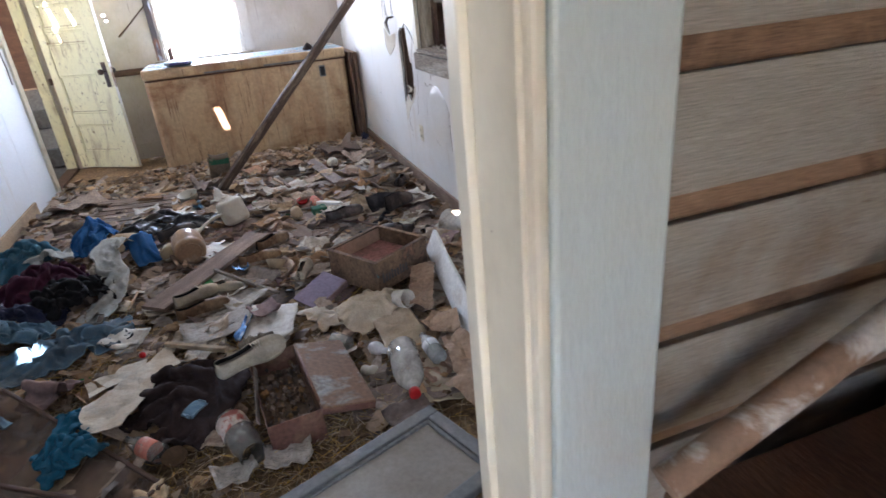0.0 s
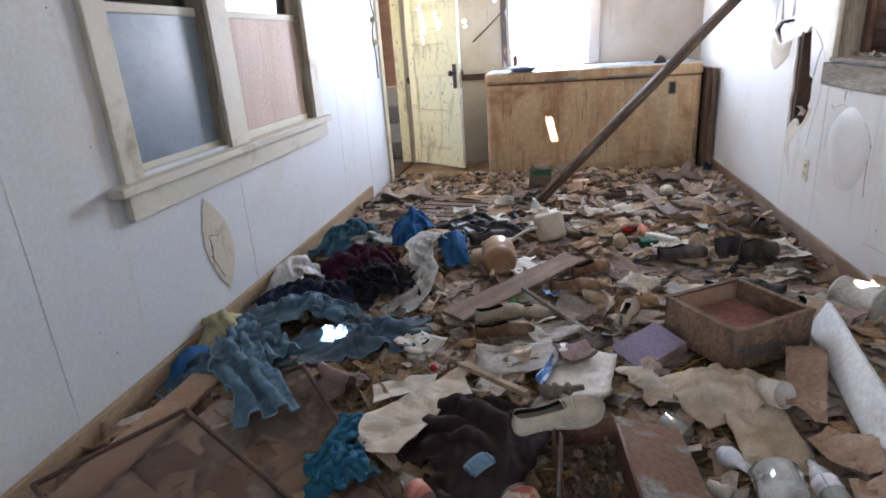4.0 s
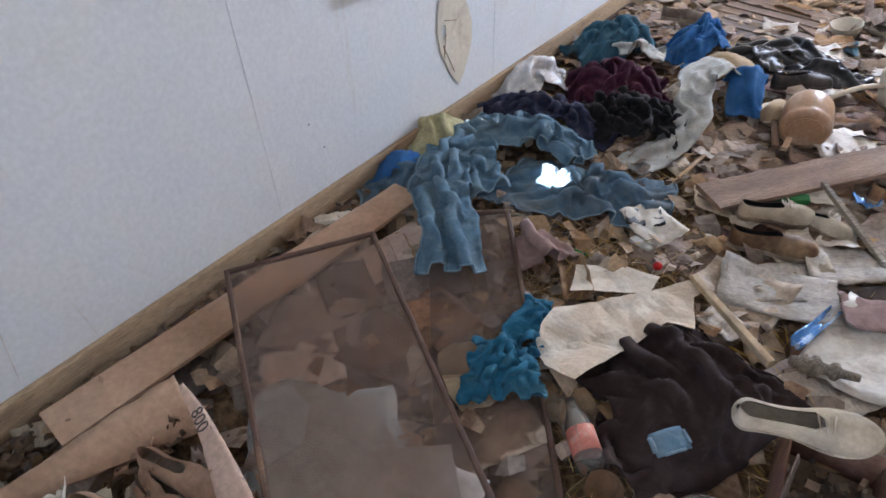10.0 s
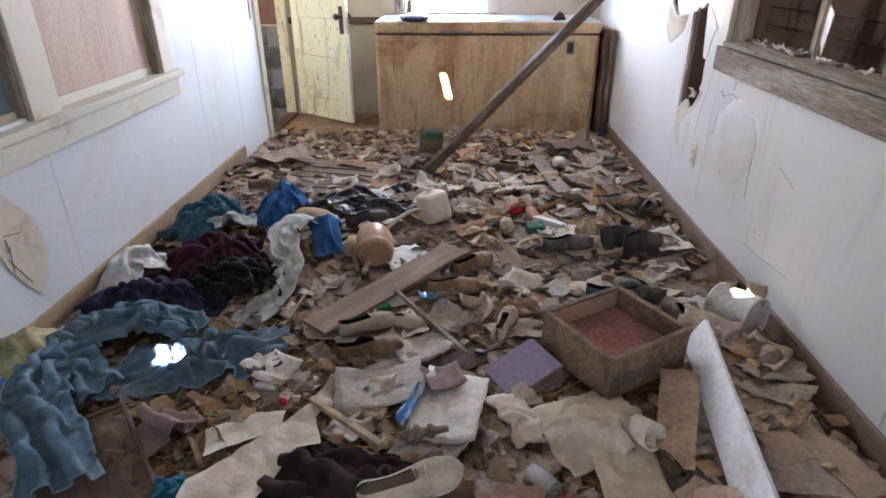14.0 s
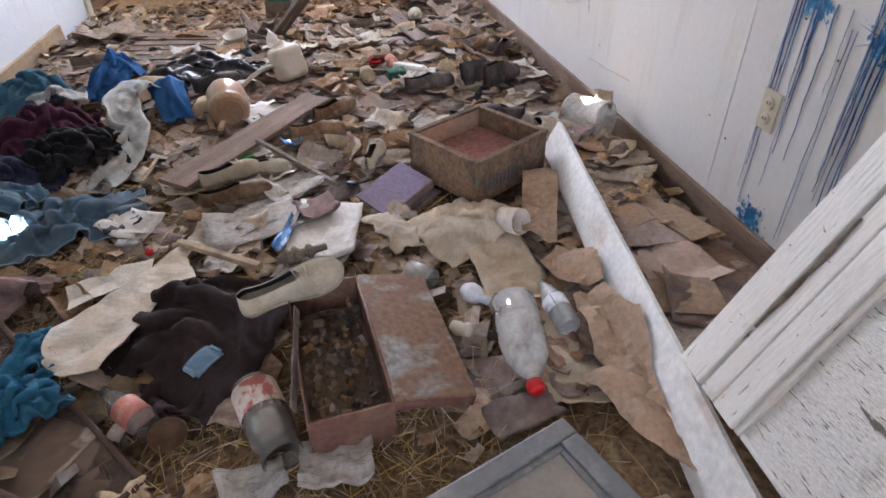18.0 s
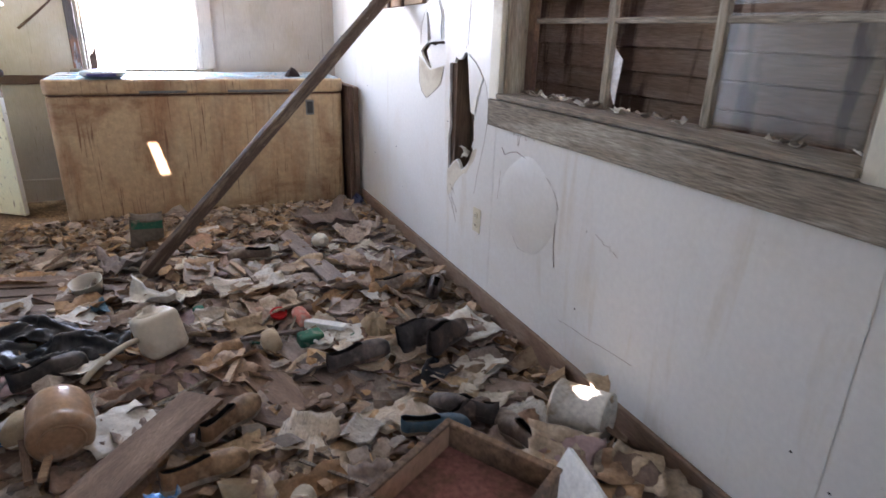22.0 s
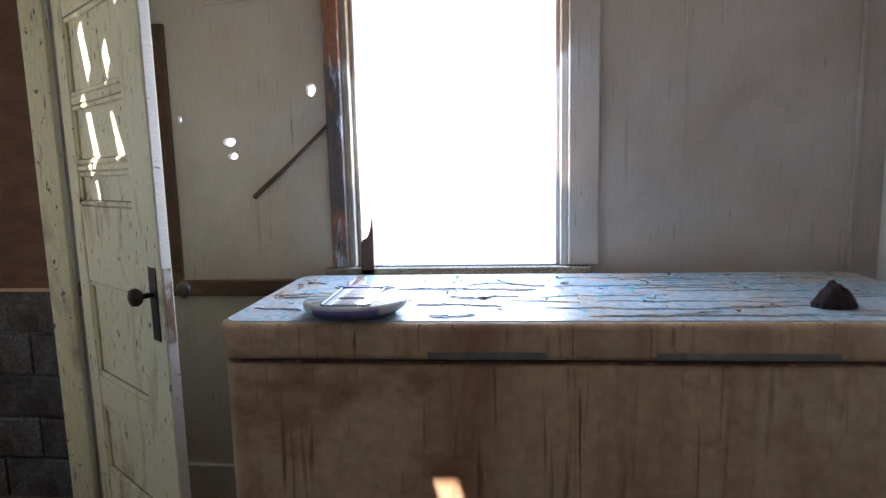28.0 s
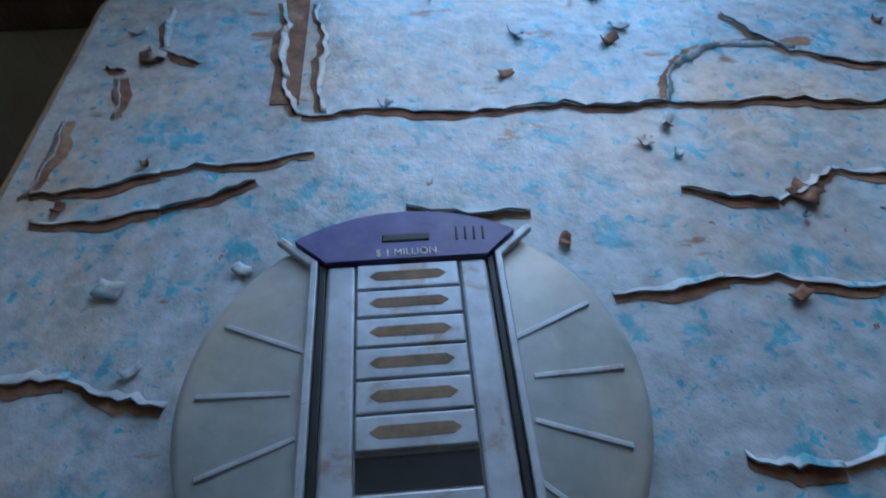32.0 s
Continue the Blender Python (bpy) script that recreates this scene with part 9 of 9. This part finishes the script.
while made < 520:
    x, y = r.uniform(XL + 0.06, XR - 0.06), r.uniform(1.0, 5.75)
    if not free_spot(x, y) or (x < 1.2 and 2.0 < y < 3.6 and r.random() < 0.7) or (y < 2.0 and x < 1.4 and r.random() < 0.6) or (0.8 < x < 2.2 and 2.0 < y < 3.1 and r.random() < 0.75):
        continue
    k = r.random()
    pool, nm, lab, cat = ((PAPERS, "paper_scrap", "old yellowed paper scrap on the floor", "paper") if k < 0.45 else (CARDS, "cardboard_scrap", "torn brown cardboard scrap", "cardboard") if k < 0.95 else (CURLS, "kraft_scrap", "curled brown paper scrap", "paper"))
    ob = new(nm, r.choice(pool))
    ob.matrix_basis = pose(x, y, 0.006 + 0.016 * r.random(), r.gauss(0, 5), r.gauss(0, 5), r.uniform(0, 360))
    s_ = r.uniform(0.7, 1.35)
    ob.scale = (s_, s_, s_)
    tagged(ob, lab, cat, "scraps over the floor")
    made += 1


def chips(name, count, size, mat, label, spot, seed, zmax, strand=False):
    """Thousands of small bent pieces in one mesh."""
    r = random.Random(seed)
    verts, faces = [], []
    while len(faces) < count * 2:
        x, y = spot(r)
        if not (XL + 0.03 < x < XR - 0.03):
            continue
        a, t1, t2 = r.uniform(0, 6.283), r.gauss(0, 0.35), r.gauss(0, 0.35)
        z = 0.006 + zmax * r.random() ** 2
        w = r.uniform(*size)
        l_ = w * r.uniform(0.6, 1.8) if not strand else r.uniform(0.04, 0.13)
        ww = w if not strand else 0.0016
        ca, sa = math.cos(a), math.sin(a)
        b = len(verts)
        bend = r.uniform(0.1, 0.45) * l_
        for (u, v, h) in ((-1, -1, 0), (1, -0.8, 0), (1.1, 0, 1), (-0.9, 0.1, 1), (-0.8, 1, 0.1), (0.9, 0.9, 0)):
            u += 0.25 * r.uniform(-1, 1)
            px, py = u * ww / 2, v * l_ / 2
            verts.append((x + px * ca - py * sa, y + px * sa + py * ca, max(0.002, z + bend * 0.5 * h + t1 * px + t2 * py)))
        faces += [(b, b + 1, b + 2, b + 3), (b + 3, b + 2, b + 5, b + 4)]
    me = bpy.data.meshes.new(name)
    me.from_pydata(verts, [], faces)
    me.materials.append(mat)
    ob = new(name, me)
    return tagged(ob, label, "litter", "", "stuff")


def anywhere(r):
    while True:
        x, y = r.uniform(XL, XR), r.uniform(0.9, 6.05)
        if free_spot(x, y) or r.random() < 0.05:
            return x, y


def far_end(r):
    return r.uniform(0.75, XR), 6.06 - abs(r.gauss(0, 0.55))


def near_door(r):
    return r.gauss(1.75, 0.35), r.gauss(1.75, 0.35)


def wall_left(r):
    return XL + 0.03 + abs(r.gauss(0, 0.09)), r.uniform(0.85, 2.6)


chips("paper_litter", 4800, (0.02, 0.075), CHIPS, "mass of small paper and cardboard scraps", anywhere, 1, 0.045)
chips("paint_chips", 7500, (0.012, 0.042), CHIPS, "pale fallen paint chips before the freezer", far_end, 2, 0.03)
chips("leaf_litter", 4200, (0.008, 0.03), LEAFY, "dead leaves and brown crumbs", anywhere, 3, 0.03)
chips("corner_leaves", 1800, (0.008, 0.025), LEAFY, "dead leaves drifted along the baseboard", wall_left, 4, 0.045)
chips("straw", 1500, (0.001, 0.002), STRAW, "dry straw strands on the floor", near_door, 5, 0.03, True)
chips("straw_bed", 1500, (0.001, 0.002), STRAW, "dry straw strands spread between the papers", lambda r: (r.uniform(0.9, 2.2), r.uniform(1.6, 3.1)), 8, 0.022, True)
chips("straw_patch", 700, (0.001, 0.002), STRAW, "dry straw strands by the clothes", lambda r: (r.gauss(1.05, 0.2), r.gauss(2.6, 0.2)), 6, 0.03, True)
